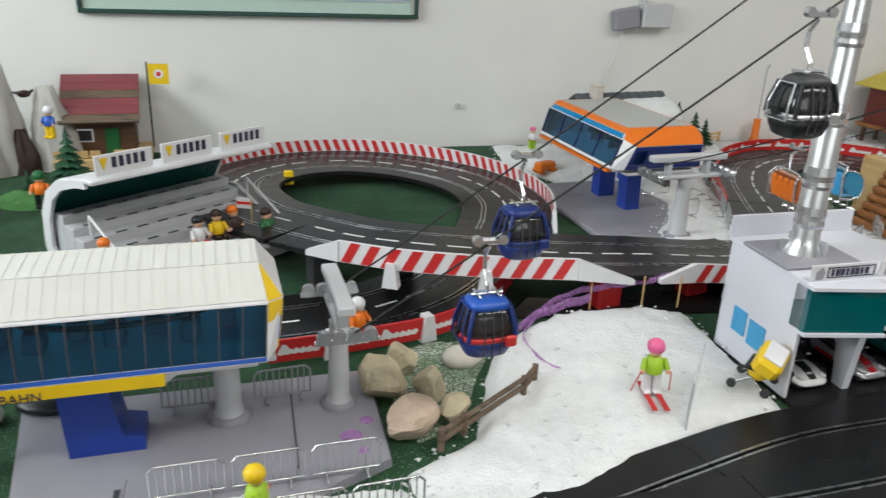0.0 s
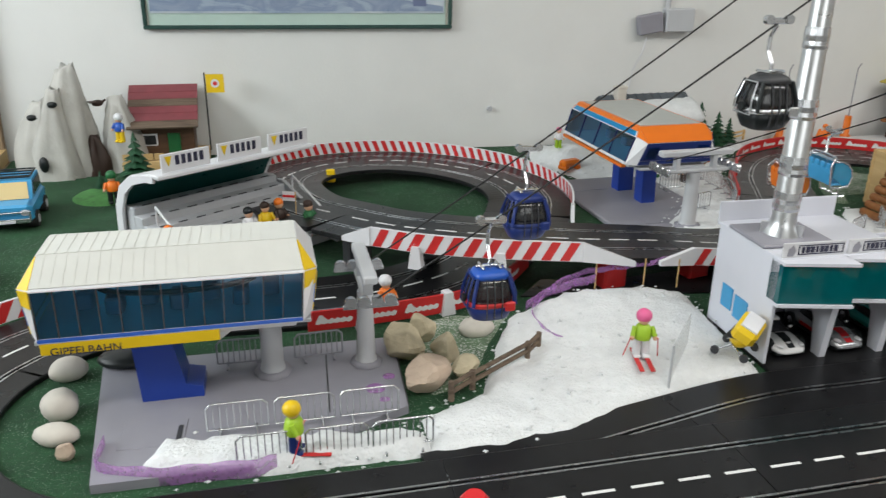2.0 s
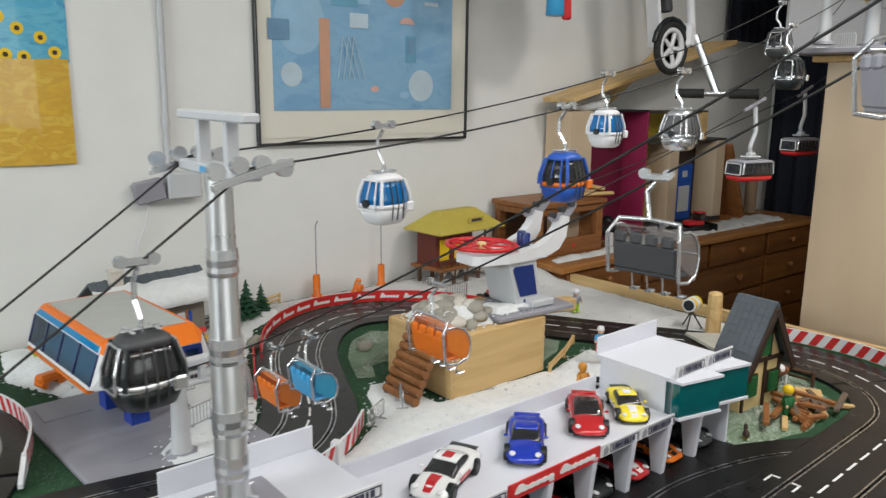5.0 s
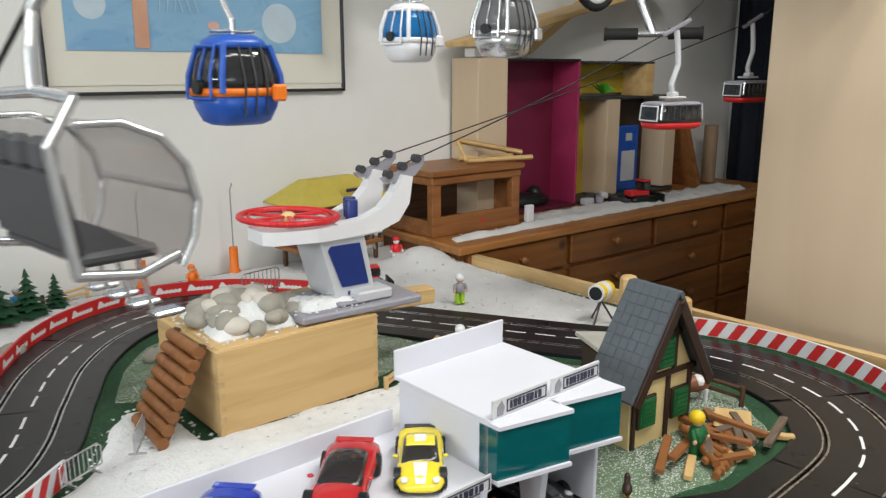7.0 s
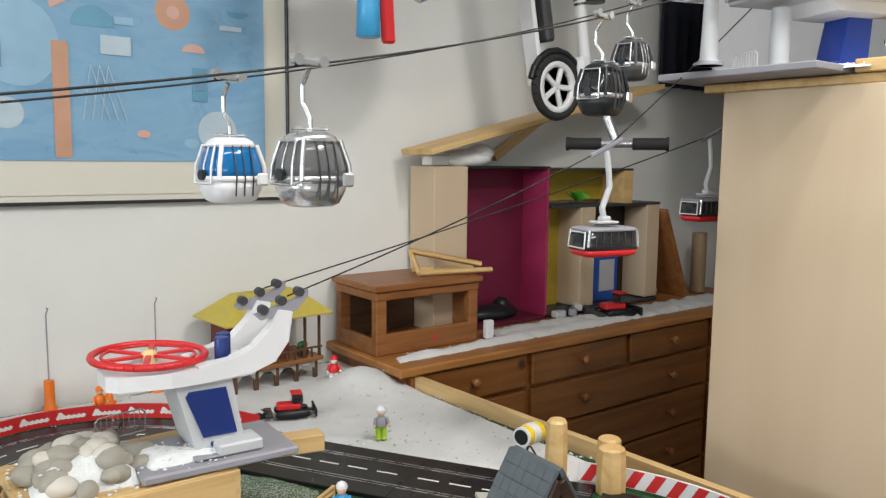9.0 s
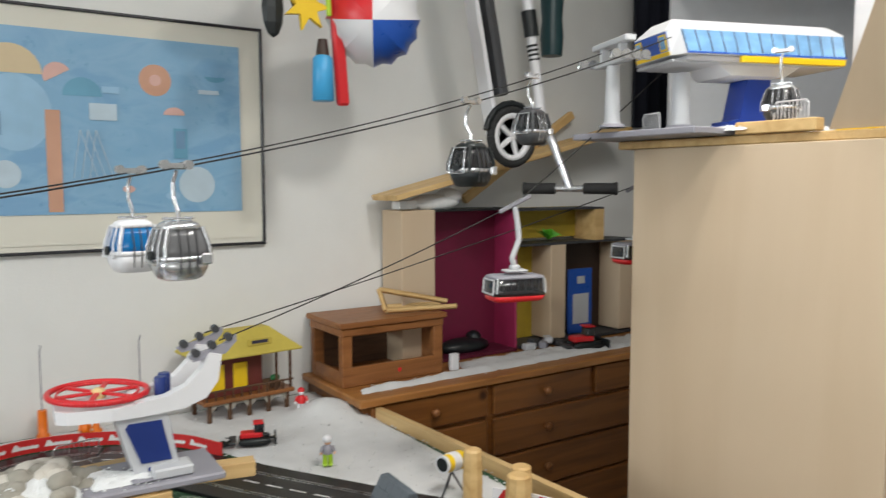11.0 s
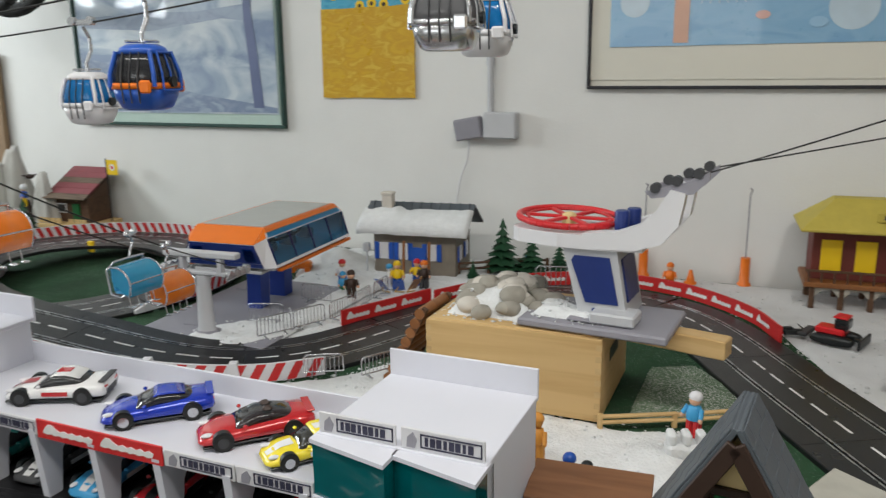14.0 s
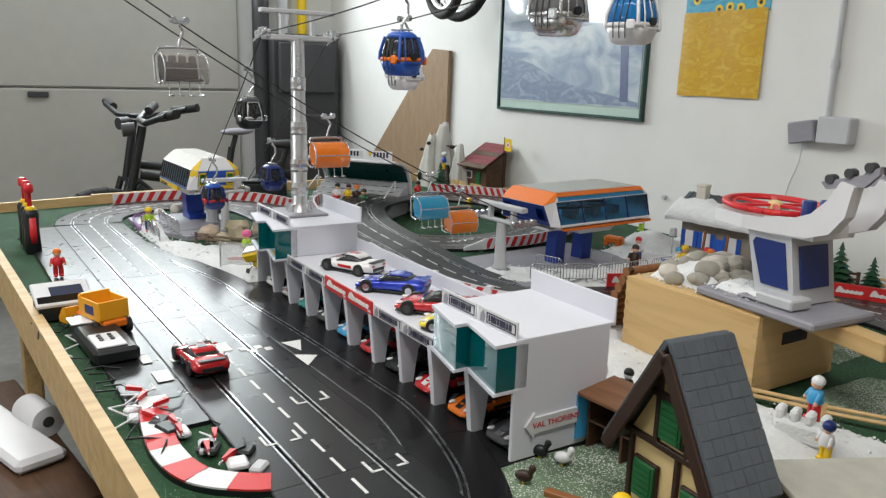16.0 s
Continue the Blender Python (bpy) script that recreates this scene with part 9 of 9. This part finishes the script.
solid("dark_curtain", folds(0.52, 0.95, 7), CLOTH, "dark blue cloth hanging on the wall above the shelf", "cloth", 3.9, 1.86, 0.905)
# drawn floor to ceiling, so the dark cloth also stands for the wall's shade
solid("dark_curtain", folds(1.15, 2.6, 12), CLOTH, "dark blue curtain down the side wall, also standing for its shade", "cloth", 4.4, 0.72, FLOOR_Z + 0.01, 90)
solid("rain_boot", Mesh().lathe([(0.035, 0), (0.04, 0.06), (0.035, 0.12), (0.05, 0.32)], 14), M("dark_teal_rubber", (0.01, 0.04, 0.045), 0.4), "dark teal rubber boot hanging upside down", "boot", 3.2, 1.6, 1.1, 0)
solid("slanted_board", Mesh().prism([(0.404, 0.0), (0.17, 0.43), (0.12, 0.43), (0.12, 0.0)], "x", 0.0, 0.018, 0, pose(2.8, 0, 0.773, 0, -24, 0)), PLYLT, "pale plywood board with a slanted edge on the cabinet", "board")
solid("room_divider", Mesh().box(3.31, 0.42, 1.235, 0.02, 0.43, 0.92, 0, 0.002), WPLAST, "plain white upright panel standing on the cabinet", "panel")

# ---- things along the front edge ----
tr = thing("toy_tipper", "orange-yellow toy wheel loader on the straight's shoulder", "toy vehicle", 0.964, 0.085, 0.006, 200, scale=1.2)
part("chassis", Mesh().box(0, 0, 0.022, 0.09, 0.04, 0.014, 0, 0.003), ORANGE, tr)
TIPY = M("loader_yellow", (0.8, 0.36, 0.015), 0.4, var=0.05)
part("bin", Mesh().box(-0.012, 0, 0.03, 0.056, 0.048, 0.003, 0, 0).box(-0.04, 0, 0.045, 0.003, 0.048, 0.03, 0, 0.001).box(0.016, 0, 0.047, 0.003, 0.048, 0.034, 0, 0.001).box(-0.012, 0.0235, 0.044, 0.056, 0.003, 0.03, 0, 0.001).box(-0.012, -0.0235, 0.044, 0.056, 0.003, 0.03, 0, 0.001), TIPY, tr)
part("side_print", Mesh().box(-0.012, -0.0252, 0.044, 0.026, 0.0008, 0.014, 0, 0), NAVY, tr)
part("side_print", Mesh().box(-0.012, 0.0252, 0.044, 0.026, 0.0008, 0.014, 0, 0), NAVY, tr)
part("cab", Mesh().box(0.03, 0, 0.044, 0.022, 0.036, 0.03, 0, 0.003), TIPY, tr)
part("shovel", Mesh().prism([(0.058, 0.006), (0.082, 0.004), (0.084, 0.012), (0.07, 0.03), (0.06, 0.032)], "y", -0.03, 0.03), TIPY, tr)
for x in (-0.028, 0.03):
    for s in (-1, 1):
        part("wheel", Mesh().cyl((x, s * 0.03, 0.013), (x, s * 0.018, 0.013), 0.013, 14), RUBBER, tr)
mo = thing("lap_counter", "white lap counter with a dark display, tilted up", "lap counter", 0.815, 0.03, 0.006, 5, scale=0.82)
part("stand", Mesh().prism([(-0.045, 0), (0.045, 0), (0.04, 0.03), (-0.04, 0.06)], "x", -0.06, 0.06, 0, pose(0, 0, 0, 0, 0, 90)), BLACK, mo)
part("face", Mesh().box(0, 0, 0, 0.1, 0.13, 0.012, 0, 0.003, pose(0.0, 0, 0.052, 0, 20, 0)), WPLAST, mo)
part("display", Mesh().box(0, 0.01, 0.007, 0.045, 0.075, 0.002, 0, 0, pose(0.0, 0, 0.052, 0, 20, 0)), M("lcd", (0.02, 0.025, 0.06), 0.15), mo)
ct = thing("control_unit", "black and white track control unit with cables", "control unit", 1.06, 0.075, 0.006, 6)
part("case", Mesh().box(0, 0, 0.014, 0.2, 0.075, 0.028, 0, 0.006), BLACK, ct)
part("white_cover", Mesh().box(0.05, -0.005, 0.03, 0.075, 0.05, 0.005, 0, 0.002), WPLAST, ct)
for k in range(6):
    part("button", Mesh().cyl((0.03 + 0.012 * (k % 3), -0.015 + 0.018 * (k // 3), 0.032), (0.03 + 0.012 * (k % 3), -0.015 + 0.018 * (k // 3), 0.035), 0.004, 10), DGREY, ct)
part("white_flap", Mesh().box(-0.09, -0.01, 0.03, 0.05, 0.06, 0.003, 0, 0.001), WPLAST, ct)
def throttle(x, y, rz):
    h = thing("hand_throttle", "black and red slot-car hand throttle standing on the table edge", "hand throttle", x, y, 0.0, rz, "hand throttles")
    part("grip", shell(Mesh(), [(0.0, 0.014, 0.018), (0.006, 0.017, 0.021), (0.06, 0.015, 0.018), (0.11, 0.016, 0.02), (0.12, 0.012, 0.016)], 0, 16, 3), BLACK, h)
    part("red_panel", shell(Mesh(), [(0.03, 0.0165, 0.012), (0.05, 0.0172, 0.013), (0.1, 0.0172, 0.013)], 0, 14, 3), RED, h)
    part("plunger", Mesh().lathe([(0.006, 0.118), (0.006, 0.165), (0.012, 0.168), (0.0125, 0.184), (0.008, 0.19)], 14), RED, h)
    part("collar", Mesh().lathe([(0.012, 0.12), (0.013, 0.126), (0.008, 0.13)], 14), YELLOW, h)
    part("lead", Mesh().tube([(-0.012, 0, 0.012), (-0.03, 0.004, 0.006), (-0.06, -0.012, 0.004)], 0.0022, 6), CABLE, h)


for tx, ty in ((0.05, 0.006), (0.118, 0.01), (0.187, 0.012)):
    throttle(tx, ty, 12)


def kerb(label, pts, w=0.02, step=0.045):
    path = spline([(*p, 0.004) for p in pts], 0.011)
    k = thing("kerb_strip", label, "kerb")
    path = path[:4 * ((len(path) - 1) // 4) + 1]
    part("base", sweep(Mesh(), path, [(-w - 0.001, -0.004), (w + 0.001, -0.004), (w + 0.001, 0.004), (-w - 0.001, 0.004)]), BLACK, k)
    i = 0
    j = 0
    while i + 4 < len(path):
        part("red_block" if j % 2 else "white_block", sweep(Mesh(), path[i:i + 5], [(-w, 0.004), (w, 0.004), (w, 0.0065), (-w, 0.0065)]), REDP if j % 2 else WHITEP, k)
        i += 4
        j += 1


kerb("curved red and white kerb at the table edge", [(1.33, 0.108), (1.42, 0.096), (1.52, 0.092), (1.6, 0.112), (1.648, 0.165), (1.665, 0.21)])
kerb("short red and white kerb by the lap counter", [(0.96, 0.06), (1.02, 0.07), (1.08, 0.075)], 0.022)
for k in range(9):
    r = random.Random(40 + k)
    x, y = 1.3 + 0.035 * k, 0.095 + 0.008 * k + r.uniform(-0.03, 0.02)
    c = thing("cable_clip", "red plastic alligator clip with a lead on the track edge", "clip", x, y, 0.012, r.uniform(-60, 60), "red clips", scale=0.68)
    part("jaw", Mesh().prism([(-0.02, -0.006), (0.02, -0.002), (0.02, 0.002), (-0.02, 0.006)], "z", 0, 0.01), RED, c)
    part("tip", Mesh().cyl((0.02, 0, 0.005), (0.034, 0, 0.004), 0.002, 7), CHROME, c)
    part("lead", Mesh().tube([(-0.02, 0, 0.005), (-0.045, 0.012, 0.004), (-0.075, -0.008, 0.003)], 0.002, 6), WPLAST if k % 2 else BLACK, c)
for k in range(8):
    r = random.Random(70 + k)
    solid("tangled_lead", Mesh().tube([(0.12 * i / 6 - 0.06, 0.02 * math.sin(i * 1.7 + k), 0.004 + 0.006 * (i % 2)) for i in range(7)], 0.0015, 6), BLACK if k % 3 else WPLAST, "loose thin cable on the table edge", "cable", 0.7 + 0.11 * k, -0.01 + 0.012 * k, 0.004, r.uniform(-40, 40))
for k in range(10):
    r = random.Random(90 + k)
    solid("clear_scrap", Mesh().box(0, 0, 0.006, r.uniform(0.02, 0.04), r.uniform(0.015, 0.03), 0.01, 0, 0.003), (WPLAST, LGREY, DGREY, BLACK)[k % 4], "small plastic scrap on the table edge", "plastic scrap", 1.36 + 0.03 * k + r.uniform(-0.02, 0.02), 0.07 + 0.014 * k + r.uniform(-0.02, 0.02), 0.003, r.uniform(0, 180))
# start line markings
mk = thing("start_markings", "white start line, chequer and grid corners on the track", "track marking", 0, 0, 0, kind="structure")


def mark(x, d, w, h, rz=2.9):
    part("mark", Mesh().box(0, 0, 0, w, h, 0.0008, 0, 0, pose(x, ymain(x) + d, TZ + 0.0006, 0, 0, rz)), WHITEP, mk)


for i in range(4):
    for j in range(2):
        if (i + j) % 2 == 0:
            mark(1.185 + 0.016 * j, 0.028 + 0.014 * i + 0.01, 0.015, 0.013)
            mark(1.185 + 0.016 * j, -0.082 + 0.014 * i, 0.015, 0.013)
mark(1.16, 0.012, 0.045, 0.02)
mark(1.16, -0.125, 0.04, 0.016)
mark(1.25, -0.118, 0.05, 0.026)
part("mark", Mesh().prism([(1.18, ymain(1.18) + 0.112), (1.235, ymain(1.2) + 0.13), (1.18, ymain(1.18) + 0.15)], "z", TZ - 0.0004, TZ + 0.0003), WHITEP, mk)
part("mark", Mesh().prism([(1.25, ymain(1.25) + 0.108), (1.31, ymain(1.25) + 0.112), (1.27, ymain(1.25) + 0.145)], "z", TZ - 0.0004, TZ + 0.0003), WHITEP, mk)
for x, d in ((1.44, 0.03), (1.44, 0.08), (1.55, -0.06), (1.55, -0.012), (1.68, 0.03), (1.68, 0.08)):
    mark(x, d, 0.03, 0.004)
    mark(x + 0.014, d + (0.007 if d > 0.05 or -0.05 < d < 0 else -0.007) * -1, 0.004, 0.016)

# ---- garage behind: bikes, pipes, floor clutter ----
def ring(m, c, r, t, axis="y", n=30):
    for k in range(n):
        a, b = 2 * math.pi * k / n, 2 * math.pi * (k + 1) / n
        if axis == "y":
            m.cyl((c[0] + r * math.cos(a), c[1], c[2] + r * math.sin(a)), (c[0] + r * math.cos(b), c[1], c[2] + r * math.sin(b)), t, 8)
        else:
            m.cyl((c[0], c[1] + r * math.cos(a), c[2] + r * math.sin(a)), (c[0], c[1] + r * math.cos(b), c[2] + r * math.sin(b)), t, 8)
    return m


def bicycle(label, x, y, z, rz, saddle=GREYPL):
    b = thing("bicycle", label, "bicycle", x, y, z, rz, scale=1.05)
    for wx in (-0.54, 0.54):
        w = part("wheel", ring(Mesh(), (wx, 0, 0.34), 0.32, 0.026), RUBBER, b)
        part("rim", ring(Mesh(), (wx, 0, 0.34), 0.285, 0.009), ALU, w)
        for k in range(12):
            a = math.pi * 2 * k / 12
            part("spoke", Mesh().cyl((wx, 0, 0.34), (wx + 0.285 * math.cos(a), 0, 0.34 + 0.285 * math.sin(a)), 0.0012, 5), ALU, w)
    part("frame", Mesh().cyl((-0.54, 0, 0.34), (-0.12, 0, 0.3), 0.015).cyl((-0.12, 0, 0.3), (-0.24, 0, 0.82), 0.018).cyl((-0.2, 0, 0.68), (0.36, 0, 0.78), 0.02).cyl((-0.12, 0, 0.3), (0.38, 0, 0.72), 0.026).cyl((-0.54, 0, 0.34), (-0.2, 0, 0.68), 0.012), BLACK, b)
    part("fork", Mesh().cyl((0.54, 0.05, 0.34), (0.4, 0.03, 0.72), 0.015).cyl((0.54, -0.05, 0.34), (0.4, -0.03, 0.72), 0.015).cyl((0.4, 0, 0.7), (0.34, 0, 0.98), 0.018), BLACK, b)
    hb = part("handlebar", Mesh().tube([(0.28, -0.3, 1.04), (0.34, -0.12, 1.0), (0.34, 0.12, 1.0), (0.28, 0.3, 1.04)], 0.013, 8), BLACK, b)
    for s in (-1, 1):
        part("grip", Mesh().cyl((0.29, s * 0.22, 1.03), (0.25, s * 0.34, 1.05), 0.019, 10), RUBBER, hb)
    part("lamp", Mesh().cyl((0.37, 0, 0.97), (0.42, 0, 0.965), 0.028, 12), DGREY, hb)
    part("saddle", Mesh().ball((-0.28, 0, 0.9), (0.11, 0.045, 0.02), 14, 8), saddle, b)
    part("seat_post", Mesh().cyl((-0.22, 0, 0.75), (-0.27, 0, 0.88), 0.014), BLACK, b)
    return b


# saddle grey here stands for the whitish reflection on it
bicycle("black bicycle by the garage door, reflection painted into its pale saddle", -1.67, 0.88, FLOOR_Z, -64)
bicycle("black bicycle leaning close to the table edge", -1.05, 0.88, FLOOR_Z, -94, RUBBER)
for bx, by, brz in ((-0.45, 1.74, 8), (-0.38, 1.62, -6)):
    bw = thing("spare_wheel", "black bicycle wheel hanging from a ceiling hook", "bicycle wheel", bx, by, 0.93, brz, "spare wheels")
    part("tyre", ring(Mesh(), (0, 0, 0), 0.18, 0.02), RUBBER, bw)
    part("rim", ring(Mesh(), (0, 0, 0), 0.155, 0.01), ALU, bw)
    for k in range(14):
        a = 2 * math.pi * k / 14
        part("spoke", Mesh().cyl((0, 0, 0), (0.155 * math.cos(a), 0, 0.155 * math.sin(a)), 0.0015, 5), ALU, bw)
    part("hub", Mesh().cyl((0, -0.03, 0), (0, 0.03, 0), 0.016, 12), ALU, bw)
    part("hook", Mesh().cyl((0, 0, 0.17), (0, 0, 0.93), 0.006, 8), DGREY, bw)
for k, (x, y, r, mt, lb) in enumerate(((-2.2, 1.42, 0.05, DGREY, "dark upright pipe beside the garage door"), (-2.2, 1.56, 0.035, LGREY, "grey upright pipe beside the garage door"), (-2.2, 1.68, 0.03, YELLOW, "yellow upright pole in the corner"))):
    solid("pipe", Mesh().lathe([(r, FLOOR_Z), (r, 1.84)], 14), mt, lb, "pipe", x, y)
su = thing("shelf_unit", "dark cluttered shelf in the garage corner", "shelf", -2.17, 1.66, FLOOR_Z)
part("body", Mesh().box(0, 0, 0.75, 0.2, 0.42, 1.5, 0, 0.005), DGREY, su)
part("upper_box", Mesh().box(0.11, 0.0, 1.3, 0.04, 0.36, 0.3, 0, 0.01), DGREY, su)
part("lower_box", Mesh().box(0.12, 0.05, 0.9, 0.08, 0.25, 0.25, 0, 0.01), DGREY, su)
for x, y, w, d, h, mt, lb in ((0.68, -0.12, 0.5, 0.1, 0.03, WPLAST, "white plank lying beside the table"), (0.62, -0.26, 0.2, 0.14, 0.12, DGREY, "dark bag of tools on the box"), (0.3, -0.5, 0.24, 0.18, 0.3, PLYTAN, "cardboard box beside the table")):
    solid("box" if h > 0.2 else "plank" if h < 0.05 else "bag", Mesh().box(0, 0, h / 2, w, d, h, 0, 0.01), mt, lb, "box" if h > 0.2 else "plank" if h < 0.05 else "bag", x, y, FLOOR_Z + (0.0 if h > 0.2 else 0.501), 20)
solid("stool", Mesh().box(0, 0, 0.49, 0.7, 0.34, 0.02, 0, 0.004).box(-0.3, 0, 0.24, 0.03, 0.3, 0.48, 0, 0.003).box(0.3, 0, 0.24, 0.03, 0.3, 0.48, 0, 0.003), DARKWOOD, "wooden bench beside the table", "bench", 0.75, -0.17, FLOOR_Z, 10)
pr = thing("paper_roll", "white paper roll with a dark core on the bench", "paper roll", 0.72, -0.03, FLOOR_Z + 0.501, 20)
part("roll", Mesh().cyl((-0.05, 0, 0.034), (0.05, 0, 0.034), 0.034, 20), WPLAST, pr)
part("core", Mesh().cyl((0.0495, 0, 0.034), (0.0515, 0, 0.034), 0.012, 14), DGREY, pr)
